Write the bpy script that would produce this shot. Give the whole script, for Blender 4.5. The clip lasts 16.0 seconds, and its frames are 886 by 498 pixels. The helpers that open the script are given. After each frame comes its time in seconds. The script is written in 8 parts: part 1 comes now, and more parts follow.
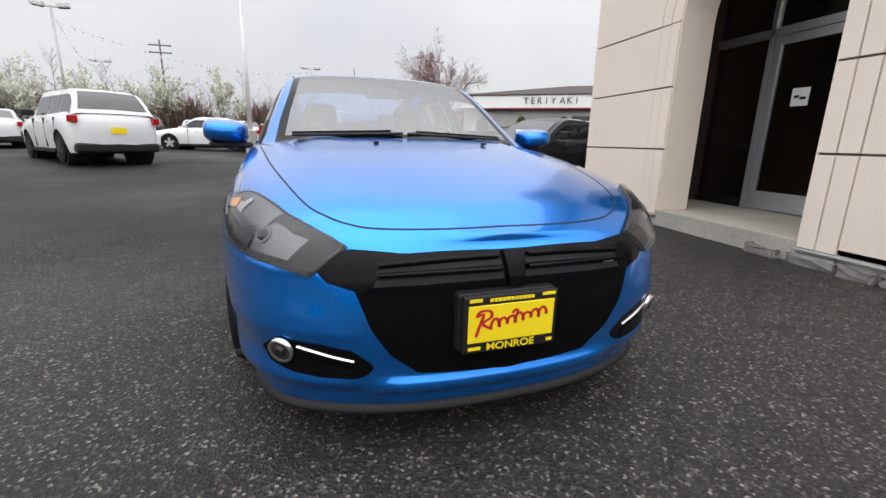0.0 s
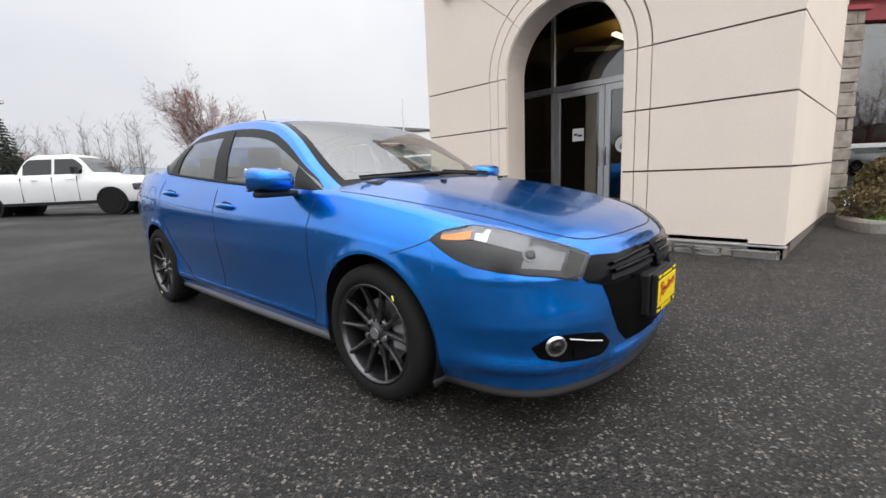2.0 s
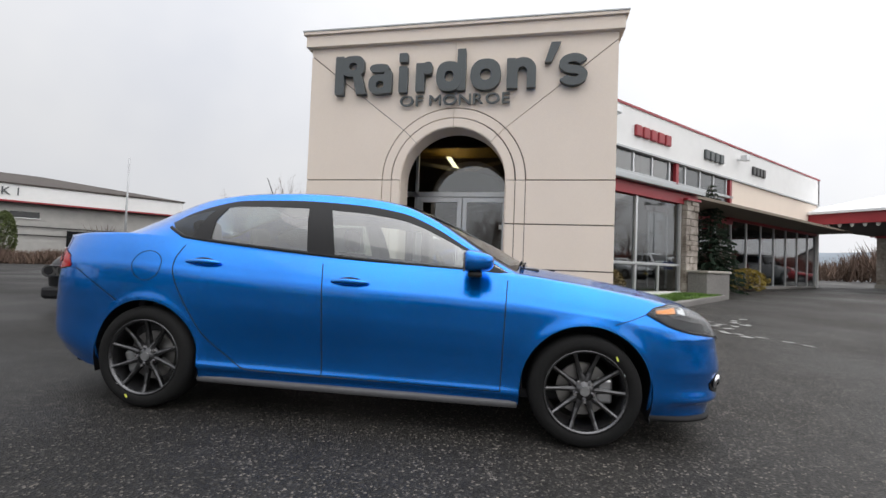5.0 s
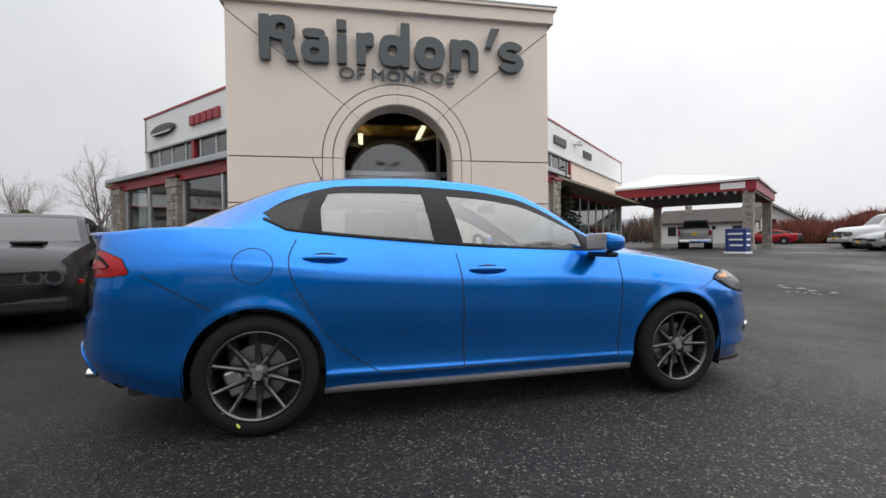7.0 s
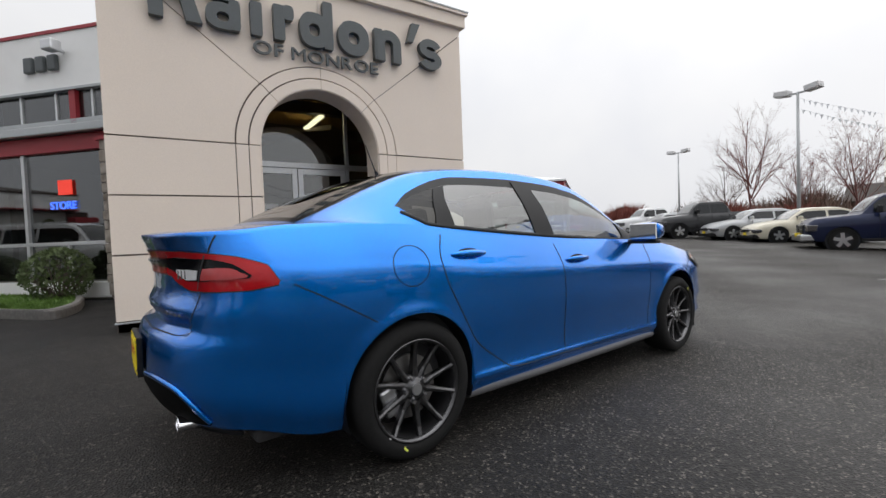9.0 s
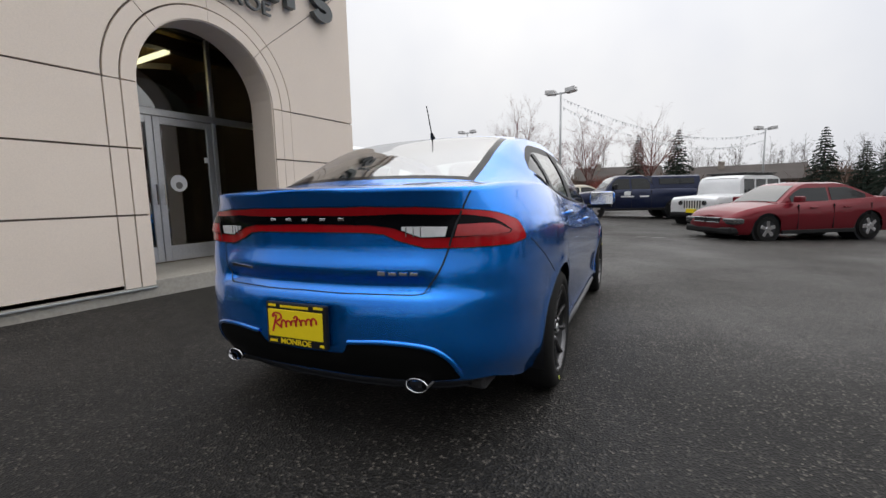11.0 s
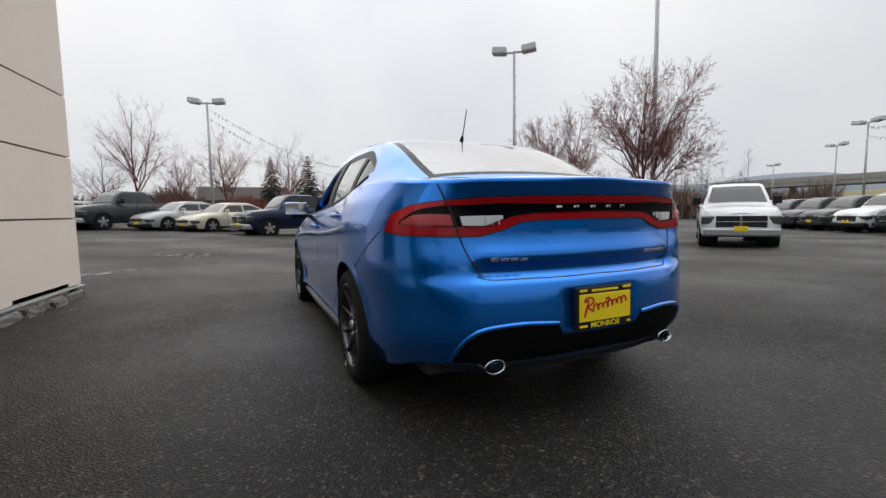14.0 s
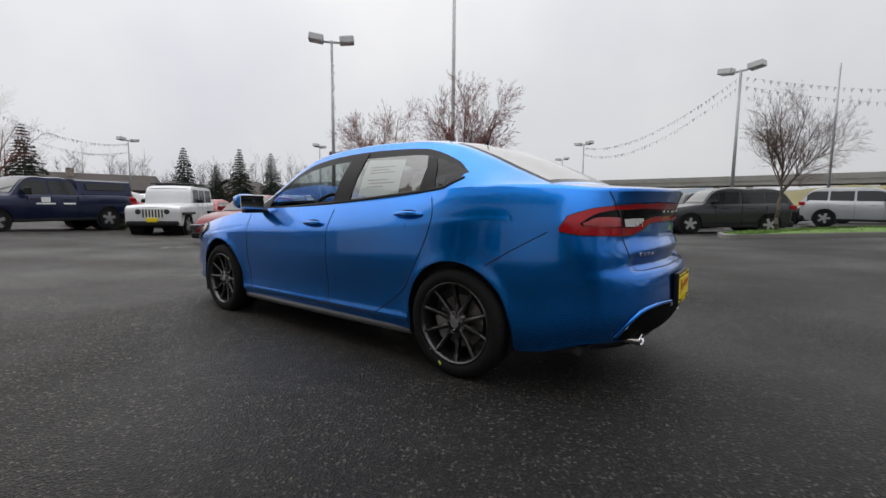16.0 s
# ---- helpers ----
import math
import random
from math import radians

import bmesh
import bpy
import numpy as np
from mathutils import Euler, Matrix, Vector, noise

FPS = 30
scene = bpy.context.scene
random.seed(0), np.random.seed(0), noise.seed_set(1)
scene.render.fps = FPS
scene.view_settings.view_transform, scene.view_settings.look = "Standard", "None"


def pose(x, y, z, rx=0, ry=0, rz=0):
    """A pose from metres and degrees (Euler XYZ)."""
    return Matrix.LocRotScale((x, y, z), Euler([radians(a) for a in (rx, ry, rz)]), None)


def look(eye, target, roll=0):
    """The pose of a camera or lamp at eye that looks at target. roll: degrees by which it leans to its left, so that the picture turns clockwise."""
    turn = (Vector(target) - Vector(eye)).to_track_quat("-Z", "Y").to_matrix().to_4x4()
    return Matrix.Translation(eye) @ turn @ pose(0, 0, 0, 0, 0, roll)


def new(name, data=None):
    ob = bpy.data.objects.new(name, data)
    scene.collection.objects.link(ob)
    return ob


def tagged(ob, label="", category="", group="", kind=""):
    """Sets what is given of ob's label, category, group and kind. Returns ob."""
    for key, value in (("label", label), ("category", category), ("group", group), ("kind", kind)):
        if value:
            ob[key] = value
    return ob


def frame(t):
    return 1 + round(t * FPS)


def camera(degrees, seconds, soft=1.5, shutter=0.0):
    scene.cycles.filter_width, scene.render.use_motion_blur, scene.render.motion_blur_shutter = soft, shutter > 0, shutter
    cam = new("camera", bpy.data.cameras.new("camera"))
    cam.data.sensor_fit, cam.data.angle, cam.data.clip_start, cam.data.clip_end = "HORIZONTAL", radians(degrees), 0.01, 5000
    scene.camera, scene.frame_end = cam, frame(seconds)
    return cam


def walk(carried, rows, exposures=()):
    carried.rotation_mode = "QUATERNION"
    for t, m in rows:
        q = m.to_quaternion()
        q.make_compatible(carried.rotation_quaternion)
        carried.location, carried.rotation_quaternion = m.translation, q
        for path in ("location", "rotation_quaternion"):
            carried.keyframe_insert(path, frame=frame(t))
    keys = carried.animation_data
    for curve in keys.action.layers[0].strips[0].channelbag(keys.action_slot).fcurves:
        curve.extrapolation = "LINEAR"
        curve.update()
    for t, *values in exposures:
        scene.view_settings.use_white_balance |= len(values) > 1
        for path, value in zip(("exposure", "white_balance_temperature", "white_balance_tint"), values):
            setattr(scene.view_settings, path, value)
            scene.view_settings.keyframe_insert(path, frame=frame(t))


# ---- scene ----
import itertools
cam = camera(91.2, 16.0)
PATH = [
    (0, (-0.304, -3.514, 0.98), (0.161, -1.629, 0.5), 1.2),
    (0.5, (-0.671, -3.523, 0.978), (0.071, -1.718, 0.538), -1.3),
    (1, (-1.046, -3.426, 0.966), (-0.077, -1.712, 0.612), -2.7),
    (1.5, (-1.42, -3.234, 1.002), (-0.249, -1.649, 0.665), -1.8),
    (2, (-1.834, -3.046, 0.998), (-0.465, -1.628, 0.664), -2.4),
    (2.5, (-2.198, -2.743, 1.003), (-0.698, -1.455, 0.702), -3.5),
    (3, (-2.509, -2.465, 1.001), (-0.848, -1.366, 0.816), -4.0),
    (3.5, (-2.815, -2.185, 0.99), (-1.042, -1.263, 0.904), -1.4),
    (4, (-3.019, -1.83, 1.043), (-1.18, -1.045, 1.018), 0.4),
    (4.5, (-3.274, -1.482, 1.04), (-1.357, -0.915, 1.018), -1.2),
    (4.7, (-3.324, -1.335, 1.0), (-1.384, -0.851, 1.018), 0.2),
    (6.8, (-3.421, 0.484, 1.011), (-1.432, 0.27, 0.985), 0.9),
    (7, (-3.408, 0.674, 1.031), (-1.439, 0.322, 0.997), -0.6),
    (7.5, (-3.309, 1.085, 1.027), (-1.376, 0.576, 1.03), -1.1),
    (8, (-3.142, 1.47, 1.059), (-1.253, 0.811, 1.06), -0.1),
    (8.5, (-2.997, 1.874, 1.067), (-1.225, 0.953, 0.962), -1.9),
    (8.7, (-2.904, 2.009, 1.054), (-1.173, 1.012, 0.959), -2.2),
    (10.8, (-1.75, 3.405, 1.055), (-0.646, 1.747, 0.874), -1.1),
    (11, (-1.615, 3.539, 1.059), (-0.633, 1.813, 0.822), -1.4),
    (11.5, (-1.199, 3.73, 1.025), (-0.428, 1.9, 0.794), -1.4),
    (12, (-0.763, 3.86, 1.035), (-0.24, 1.942, 0.816), -0.4),
    (12.5, (-0.31, 3.956, 1.003), (-0.183, 1.969, 0.81), 0.2),
    (13, (0.142, 3.953, 1.001), (-0.017, 1.971, 0.782), 1.1),
    (13.5, (0.598, 3.968, 0.987), (0.166, 2.022, 0.823), 0.2),
    (14, (1.028, 3.855, 0.97), (0.393, 1.967, 0.795), -0.9),
    (14.5, (1.441, 3.713, 0.979), (0.632, 1.889, 0.831), -0.6),
    (15, (1.865, 3.558, 0.979), (0.81, 1.869, 0.791), -0.1),
    (15.5, (2.224, 3.265, 0.998), (1.012, 1.69, 0.776), 1.5),
    (16, (2.567, 3.008, 1.017), (1.112, 1.651, 0.807), 0.5),
]
walk(cam, [(t, look(eye, target, roll)) for t, eye, target, roll in PATH],
     exposures=((0, 0.42), (1.5, 0.45), (3, 0.48), (4.5, 0.3), (7, 0.08), (8.5, 0.03), (11, -0.05), (13, -0.1), (16, -0.18)))

# ---- world and light ----
world = bpy.data.worlds.new("overcast_sky")
scene.world = world
world.use_nodes = True
wt = world.node_tree
bg = wt.nodes["Background"]


def wnode(kind, **kw):
    n = wt.nodes.new(kind)
    for k, v in kw.items():
        n.inputs[k].default_value = v
    return n


sky = wt.nodes.new("ShaderNodeTexSky")
sky.sky_type, sky.sun_disc = "NISHITA", False
sky.sun_elevation, sky.sun_rotation, sky.dust_density = radians(42), radians(165), 4.0
coord = wt.nodes.new("ShaderNodeTexCoord")
sep = wt.nodes.new("ShaderNodeSeparateXYZ")
wt.links.new(coord.outputs["Generated"], sep.inputs[0])
rise = wt.nodes.new("ShaderNodeValToRGB")            # overcast sky: far brighter overhead than at the horizon
wt.links.new(sep.outputs[2], rise.inputs[0])
for at, level in ((0.0, 0.72), (0.22, 0.80), (0.5, 0.98), (1.0, 2.1)):
    stop = rise.color_ramp.elements[0] if at == 0.0 else rise.color_ramp.elements[-1] if at == 1.0 else rise.color_ramp.elements.new(at)
    stop.color = (level, level, level, 1)
cloud = wt.nodes.new("ShaderNodeTexNoise")
cloud.inputs["Scale"].default_value, cloud.inputs["Detail"].default_value = 2.2, 4
wt.links.new(coord.outputs["Generated"], cloud.inputs["Vector"])
ramp = wt.nodes.new("ShaderNodeValToRGB")
ramp.color_ramp.elements[0].position, ramp.color_ramp.elements[0].color = 0.3, (0.80, 0.82, 0.88, 1)
ramp.color_ramp.elements[1].position, ramp.color_ramp.elements[1].color = 0.7, (0.97, 0.97, 0.98, 1)
wt.links.new(cloud.outputs["Fac"], ramp.inputs[0])
mul = wt.nodes.new("ShaderNodeVectorMath")
mul.operation = "SCALE"
wt.links.new(ramp.outputs[0], mul.inputs[0])
side = wt.nodes.new("ShaderNodeMath")                # the hidden sun stands towards -y: that half of the sky is brighter
side.operation = "MULTIPLY_ADD"
side.inputs[1].default_value, side.inputs[2].default_value = -0.20, 1.05
wt.links.new(sep.outputs[1], side.inputs[0])
lift = wt.nodes.new("ShaderNodeMath")
lift.operation = "MULTIPLY"
wt.links.new(rise.outputs[0], lift.inputs[0])
wt.links.new(side.outputs[0], lift.inputs[1])
wt.links.new(lift.outputs[0], mul.inputs["Scale"])
mixs = wt.nodes.new("ShaderNodeMix")
mixs.data_type = "RGBA"
mixs.inputs[0].default_value = 0.97
dim = wt.nodes.new("ShaderNodeVectorMath")
dim.operation = "SCALE"
dim.inputs["Scale"].default_value = 0.1
wt.links.new(sky.outputs[0], dim.inputs[0])
wt.links.new(dim.outputs[0], mixs.inputs[6])
wt.links.new(mul.outputs[0], mixs.inputs[7])
wt.links.new(mixs.outputs[2], bg.inputs[0])
bg.inputs[1].default_value = 1.0

sun = bpy.data.lights.new("sun", "SUN")
sun.energy, sun.angle, sun.color = 1.0, radians(110), (1.0, 0.97, 0.93)
new("sun", sun).matrix_world = look((-5, -11, 18), (0, 0, 0))


# ---- materials ----
def material(name, col, rough=0.6, metal=0.0, var=0.12, grain=40.0, big=0.8, bump=0.0, bscale=None, coat=0.0, tint=None, spec=0.5, rvar=0.0):
    """A surface with colour varied at two scales and an optional fine relief."""
    m = bpy.data.materials.new(name)
    m.use_nodes = True
    t = m.node_tree
    b = t.nodes["Principled BSDF"]
    b.inputs["Roughness"].default_value = rough
    b.inputs["Metallic"].default_value = metal
    b.inputs["Specular IOR Level"].default_value = spec
    b.inputs["Coat Weight"].default_value = coat
    b.inputs["Coat Roughness"].default_value = 0.03
    co = t.nodes.new("ShaderNodeTexCoord")
    vec = co.outputs["Object"]
    n1, n2 = t.nodes.new("ShaderNodeTexNoise"), t.nodes.new("ShaderNodeTexNoise")
    for n, s, d in ((n1, grain, 3), (n2, big, 4)):
        n.inputs["Scale"].default_value, n.inputs["Detail"].default_value = s, d
        t.links.new(vec, n.inputs["Vector"])
    add = t.nodes.new("ShaderNodeMath")
    add.operation = "ADD"
    t.links.new(n1.outputs["Fac"], add.inputs[0])
    t.links.new(n2.outputs["Fac"], add.inputs[1])
    mr = t.nodes.new("ShaderNodeMapRange")
    mr.inputs["From Min"].default_value, mr.inputs["From Max"].default_value = 0.6, 1.4
    t.links.new(add.outputs[0], mr.inputs["Value"])
    mx = t.nodes.new("ShaderNodeMix")
    mx.data_type = "RGBA"
    dark = [max(0, c * (1 - var)) for c in col]
    light = [min(1, c * (1 + var)) for c in (tint or col)]
    mx.inputs[6].default_value, mx.inputs[7].default_value = (*dark, 1), (*light, 1)
    t.links.new(mr.outputs[0], mx.inputs[0])
    t.links.new(mx.outputs[2], b.inputs["Base Color"])
    if rvar:
        rr = t.nodes.new("ShaderNodeMapRange")
        rr.inputs["To Min"].default_value, rr.inputs["To Max"].default_value = max(0.02, rough - rvar), min(1, rough + rvar)
        rr.inputs["From Min"].default_value, rr.inputs["From Max"].default_value = 0.3, 0.7
        t.links.new(n2.outputs["Fac"], rr.inputs["Value"])
        t.links.new(rr.outputs[0], b.inputs["Roughness"])
    if bump:
        n3 = t.nodes.new("ShaderNodeTexNoise")
        n3.inputs["Scale"].default_value, n3.inputs["Detail"].default_value = bscale or grain, 4
        t.links.new(vec, n3.inputs["Vector"])
        bp = t.nodes.new("ShaderNodeBump")
        bp.inputs["Strength"].default_value = min(1, bump * 40)
        bp.inputs["Distance"].default_value = bump
        t.links.new(n3.outputs["Fac"], bp.inputs["Height"])
        t.links.new(bp.outputs[0], b.inputs["Normal"])
    return m


def car_paint(name, col, flake=0.25, metal=0.55, rough=0.32, wet=False, coat=1.0):
    m = material(name, col, rough=rough, metal=metal, var=flake, grain=900, big=1.2, coat=coat, spec=0.12)
    t = m.node_tree
    b = t.nodes["Principled BSDF"]
    if wet:                                        # beads of rain
        co = t.nodes.new("ShaderNodeTexCoord")
        vo = t.nodes.new("ShaderNodeTexVoronoi")
        vo.inputs["Scale"].default_value = 85
        t.links.new(co.outputs["Object"], vo.inputs["Vector"])
        no = t.nodes.new("ShaderNodeTexNoise")
        no.inputs["Scale"].default_value = 14
        t.links.new(co.outputs["Object"], no.inputs["Vector"])
        th = t.nodes.new("ShaderNodeMapRange")
        th.inputs["From Min"].default_value, th.inputs["From Max"].default_value = 0.32, 0.10
        t.links.new(vo.outputs["Distance"], th.inputs["Value"])
        g2 = t.nodes.new("ShaderNodeMapRange")
        g2.inputs["From Min"].default_value, g2.inputs["From Max"].default_value = 0.46, 0.6
        t.links.new(no.outputs["Fac"], g2.inputs["Value"])
        mm = t.nodes.new("ShaderNodeMath")
        mm.operation = "MULTIPLY"
        t.links.new(th.outputs[0], mm.inputs[0])
        t.links.new(g2.outputs[0], mm.inputs[1])
        bp = t.nodes.new("ShaderNodeBump")
        bp.inputs["Strength"].default_value, bp.inputs["Distance"].default_value = 0.5, 0.0012
        t.links.new(mm.outputs[0], bp.inputs["Height"])
        t.links.new(bp.outputs[0], b.inputs["Coat Normal"])
        b.inputs["Coat Roughness"].default_value = 0.10
    return m


def glass_pane(name, tint, gloss=0.02, f0=0.05):
    """Thin glass: tinted see-through, mirror gloss that grows at a grazing view."""
    m = bpy.data.materials.new(name)
    m.use_nodes = True
    t = m.node_tree
    t.nodes.clear()
    out = t.nodes.new("ShaderNodeOutputMaterial")
    tr, gl, mix, lw = (t.nodes.new("ShaderNode" + k) for k in ("BsdfTransparent", "BsdfGlossy", "MixShader", "LayerWeight"))
    tr.inputs[0].default_value = (*tint, 1)
    gl.inputs["Roughness"].default_value = gloss
    lw.inputs["Blend"].default_value = 0.5
    pw = t.nodes.new("ShaderNodeMath")
    pw.operation = "POWER"
    pw.inputs[1].default_value = 5.0
    t.links.new(lw.outputs["Facing"], pw.inputs[0])
    sc = t.nodes.new("ShaderNodeMath")
    sc.operation = "MULTIPLY_ADD"
    sc.inputs[1].default_value, sc.inputs[2].default_value = 1 - f0, f0
    t.links.new(pw.outputs[0], sc.inputs[0])
    t.links.new(sc.outputs[0], mix.inputs[0])
    t.links.new(tr.outputs[0], mix.inputs[1])
    t.links.new(gl.outputs[0], mix.inputs[2])
    t.links.new(mix.outputs[0], out.inputs[0])
    return m


def lamp_mat(name, col, strength):
    m = bpy.data.materials.new(name)
    m.use_nodes = True
    b = m.node_tree.nodes["Principled BSDF"]
    b.inputs["Base Color"].default_value = (*col, 1)
    b.inputs["Emission Color"].default_value = (*col, 1)
    b.inputs["Emission Strength"].default_value = strength
    return m


BLUE = car_paint("metallic_blue_paint", (0.0005, 0.20, 0.74), 0.25, 0.86, 0.25, wet=False)
BLUE_WET = car_paint("wet_metallic_blue_paint", (0.0005, 0.20, 0.74), 0.25, 0.86, 0.25, wet=True)
GLOSS_BLACK = material("gloss_black_plastic", (0.003, 0.003, 0.004), 0.12, coat=0.0, spec=0.12)
SATIN_BLACK = material("satin_black_plastic", (0.010, 0.010, 0.011), 0.5, spec=0.3, bump=0.0004, bscale=400)
DEEP_BLACK = material("deep_black_plastic", (0.004, 0.004, 0.004), 0.8, spec=0.08)
GREY_LIP = material("grey_rubber_lip", (0.02, 0.02, 0.021), 0.6, spec=0.25)
SILL_GREY = material("grey_sill_plastic", (0.10, 0.10, 0.105), 0.5)
RUBBER = material("tyre_rubber", (0.011, 0.011, 0.011), 0.85, spec=0.2, var=0.25, grain=60, bump=0.001, bscale=150)
HYPER = material("dark_hyper_silver_alloy", (0.12, 0.12, 0.124), 0.27, 0.95)
RIM_DARK = material("dark_rim_barrel", (0.035, 0.035, 0.037), 0.4, 0.6)
ALLOY = material("silver_alloy", (0.55, 0.56, 0.57), 0.3, 0.9)
CHROME = material("chrome", (0.8, 0.8, 0.82), 0.08, 1.0, var=0.03)
STEEL = material("brake_steel", (0.35, 0.34, 0.33), 0.35, 0.9)
SEAM = material("dark_panel_seam", (0.004, 0.005, 0.008), 0.7)
LAMP_RED = material("red_lamp_plastic", (0.36, 0.004, 0.008), 0.15, coat=0.3, spec=0.3)
LAMP_DARK = material("smoked_lamp_plastic", (0.014, 0.014, 0.016), 0.2, coat=0.25, spec=0.3)
LAMP_CLEAR = material("clear_lamp_reflector", (0.16, 0.16, 0.165), 0.22, 0.85)
AMBER = material("amber_reflector", (0.85, 0.28, 0.03), 0.2, coat=0.8)
CAR_GLASS = glass_pane("clear_car_glass", (0.52, 0.60, 0.57), f0=0.24)
SCREEN_GLASS = glass_pane("wet_screen_glass", (0.70, 0.78, 0.75), 0.05, f0=0.30)
REAR_GLASS = glass_pane("wet_rear_glass", (0.6, 0.68, 0.65), 0.04, f0=0.48)
REVERSE_CLEAR = material("bright_reversing_lamp", (0.75, 0.75, 0.76), 0.3, 0.3)
DARK_GLASS = glass_pane("privacy_glass", (0.12, 0.13, 0.13))
SHOP_GLASS = glass_pane("shop_glass", (0.5, 0.53, 0.54), f0=0.17)
LENS_GLASS = glass_pane("lamp_cover", (0.88, 0.89, 0.90), f0=0.035)
YELLOW = material("yellow_dealer_plate", (0.86, 0.66, 0.01), 0.45, var=0.03)
RED_INK = material("red_ink", (0.5, 0.01, 0.02), 0.5, var=0.05)
SEAT = material("grey_seat_cloth", (0.07, 0.07, 0.068), 0.9, bump=0.001, bscale=500)
TRIM = material("dark_cabin_trim", (0.035, 0.035, 0.037), 0.7, bump=0.0005, bscale=300)
LINER = material("pale_headliner", (0.34, 0.34, 0.32), 0.9)
PAPER = material("white_paper", (0.82, 0.83, 0.83), 0.6, var=0.03)
INK = material("printed_ink", (0.25, 0.26, 0.28), 0.7)
TAG = material("yellow_green_tag", (0.75, 0.8, 0.12), 0.5)


# ---- building helpers ----
def link_mesh(name, verts, faces, mats, parent=None, smooth=False, label=""):
    me = bpy.data.meshes.new(name)
    me.from_pydata([tuple(v) for v in verts], [], faces)
    for m in (mats if isinstance(mats, (list, tuple)) else (mats,)):
        me.materials.append(m)
    if smooth:
        me.polygons.foreach_set("use_smooth", [True] * len(me.polygons))
    me.update()
    ob = new(name, me)
    ob.parent = parent
    if label:
        ob["label"] = label
    return ob


def part(name, bm, mats, parent=None, label="", smooth=False):
    me = bpy.data.meshes.new(name)
    bm.to_mesh(me)
    bm.free()
    for m in (mats if isinstance(mats, (list, tuple)) else (mats,)):
        me.materials.append(m)
    if smooth:
        me.polygons.foreach_set("use_smooth", [True] * len(me.polygons))
    ob = new(name, me)
    ob.parent = parent
    if label:
        ob["label"] = label
    return ob


def thing(name, m, label, category, group="", kind=""):
    e = new(name)
    e.matrix_world = m
    return tagged(e, label, category, group, kind)


def bm_box(lo, hi, bevel=0.0, bm=None, m=None):
    bm = bm or bmesh.new()
    r = bmesh.ops.create_cube(bm, size=1)
    vs = r["verts"]
    for v in vs:
        v.co = Vector([lo[i] + (v.co[i] + 0.5) * (hi[i] - lo[i]) for i in range(3)])
    if bevel:
        es = list({e for v in vs for e in v.link_edges})
        out = bmesh.ops.bevel(bm, geom=es, offset=bevel, segments=2, affect="EDGES", profile=0.5)
        vs = list({v for f in out["faces"] for v in f.verts} | {v for v in vs if v.is_valid})
    if m is not None:
        bmesh.ops.transform(bm, matrix=m, verts=vs)
    return bm


def bm_cyl(p, q, r0, r1=None, seg=12, bm=None, caps=True):
    """A cylinder or cone from p to q."""
    bm = bm or bmesh.new()
    p, q = Vector(p), Vector(q)
    r = bmesh.ops.create_cone(bm, cap_ends=caps, segments=seg, radius1=r0, radius2=r0 if r1 is None else r1, depth=(q - p).length)
    turn = (q - p).to_track_quat("Z", "Y").to_matrix().to_4x4()
    bmesh.ops.transform(bm, matrix=Matrix.Translation((p + q) / 2) @ turn, verts=r["verts"])
    return bm


def bm_prism(poly, lo, hi, axis="z", bm=None):
    """A flat outline given thickness: poly in the plane across the axis."""
    bm = bm or bmesh.new()

    def at(a, b, c):
        return {"x": (c, a, b), "y": (a, c, b), "z": (a, b, c)}[axis]
    f0 = [bm.verts.new(at(a, b, lo)) for a, b in poly]
    f1 = [bm.verts.new(at(a, b, hi)) for a, b in poly]
    n = len(poly)
    for i in range(n):
        bm.faces.new((f0[i], f0[(i + 1) % n], f1[(i + 1) % n], f1[i]))
    bm.faces.new(f0[::-1])
    bm.faces.new(f1)
    bmesh.ops.recalc_face_normals(bm, faces=bm.faces[:])
    return bm


def ip(pts, x):
    """Smooth interpolation through (x, value) pairs."""
    if x <= pts[0][0]:
        return pts[0][1]
    if x >= pts[-1][0]:
        return pts[-1][1]
    k = max(i for i in range(len(pts) - 1) if pts[i][0] <= x)

    def slope(i):
        if i <= 0 or i >= len(pts) - 1:
            return 0.0 if len(pts) < 3 else (pts[min(i + 1, len(pts) - 1)][1] - pts[max(i - 1, 0)][1]) / (pts[min(i + 1, len(pts) - 1)][0] - pts[max(i - 1, 0)][0])
        a = (pts[i][1] - pts[i - 1][1]) / (pts[i][0] - pts[i - 1][0])
        b = (pts[i + 1][1] - pts[i][1]) / (pts[i + 1][0] - pts[i][0])
        return 0.0 if a * b <= 0 else 2 * a * b / (a + b)
    (x0, y0), (x1, y1) = pts[k], pts[k + 1]
    h = x1 - x0
    u = (x - x0) / h
    return ((2 * u ** 3 - 3 * u * u + 1) * y0 + (u ** 3 - 2 * u * u + u) * h * slope(k)
            + (-2 * u ** 3 + 3 * u * u) * y1 + (u ** 3 - u * u) * h * slope(k + 1))


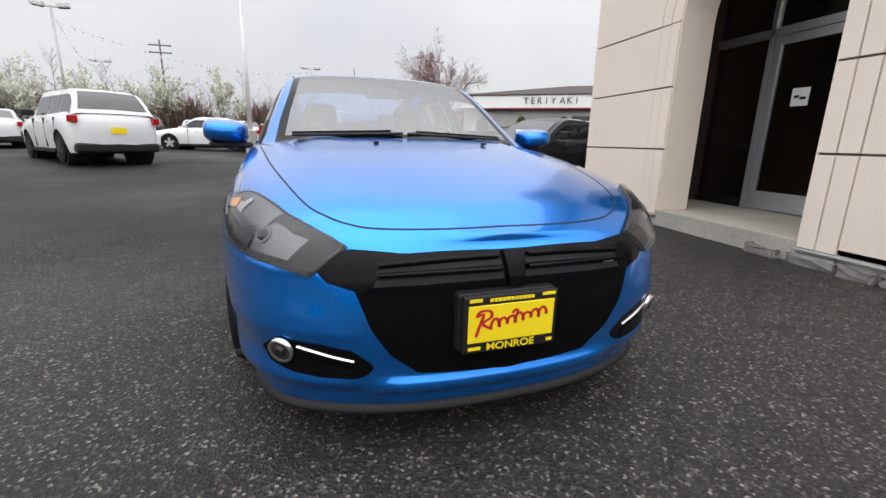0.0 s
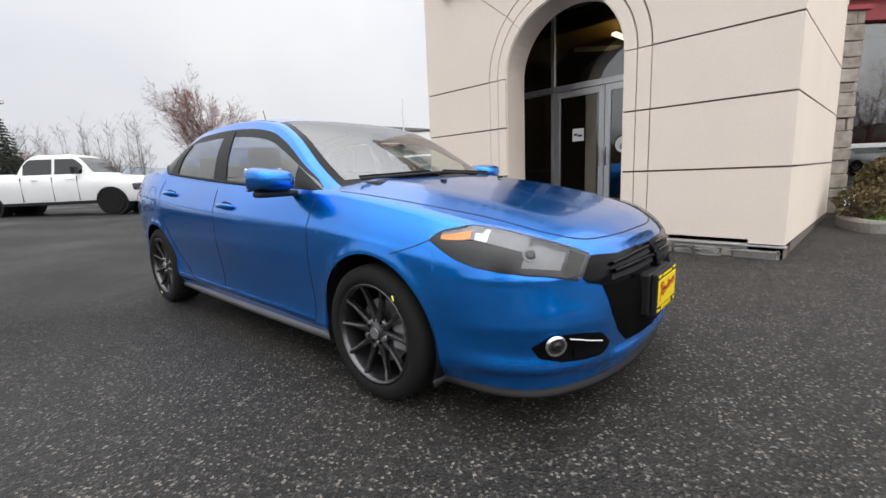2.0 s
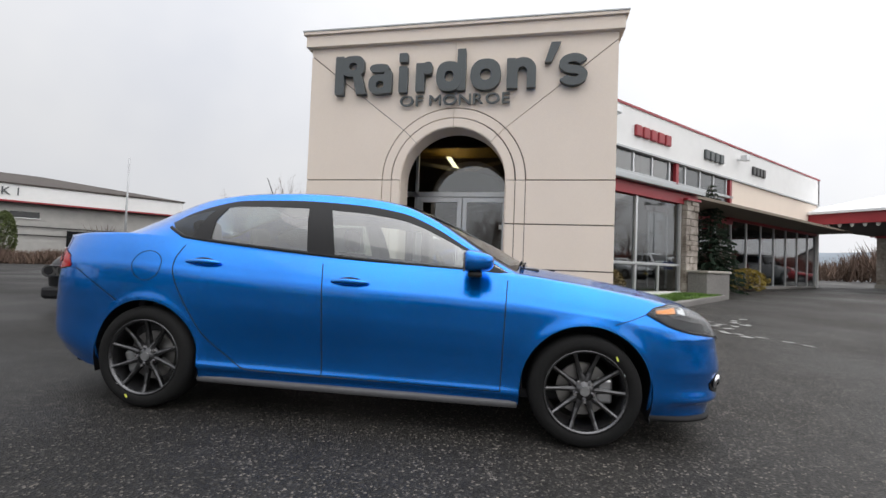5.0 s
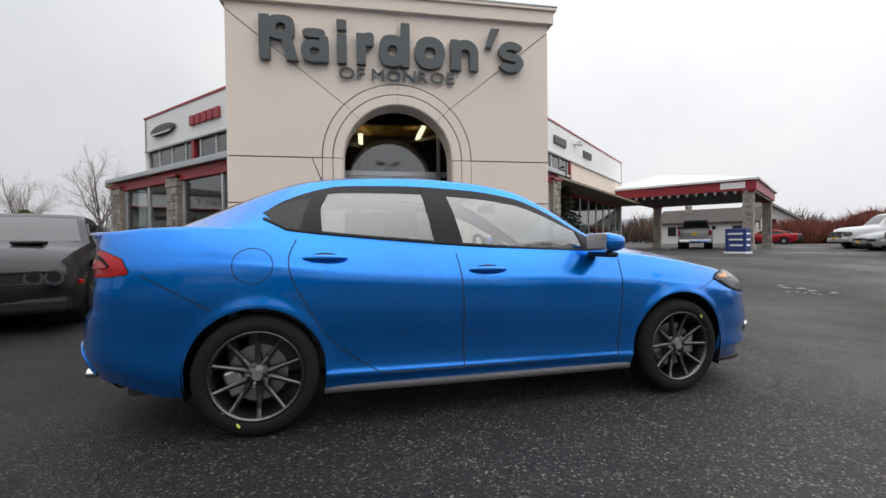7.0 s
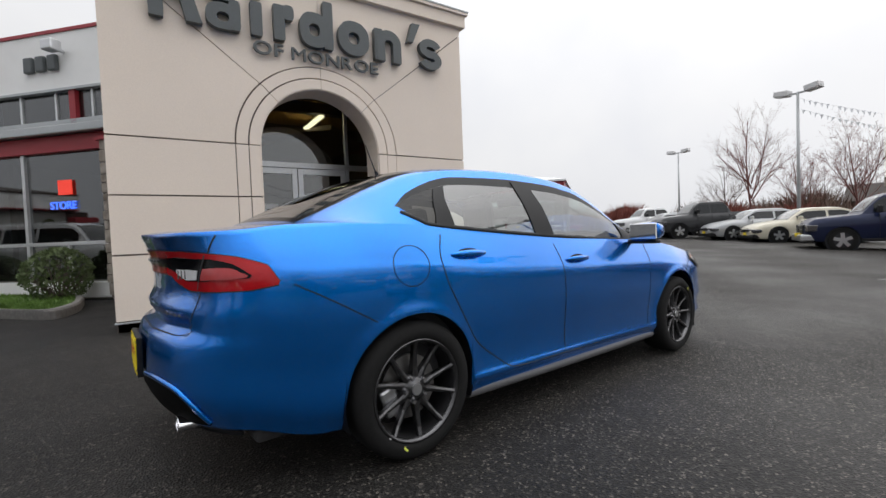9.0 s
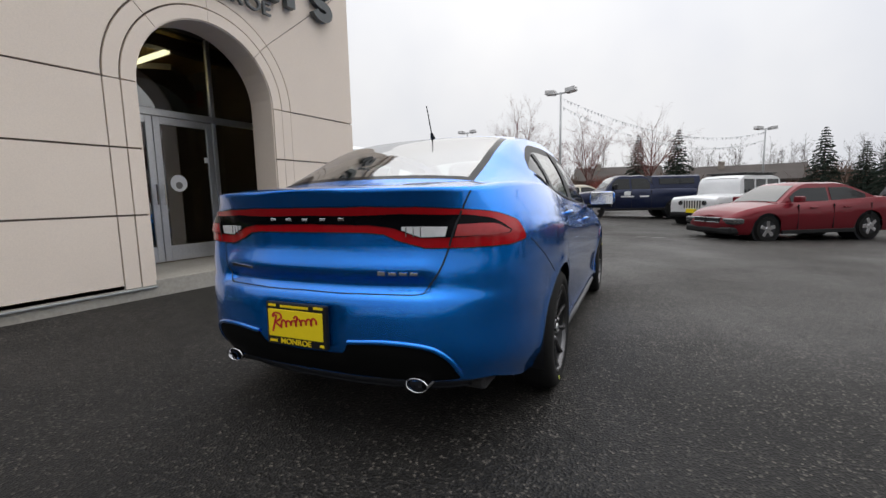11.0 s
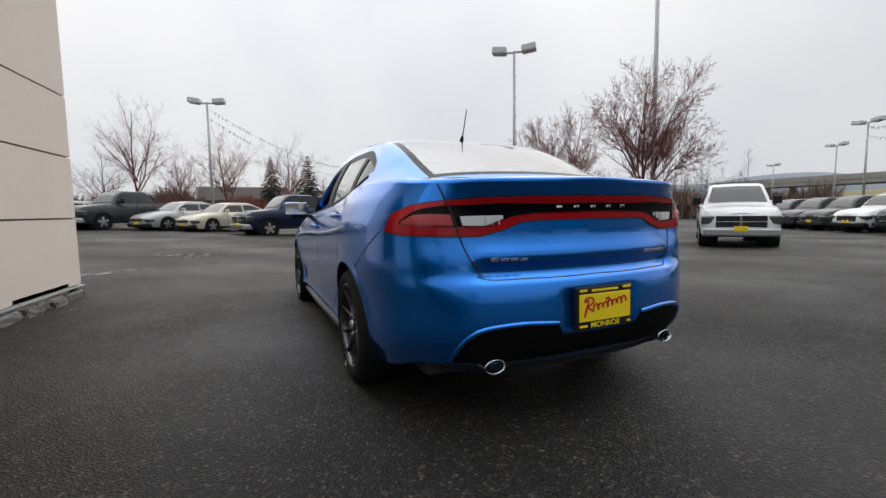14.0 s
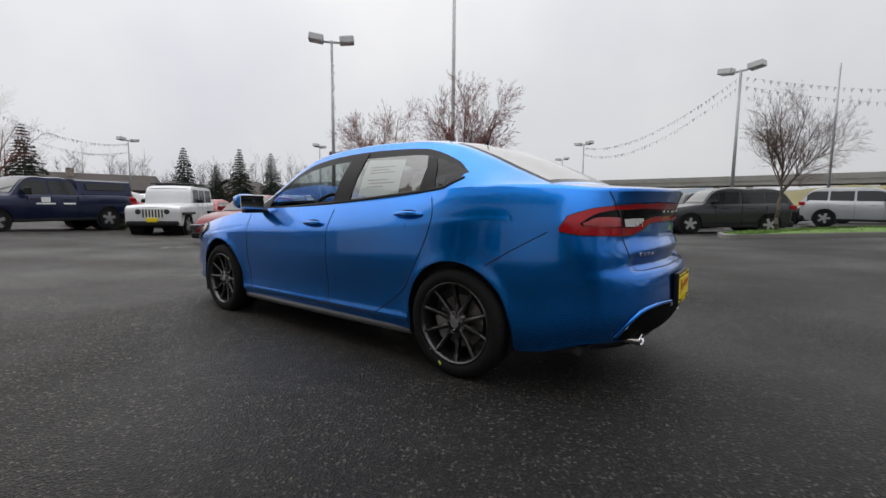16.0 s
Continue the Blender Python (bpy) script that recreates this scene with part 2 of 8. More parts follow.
def spline(pts, n):
    """n + 1 points on a Catmull-Rom curve, evenly spaced along it."""
    P = [np.array(p, float) for p in pts]
    P = [2 * P[0] - P[1]] + P + [2 * P[-1] - P[-2]]
    out = []
    for i in range(1, len(P) - 2):
        for k in range(24):
            u = k / 24
            a, b, c, d = P[i - 1:i + 3]
            out.append(0.5 * (2 * b + (c - a) * u + (2 * a - 5 * b + 4 * c - d) * u * u + (3 * b - a - 3 * c + d) * u ** 3))
    out.append(P[-2])
    out = np.array(out)
    s = np.concatenate([[0], np.cumsum(np.linalg.norm(np.diff(out, axis=0), axis=1))])
    q = np.linspace(0, s[-1], n + 1)
    return np.stack([np.interp(q, s, out[:, j]) for j in range(out.shape[1])], 1)


def polyline(pts, n):
    P = np.array(pts, float)
    s = np.concatenate([[0], np.cumsum(np.linalg.norm(np.diff(P, axis=0), axis=1))])
    q = np.linspace(0, s[-1], n + 1)
    return np.stack([np.interp(q, s, P[:, j]) for j in range(P.shape[1])], 1)


def text_mesh(name, body, size, m, mat, parent=None, thick=0.001, align="CENTER", xs=1.0, bold=0.0):
    cu = bpy.data.curves.new(name, "FONT")
    cu.body, cu.size, cu.extrude, cu.align_x, cu.align_y = body, size, thick, align, "CENTER"
    cu.offset = bold
    tmp = bpy.data.objects.new(name, cu)
    me = bpy.data.meshes.new_from_object(tmp)
    bpy.data.objects.remove(tmp)
    me.transform(m @ Matrix.Diagonal((xs, 1, 1, 1)))
    me.materials.append(mat)
    ob = new(name, me)
    ob.parent = parent
    return ob



# ---- ground ----
def ground_z(x, y):
    """The lot falls gently across."""
    a, b = math.tanh(x / 8), math.tanh(y / 12)
    return 0.075 * a + 0.199 * b - 0.368 * a * b + 0.046 * a * a + 0.04 * b * b - 0.09 * a * a * b


def asphalt_material():
    m = material("wet_worn_asphalt", (0.031, 0.0292, 0.027), 0.58, var=0.4, grain=7, big=0.35, rvar=0.2, spec=0.22)
    t = m.node_tree
    b = t.nodes["Principled BSDF"]
    src = b.inputs["Base Color"].links[0].from_socket
    co = t.nodes.new("ShaderNodeTexCoord")
    vo = t.nodes.new("ShaderNodeTexVoronoi")               # the stones in the tar
    vo.inputs["Scale"].default_value = 95
    t.links.new(co.outputs["Object"], vo.inputs["Vector"])
    wn = t.nodes.new("ShaderNodeTexWhiteNoise")
    t.links.new(vo.outputs["Position"], wn.inputs["Vector"])
    st = t.nodes.new("ShaderNodeValToRGB")
    e = st.color_ramp.elements
    e[0].position, e[0].color = 0.0, (0.45, 0.45, 0.45, 1)
    e[1].position, e[1].color = 1.0, (6.2, 5.9, 5.5, 1)
    k = e.new(0.78)
    k.color = (1.0, 1.0, 1.0, 1)
    k = e.new(0.93)
    k.color = (2.4, 2.35, 2.3, 1)
    t.links.new(wn.outputs["Value"], st.inputs[0])
    mx = t.nodes.new("ShaderNodeMix")
    mx.data_type, mx.blend_type = "RGBA", "MULTIPLY"
    mx.inputs[0].default_value = 1.0
    t.links.new(src, mx.inputs[6])
    t.links.new(st.outputs[0], mx.inputs[7])
    t.links.new(mx.outputs[2], b.inputs["Base Color"])
    sp = t.nodes.new("ShaderNodeSeparateXYZ")               # base colour gets darker towards +y, over a broad area with a ragged edge
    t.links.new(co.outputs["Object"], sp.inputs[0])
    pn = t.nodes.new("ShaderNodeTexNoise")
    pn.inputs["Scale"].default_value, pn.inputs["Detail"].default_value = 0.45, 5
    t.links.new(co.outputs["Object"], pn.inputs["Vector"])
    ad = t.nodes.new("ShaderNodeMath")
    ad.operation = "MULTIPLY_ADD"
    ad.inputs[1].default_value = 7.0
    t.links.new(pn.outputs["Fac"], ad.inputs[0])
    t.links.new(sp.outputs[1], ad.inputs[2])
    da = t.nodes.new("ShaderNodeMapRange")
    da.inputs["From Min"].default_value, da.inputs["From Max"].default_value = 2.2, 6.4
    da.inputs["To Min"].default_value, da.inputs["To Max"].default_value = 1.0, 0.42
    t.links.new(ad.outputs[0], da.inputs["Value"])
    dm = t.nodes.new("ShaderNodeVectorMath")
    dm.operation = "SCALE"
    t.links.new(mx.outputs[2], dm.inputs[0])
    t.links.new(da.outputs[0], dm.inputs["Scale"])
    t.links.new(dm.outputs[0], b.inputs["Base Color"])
    bp = t.nodes.new("ShaderNodeBump")
    bp.inputs["Strength"].default_value, bp.inputs["Distance"].default_value = 0.9, 0.006
    t.links.new(vo.outputs["Distance"], bp.inputs["Height"])
    t.links.new(bp.outputs[0], b.inputs["Normal"])
    return m


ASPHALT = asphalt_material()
CONCRETE = material("pale_concrete", (0.36, 0.34, 0.30), 0.8, var=0.2, grain=30, big=1.5, bump=0.002)
KERB = material("grey_kerb_concrete", (0.20, 0.19, 0.18), 0.85, var=0.3, grain=20, big=1.0, bump=0.003)
GRASS = material("lawn", (0.06, 0.14, 0.02), 0.9, var=0.4, grain=60, big=2, tint=(0.12, 0.20, 0.04))
STUCCO = material("cream_stucco", (0.79, 0.69, 0.595), 0.85, var=0.07, grain=90, big=0.7, bump=0.0022, bscale=160)
STUCCO_IN = material("dark_stucco_joint", (0.16, 0.13, 0.11), 0.9)
WHITE_WALL = material("white_metal_fascia", (0.78, 0.78, 0.77), 0.5, var=0.04, grain=3, big=0.4)
RED_TRIM = material("dark_red_trim", (0.30, 0.02, 0.03), 0.45, var=0.1)
GREY_FLASH = material("grey_roof_flashing", (0.42, 0.44, 0.45), 0.4, 0.4)
STONE = material("brown_field_stone", (0.22, 0.17, 0.13), 0.85, var=0.45, grain=6, big=2.5, bump=0.01, bscale=12, tint=(0.30, 0.27, 0.24))
ALUM = material("brushed_aluminium", (0.62, 0.63, 0.64), 0.35, 0.7)
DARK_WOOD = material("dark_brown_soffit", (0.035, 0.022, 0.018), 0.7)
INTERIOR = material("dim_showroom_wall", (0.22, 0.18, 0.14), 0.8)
OCHRE = material("ochre_ceiling", (0.55, 0.33, 0.08), 0.7)
SIGN_GREY = material("dark_grey_sign_letters", (0.075, 0.085, 0.088), 0.45, var=0.1)
SIGN_EDGE = material("sign_letter_edge", (0.05, 0.05, 0.05), 0.5)
TUBE = lamp_mat("strip_light", (1.0, 0.85, 0.5), 7.0)
WORN_PAINT = material("worn_white_line_paint", (0.34, 0.34, 0.33), 0.8, var=0.4, grain=25, big=4)

gx = sorted({round(v, 3) for v in [*np.arange(-40, 40.1, 1.6), *[s * d for s in (-1, 1) for d in (45, 55, 70, 100, 160, 300, 700, 1600)]]})
gv = [(x, y, ground_z(x, y)) for y in gx for x in gx]
n = len(gx)
gf = [(j * n + i, j * n + i + 1, (j + 1) * n + i + 1, (j + 1) * n + i) for j in range(n - 1) for i in range(n - 1)]
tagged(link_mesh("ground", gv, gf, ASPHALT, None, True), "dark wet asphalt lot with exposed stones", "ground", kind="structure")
for k, (x, y, w, d, r) in enumerate(((4.6, -4.2, 0.9, 0.16, 20), (4.0, -4.6, 0.7, 0.10, 40), (5.6, -5.0, 0.8, 0.22, -20), (5.2, -4.4, 0.5, 0.3, 10), (3.6, -7.6, 0.6, 0.2, 0), (3.2, -7.2, 0.3, 0.12, 30), (-1.6, -9.4, 1.4, 0.1, 15))):
    rnd = random.Random(k)
    for q in range(5):                               # what is left of each mark: a few worn flakes
        u = -w + 2 * w * (q + rnd.uniform(0.2, 0.8)) / 5
        fx, fy = x + u * math.cos(radians(r)), y + u * math.sin(radians(r)) + rnd.uniform(-d, d) * 0.6
        ring = [(w * 0.15 * rnd.uniform(0.4, 1.1) * math.cos(a), max(0.03, d * 0.45) * rnd.uniform(0.4, 1.1) * math.sin(a)) for a in np.linspace(0, math.tau, 13)[:-1]]
        tagged(part("paint_mark", bm_prism(ring, 0.0, 0.003, "z"), WORN_PAINT), "worn flake of white paint on the asphalt", "paint mark", kind="structure").matrix_world = pose(fx, fy, ground_z(fx, fy) + 0.006, 0, 0, r + rnd.uniform(-12, 12))

# ---- entrance tower ----
FX, YL, YR, ZB, ZT = 3.485, 2.67, -2.366, 0.17, 4.618
AC, AR, AS = 0.135, 0.865, 2.338                 # arch: middle, half-width, springing
J = (0.948, 1.648, 2.338)                        # joints
tower = tagged(new("wall_tower"), "cream stucco entrance tower with an arched doorway", "wall", kind="structure")
arc = lambda r, a0, a1, k=24: [(AC + r * math.cos(a), AS + r * math.sin(a)) for a in np.linspace(a0, a1, k)]
outline = [(YR + 0.012, 0.0), (YR + 0.012, ZT), (YL - 0.012, ZT), (YL - 0.012, 0.0), (AC + AR, 0.0)] + arc(AR, 0, math.pi) + [(AC - AR, 0.0)]
part("core", bm_prism(outline, FX + 0.03, FX + 0.42, "x"), STUCCO_IN, tower)
part("jamb_lining", bm_prism([(AC + AR + 0.001, ZB), (AC + AR + 0.001, AS)] + arc(AR + 0.001, 0, math.pi) + [(AC - AR - 0.001, ZB)] + [(AC - AR + 0.012, ZB)] + arc(AR - 0.012, math.pi, 0) + [(AC + AR - 0.012, ZB)], FX + 0.006, FX + 0.43, "x"), STUCCO, tower)
G = 0.010
rows = [ZB] + list(J)
band = (AR, AR + 0.147, AR + 0.307)


def panel(poly, proud=0.0, name="panel"):
    bm = bm_prism(poly, FX - proud, FX + 0.031, "x")
    part(name, bm, STUCCO, tower)


for z0, z1 in zip(rows, rows[1:]):
    for s, yo in ((1, YL), (-1, YR)):
        for r0, r1, pr in ((band[0], band[1], 0.012), (band[1], band[2], 0.006)):
            a, b = AC + s * r0, AC + s * r1
            panel([(min(a, b) + 0.006, z0 + G), (max(a, b) - 0.006, z0 + G), (max(a, b) - 0.006, z1 - G), (min(a, b) + 0.006, z1 - G)], pr)
        a, b = AC + s * band[2], yo
        lo, hi = (min(a, b) + 0.006, max(a, b)) if s > 0 else (min(a, b), max(a, b) - 0.006)
        panel([(lo, z0 + G), (hi, z0 + G), (hi, z1 - G), (lo, z1 - G)])
for k, (r0, r1, pr) in enumerate(((band[0], band[1], 0.012), (band[1], band[2], 0.006))):
    for a0, a1 in ((0.004, math.pi / 4 - 0.004), (math.pi / 4 + 0.004, math.pi / 2 - 0.003), (math.pi / 2 + 0.003, 3 * math.pi / 4 - 0.004), (3 * math.pi / 4 + 0.004, math.pi - 0.004)):
        panel(arc(r0 + (G if k else 0), a0, a1, 14) + arc(r1 - G, a1, a0, 14), pr, "arch_panel")
zt = ZT - 0.15
dl, dr = (YL - 0.06, zt), (YR + 0.06, zt)
p45 = arc(band[2] + G, math.pi / 4, math.pi / 4, 1)[0]
p135 = arc(band[2] + G, 3 * math.pi / 4, 3 * math.pi / 4, 1)[0]
panel([(AC + band[2] + G, J[2] + G), (YL, J[2] + G), (YL, zt + 0.02)] + [(p45[0] + 0.01, p45[1] - 0.004)] + arc(band[2] + G, math.pi / 4 - 0.01, 0.01, 12))
panel([(YR, J[2] + G), (AC - band[2] - G, J[2] + G)] + arc(band[2] + G, math.pi - 0.01, 3 * math.pi / 4 + 0.01, 12) + [(p135[0] - 0.01, p135[1] - 0.004), (YR, zt + 0.02)])
top_mid = arc(band[2] + G, math.pi / 2, math.pi / 2, 1)[0][1]
panel([(YL, zt + 0.04), (YL, ZT), (AC + 0.0025, ZT), (AC + 0.0025, top_mid)] + arc(band[2] + G, math.pi / 2 - 0.02, math.pi / 4, 10))
panel([(AC - 0.0025, ZT), (YR, ZT), (YR, zt + 0.04)] + arc(band[2] + G, 3 * math.pi / 4, math.pi / 2 + 0.02, 10) + [(AC - 0.0025, top_mid)])
for yy, s in ((YL, 1), (YR, -1)):
    for z0, z1 in zip(rows + [ZT], rows[1:] + [ZT]):
        if z1 > z0:
            part("side_panel", bm_box((FX + 0.031, min(yy, yy - s * 0.05), z0 + G), (7.7, max(yy, yy - s * 0.05), z1 - G)), STUCCO, tower)
    part("side_core", bm_box((FX + 0.1, min(yy - s * 0.012, yy - s * 0.3), 0), (7.7, max(yy - s * 0.012, yy - s * 0.3), ZT)), STUCCO_IN, tower)
for z0, z1, o in ((ZT, ZT + 0.2, 0.08), (ZT + 0.2, ZT + 0.25, 0.12)):
    part("cornice", bm_box((FX - o, YR - o, z0), (7.8, YL + o, z1), 0.006), STUCCO, tower)
part("roof_flashing", bm_box((FX - 0.13, YR - 0.13, ZT + 0.25), (7.8, YL + 0.13, ZT + 0.275), 0.004), GREY_FLASH, tower)
for y0, y1 in ((AC + AR, YL + 0.015), (YR - 0.015, AC - AR)):
    part("drip_rail", bm_box((FX - 0.03, y0, ZB - 0.02), (FX + 0.06, y1, ZB - 0.004), 0.003), GREY_FLASH, tower)
    part("plinth", bm_box((FX + 0.03, y0 + 0.02, -0.2), (FX + 0.3, y1 - 0.02, ZB - 0.02), 0.01), STUCCO_IN, tower)
at = YR + 0.04
for k in range(6):                                   # rough stones under the wall's edge
    rnd = random.Random(70 + k)
    L = rnd.uniform(0.16, 0.42)
    bm = bm_box((-0.07, 0, -0.06), (0.05, L, 0.05), 0.014)
    bmesh.ops.subdivide_edges(bm, edges=bm.edges[:], cuts=1, use_grid_fill=True)
    for v in bm.verts:
        v.co += Vector((rnd.gauss(0, 0.009), rnd.gauss(0, 0.012), rnd.gauss(0, 0.009)))
    tagged(part("rubble_stone", bm, KERB), "rough grey foundation stone under the stucco wall", "stone", "stones at the wall").matrix_world = pose(FX + 0.03 - 0.03 * (k % 2), at, ground_z(FX, at) + 0.03)
    at += L + rnd.uniform(0.02, 0.10)

# porch, doors and showroom behind
DX = 4.881
tagged(part("porch_floor", bm_box((FX + 0.0, YR + 0.3, -0.2), (DX + 0.2, YL - 0.3, 0.225), 0.004), CONCRETE), "pale concrete porch slab", "floor", kind="structure")
lob = tagged(new("wall_porch"), "dark porch walls behind the arch", "wall", kind="structure")
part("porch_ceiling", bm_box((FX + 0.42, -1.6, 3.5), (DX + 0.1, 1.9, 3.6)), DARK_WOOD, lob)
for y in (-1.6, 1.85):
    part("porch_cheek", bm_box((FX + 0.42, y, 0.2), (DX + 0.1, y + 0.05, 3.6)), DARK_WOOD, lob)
show = tagged(new("wall_showroom"), "dim showroom with an ochre ceiling", "wall", kind="structure")
part("showroom_floor", bm_box((DX + 0.21, -2.05, 0.1), (11.5, 2.5, 0.215)), CONCRETE, show)
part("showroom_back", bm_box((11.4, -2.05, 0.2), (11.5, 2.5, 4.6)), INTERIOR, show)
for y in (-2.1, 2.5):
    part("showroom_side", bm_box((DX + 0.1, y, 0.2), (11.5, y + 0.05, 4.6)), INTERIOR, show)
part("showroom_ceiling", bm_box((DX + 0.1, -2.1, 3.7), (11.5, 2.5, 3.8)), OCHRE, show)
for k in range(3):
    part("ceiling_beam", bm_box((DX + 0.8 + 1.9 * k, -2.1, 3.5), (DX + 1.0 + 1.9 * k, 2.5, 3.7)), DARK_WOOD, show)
for y, x0 in ((-0.55, 5.6), (0.75, 6.4), (-0.4, 8.0)):
    lt = tagged(part("strip_light", bm_box((x0, y - 0.05, 3.40), (x0 + 1.3, y + 0.05, 3.45), 0.01), TUBE), "lit yellowish ceiling strip light", "ceiling light", "strip lights")
    part("rod", bm_cyl((x0 + 0.6, y, 3.45), (x0 + 0.6, y, 3.7), 0.008, 0.008, 6), SATIN_BLACK, lt)


def frame_rect(y0, y1, z0, z1, w, x, mat, parent, name="frame", depth=0.06):
    for a in ((y0, y0 + w, z0, z1), (y1 - w, y1, z0, z1), (y0 + w, y1 - w, z0, z0 + w), (y0 + w, y1 - w, z1 - w, z1)):
        part(name, bm_box((x - depth / 2, a[0], a[2]), (x + depth / 2, a[1], a[3]), 0.004), mat, parent)


def pane(y0, y1, z0, z1, x, parent, mat=None, name="pane"):
    ob = part(name, bm_box((x - 0.004, y0, z0), (x + 0.004, y1, z1)), mat or SHOP_GLASS, parent)
    ob.visible_shadow = False
    return ob


for k, (y0, y1, hs) in enumerate(((0.165, 1.03, -1), (-0.70, 0.155, 1))):
    d = tagged(new("door_%d" % (k + 1)), "aluminium framed glass entrance door", "door", "entrance doors", "structure")
    w = 0.09
    for a in ((y0, y0 + w, 0.24, 2.27), (y1 - w, y1, 0.24, 2.27), (y0 + w, y1 - w, 0.24, 0.46), (y0 + w, y1 - w, 2.17, 2.27)):
        part("door_frame", bm_box((DX - 0.025, a[0], a[2]), (DX + 0.025, a[1], a[3]), 0.004), ALUM, d)
    pane(y0 + w, y1 - w, 0.46, 2.17, DX, d)
    yh = y0 + 0.05 if hs < 0 else y1 - 0.05
    hb = bm_cyl((DX - 0.09, yh, 1.05), (DX - 0.09, yh, 1.33), 0.012, 0.012, 10)
    for z in (1.06, 1.32):
        bm_cyl((DX - 0.09, yh, z), (DX - 0.02, yh, z), 0.010, 0.010, 8, hb)
    part("pull_handle", hb, CHROME, d)
    if k == 0:
        st = part("notice", bm_box((DX - 0.012, 0.51, 1.46), (DX - 0.008, 0.71, 1.66)), PAPER, d)
        part("print_bar", bm_box((DX - 0.014, 0.54, 1.53), (DX - 0.012, 0.61, 1.56)), SEAM, st)
        part("print_bar", bm_box((DX - 0.014, 0.62, 1.55), (DX - 0.012, 0.68, 1.58)), SEAM, st)
    else:
        st = part("round_decal", bm_cyl((DX - 0.012, -0.135, 1.353), (DX - 0.008, -0.135, 1.353), 0.12, 0.12, 28), PAPER, d)
        part("decal_mark", bm_cyl((DX - 0.014, -0.135, 1.323), (DX - 0.012, -0.135, 1.323), 0.05, 0.05, 18), KERB, st)
        part("notice", bm_box((DX - 0.012, -0.61, 1.67), (DX - 0.008, -0.55, 1.75)), PAPER, d)
front = tagged(new("window_1"), "aluminium shop front with sidelights and fanlight", "window", kind="structure")
for y in (1.04, -0.765):
    part("mullion", bm_box((DX - 0.04, y, 0.225), (DX + 0.04, y + 0.06, 3.5), 0.004), ALUM, front)
part("transom", bm_box((DX - 0.04, -1.6, 2.275), (DX + 0.04, 1.85, 2.37), 0.004), ALUM, front)
for y0, y1 in ((1.10, 1.85), (-1.55, -0.77)):
    pane(y0, y1, 0.3, 2.27, DX, front)
    pane(y0, y1, 2.37, 3.5, DX, front)
    part("sill", bm_box((DX - 0.04, y0, 0.225), (DX + 0.04, y1, 0.3), 0.004), SATIN_BLACK, front)
    part("rail", bm_box((DX - 0.03, y0, 0.98), (DX + 0.03, y1, 1.03), 0.004), SATIN_BLACK, front)
pane(-0.70, 1.04, 2.37, 3.5, DX, front)
fan = bm_prism([(0.1 + 0.70 * math.cos(a), 2.38 + 0.46 * math.sin(a)) for a in np.linspace(0, math.pi, 24)], DX + 0.32, DX + 0.36, "x")
part("arched_board", fan, GREY_FLASH, front)

# sign over the arch: plain raised blocks for the trade name, then the place
sgn = tagged(new("sign"), "raised dark grey letter blocks on the stucco wall", "sign")
sgn.matrix_world = Matrix.Translation((FX - 0.02, 0.034, -0.048)) @ Matrix.Diagonal((1, 0.964, 0.96, 1))
# plain raised shapes: rounded blocks, some with a round opening, and bars


fronts = itertools.count()


def sign_front():
    """Each block stands a little prouder than the one before, so that overlapping faces never meet."""
    return -0.085 - 0.0025 * (next(fronts) % 5)


def sign_block(y1, y0, z0, z1, hole=None, round_=0.06, power=3.0):
    """A rounded slab between two edges; hole gives a share of it left open."""
    cy, cz, a, b = (y0 + y1) / 2, (z0 + z1) / 2, abs(y1 - y0) / 2, (z1 - z0) / 2
    n = 32
    ring = lambda k, oz=0.0, pw=power: [(cy + k * a * math.copysign(abs(math.cos(t)) ** (2 / pw), math.cos(t)), cz + oz + k * b * math.copysign(abs(math.sin(t)) ** (2 / pw), math.sin(t))) for t in np.linspace(0, math.tau, n + 1)[:-1]]
    outer = ring(1.0)
    if hole is None:
        return part("letter_block", bm_prism(outer, sign_front(), 0.0, "x"), SIGN_GREY, sgn)
    inner = ring(hole[0], hole[1], 2.2)
    v = [(x, p, q) for x in (sign_front(), 0.0) for r in (outer, inner) for p, q in r]
    f = []
    for i in range(n):
        k = (i + 1) % n
        f += [(i, k, n + k, n + i), (2 * n + i, 3 * n + i, 3 * n + k, 2 * n + k), (i, 2 * n + i, 2 * n + k, k), (n + i, n + k, 3 * n + k, 3 * n + i)]
    me = link_mesh("letter_block", v, f, SIGN_GREY, sgn)
    bm = bmesh.new()
    bm.from_mesh(me.data)
    bmesh.ops.recalc_face_normals(bm, faces=bm.faces[:])
    bm.to_mesh(me.data)
    bm.free()
    return me


def sign_bar(poly):
    """A plain slab with straight edges."""
    return part("letter_block", bm_prism(poly, sign_front(), 0.0, "x"), SIGN_GREY, sgn)


def sign_hook(y1, y0, z0, z1, w):
    """An upright with a rounded arm that turns down."""
    zc, r = z1 - abs(y1 - y0) * 0.5, abs(y1 - y0) * 0.5
    yc = (y0 + y1) / 2
    outer = [(yc + r * math.cos(t), zc + r * 0.95 * math.sin(t)) for t in np.linspace(0, math.pi, 17)]
    inner = [(yc + (r - w) * math.cos(t), zc - 0.02 + (r - w) * math.sin(t)) for t in np.linspace(math.pi, 0, 13)]
    sign_bar([(y0 + 2 * r, z0)] + outer + [(y0, z0), (y0 + w, z0)] + inner + [(y0 + 2 * r - w, z0)])


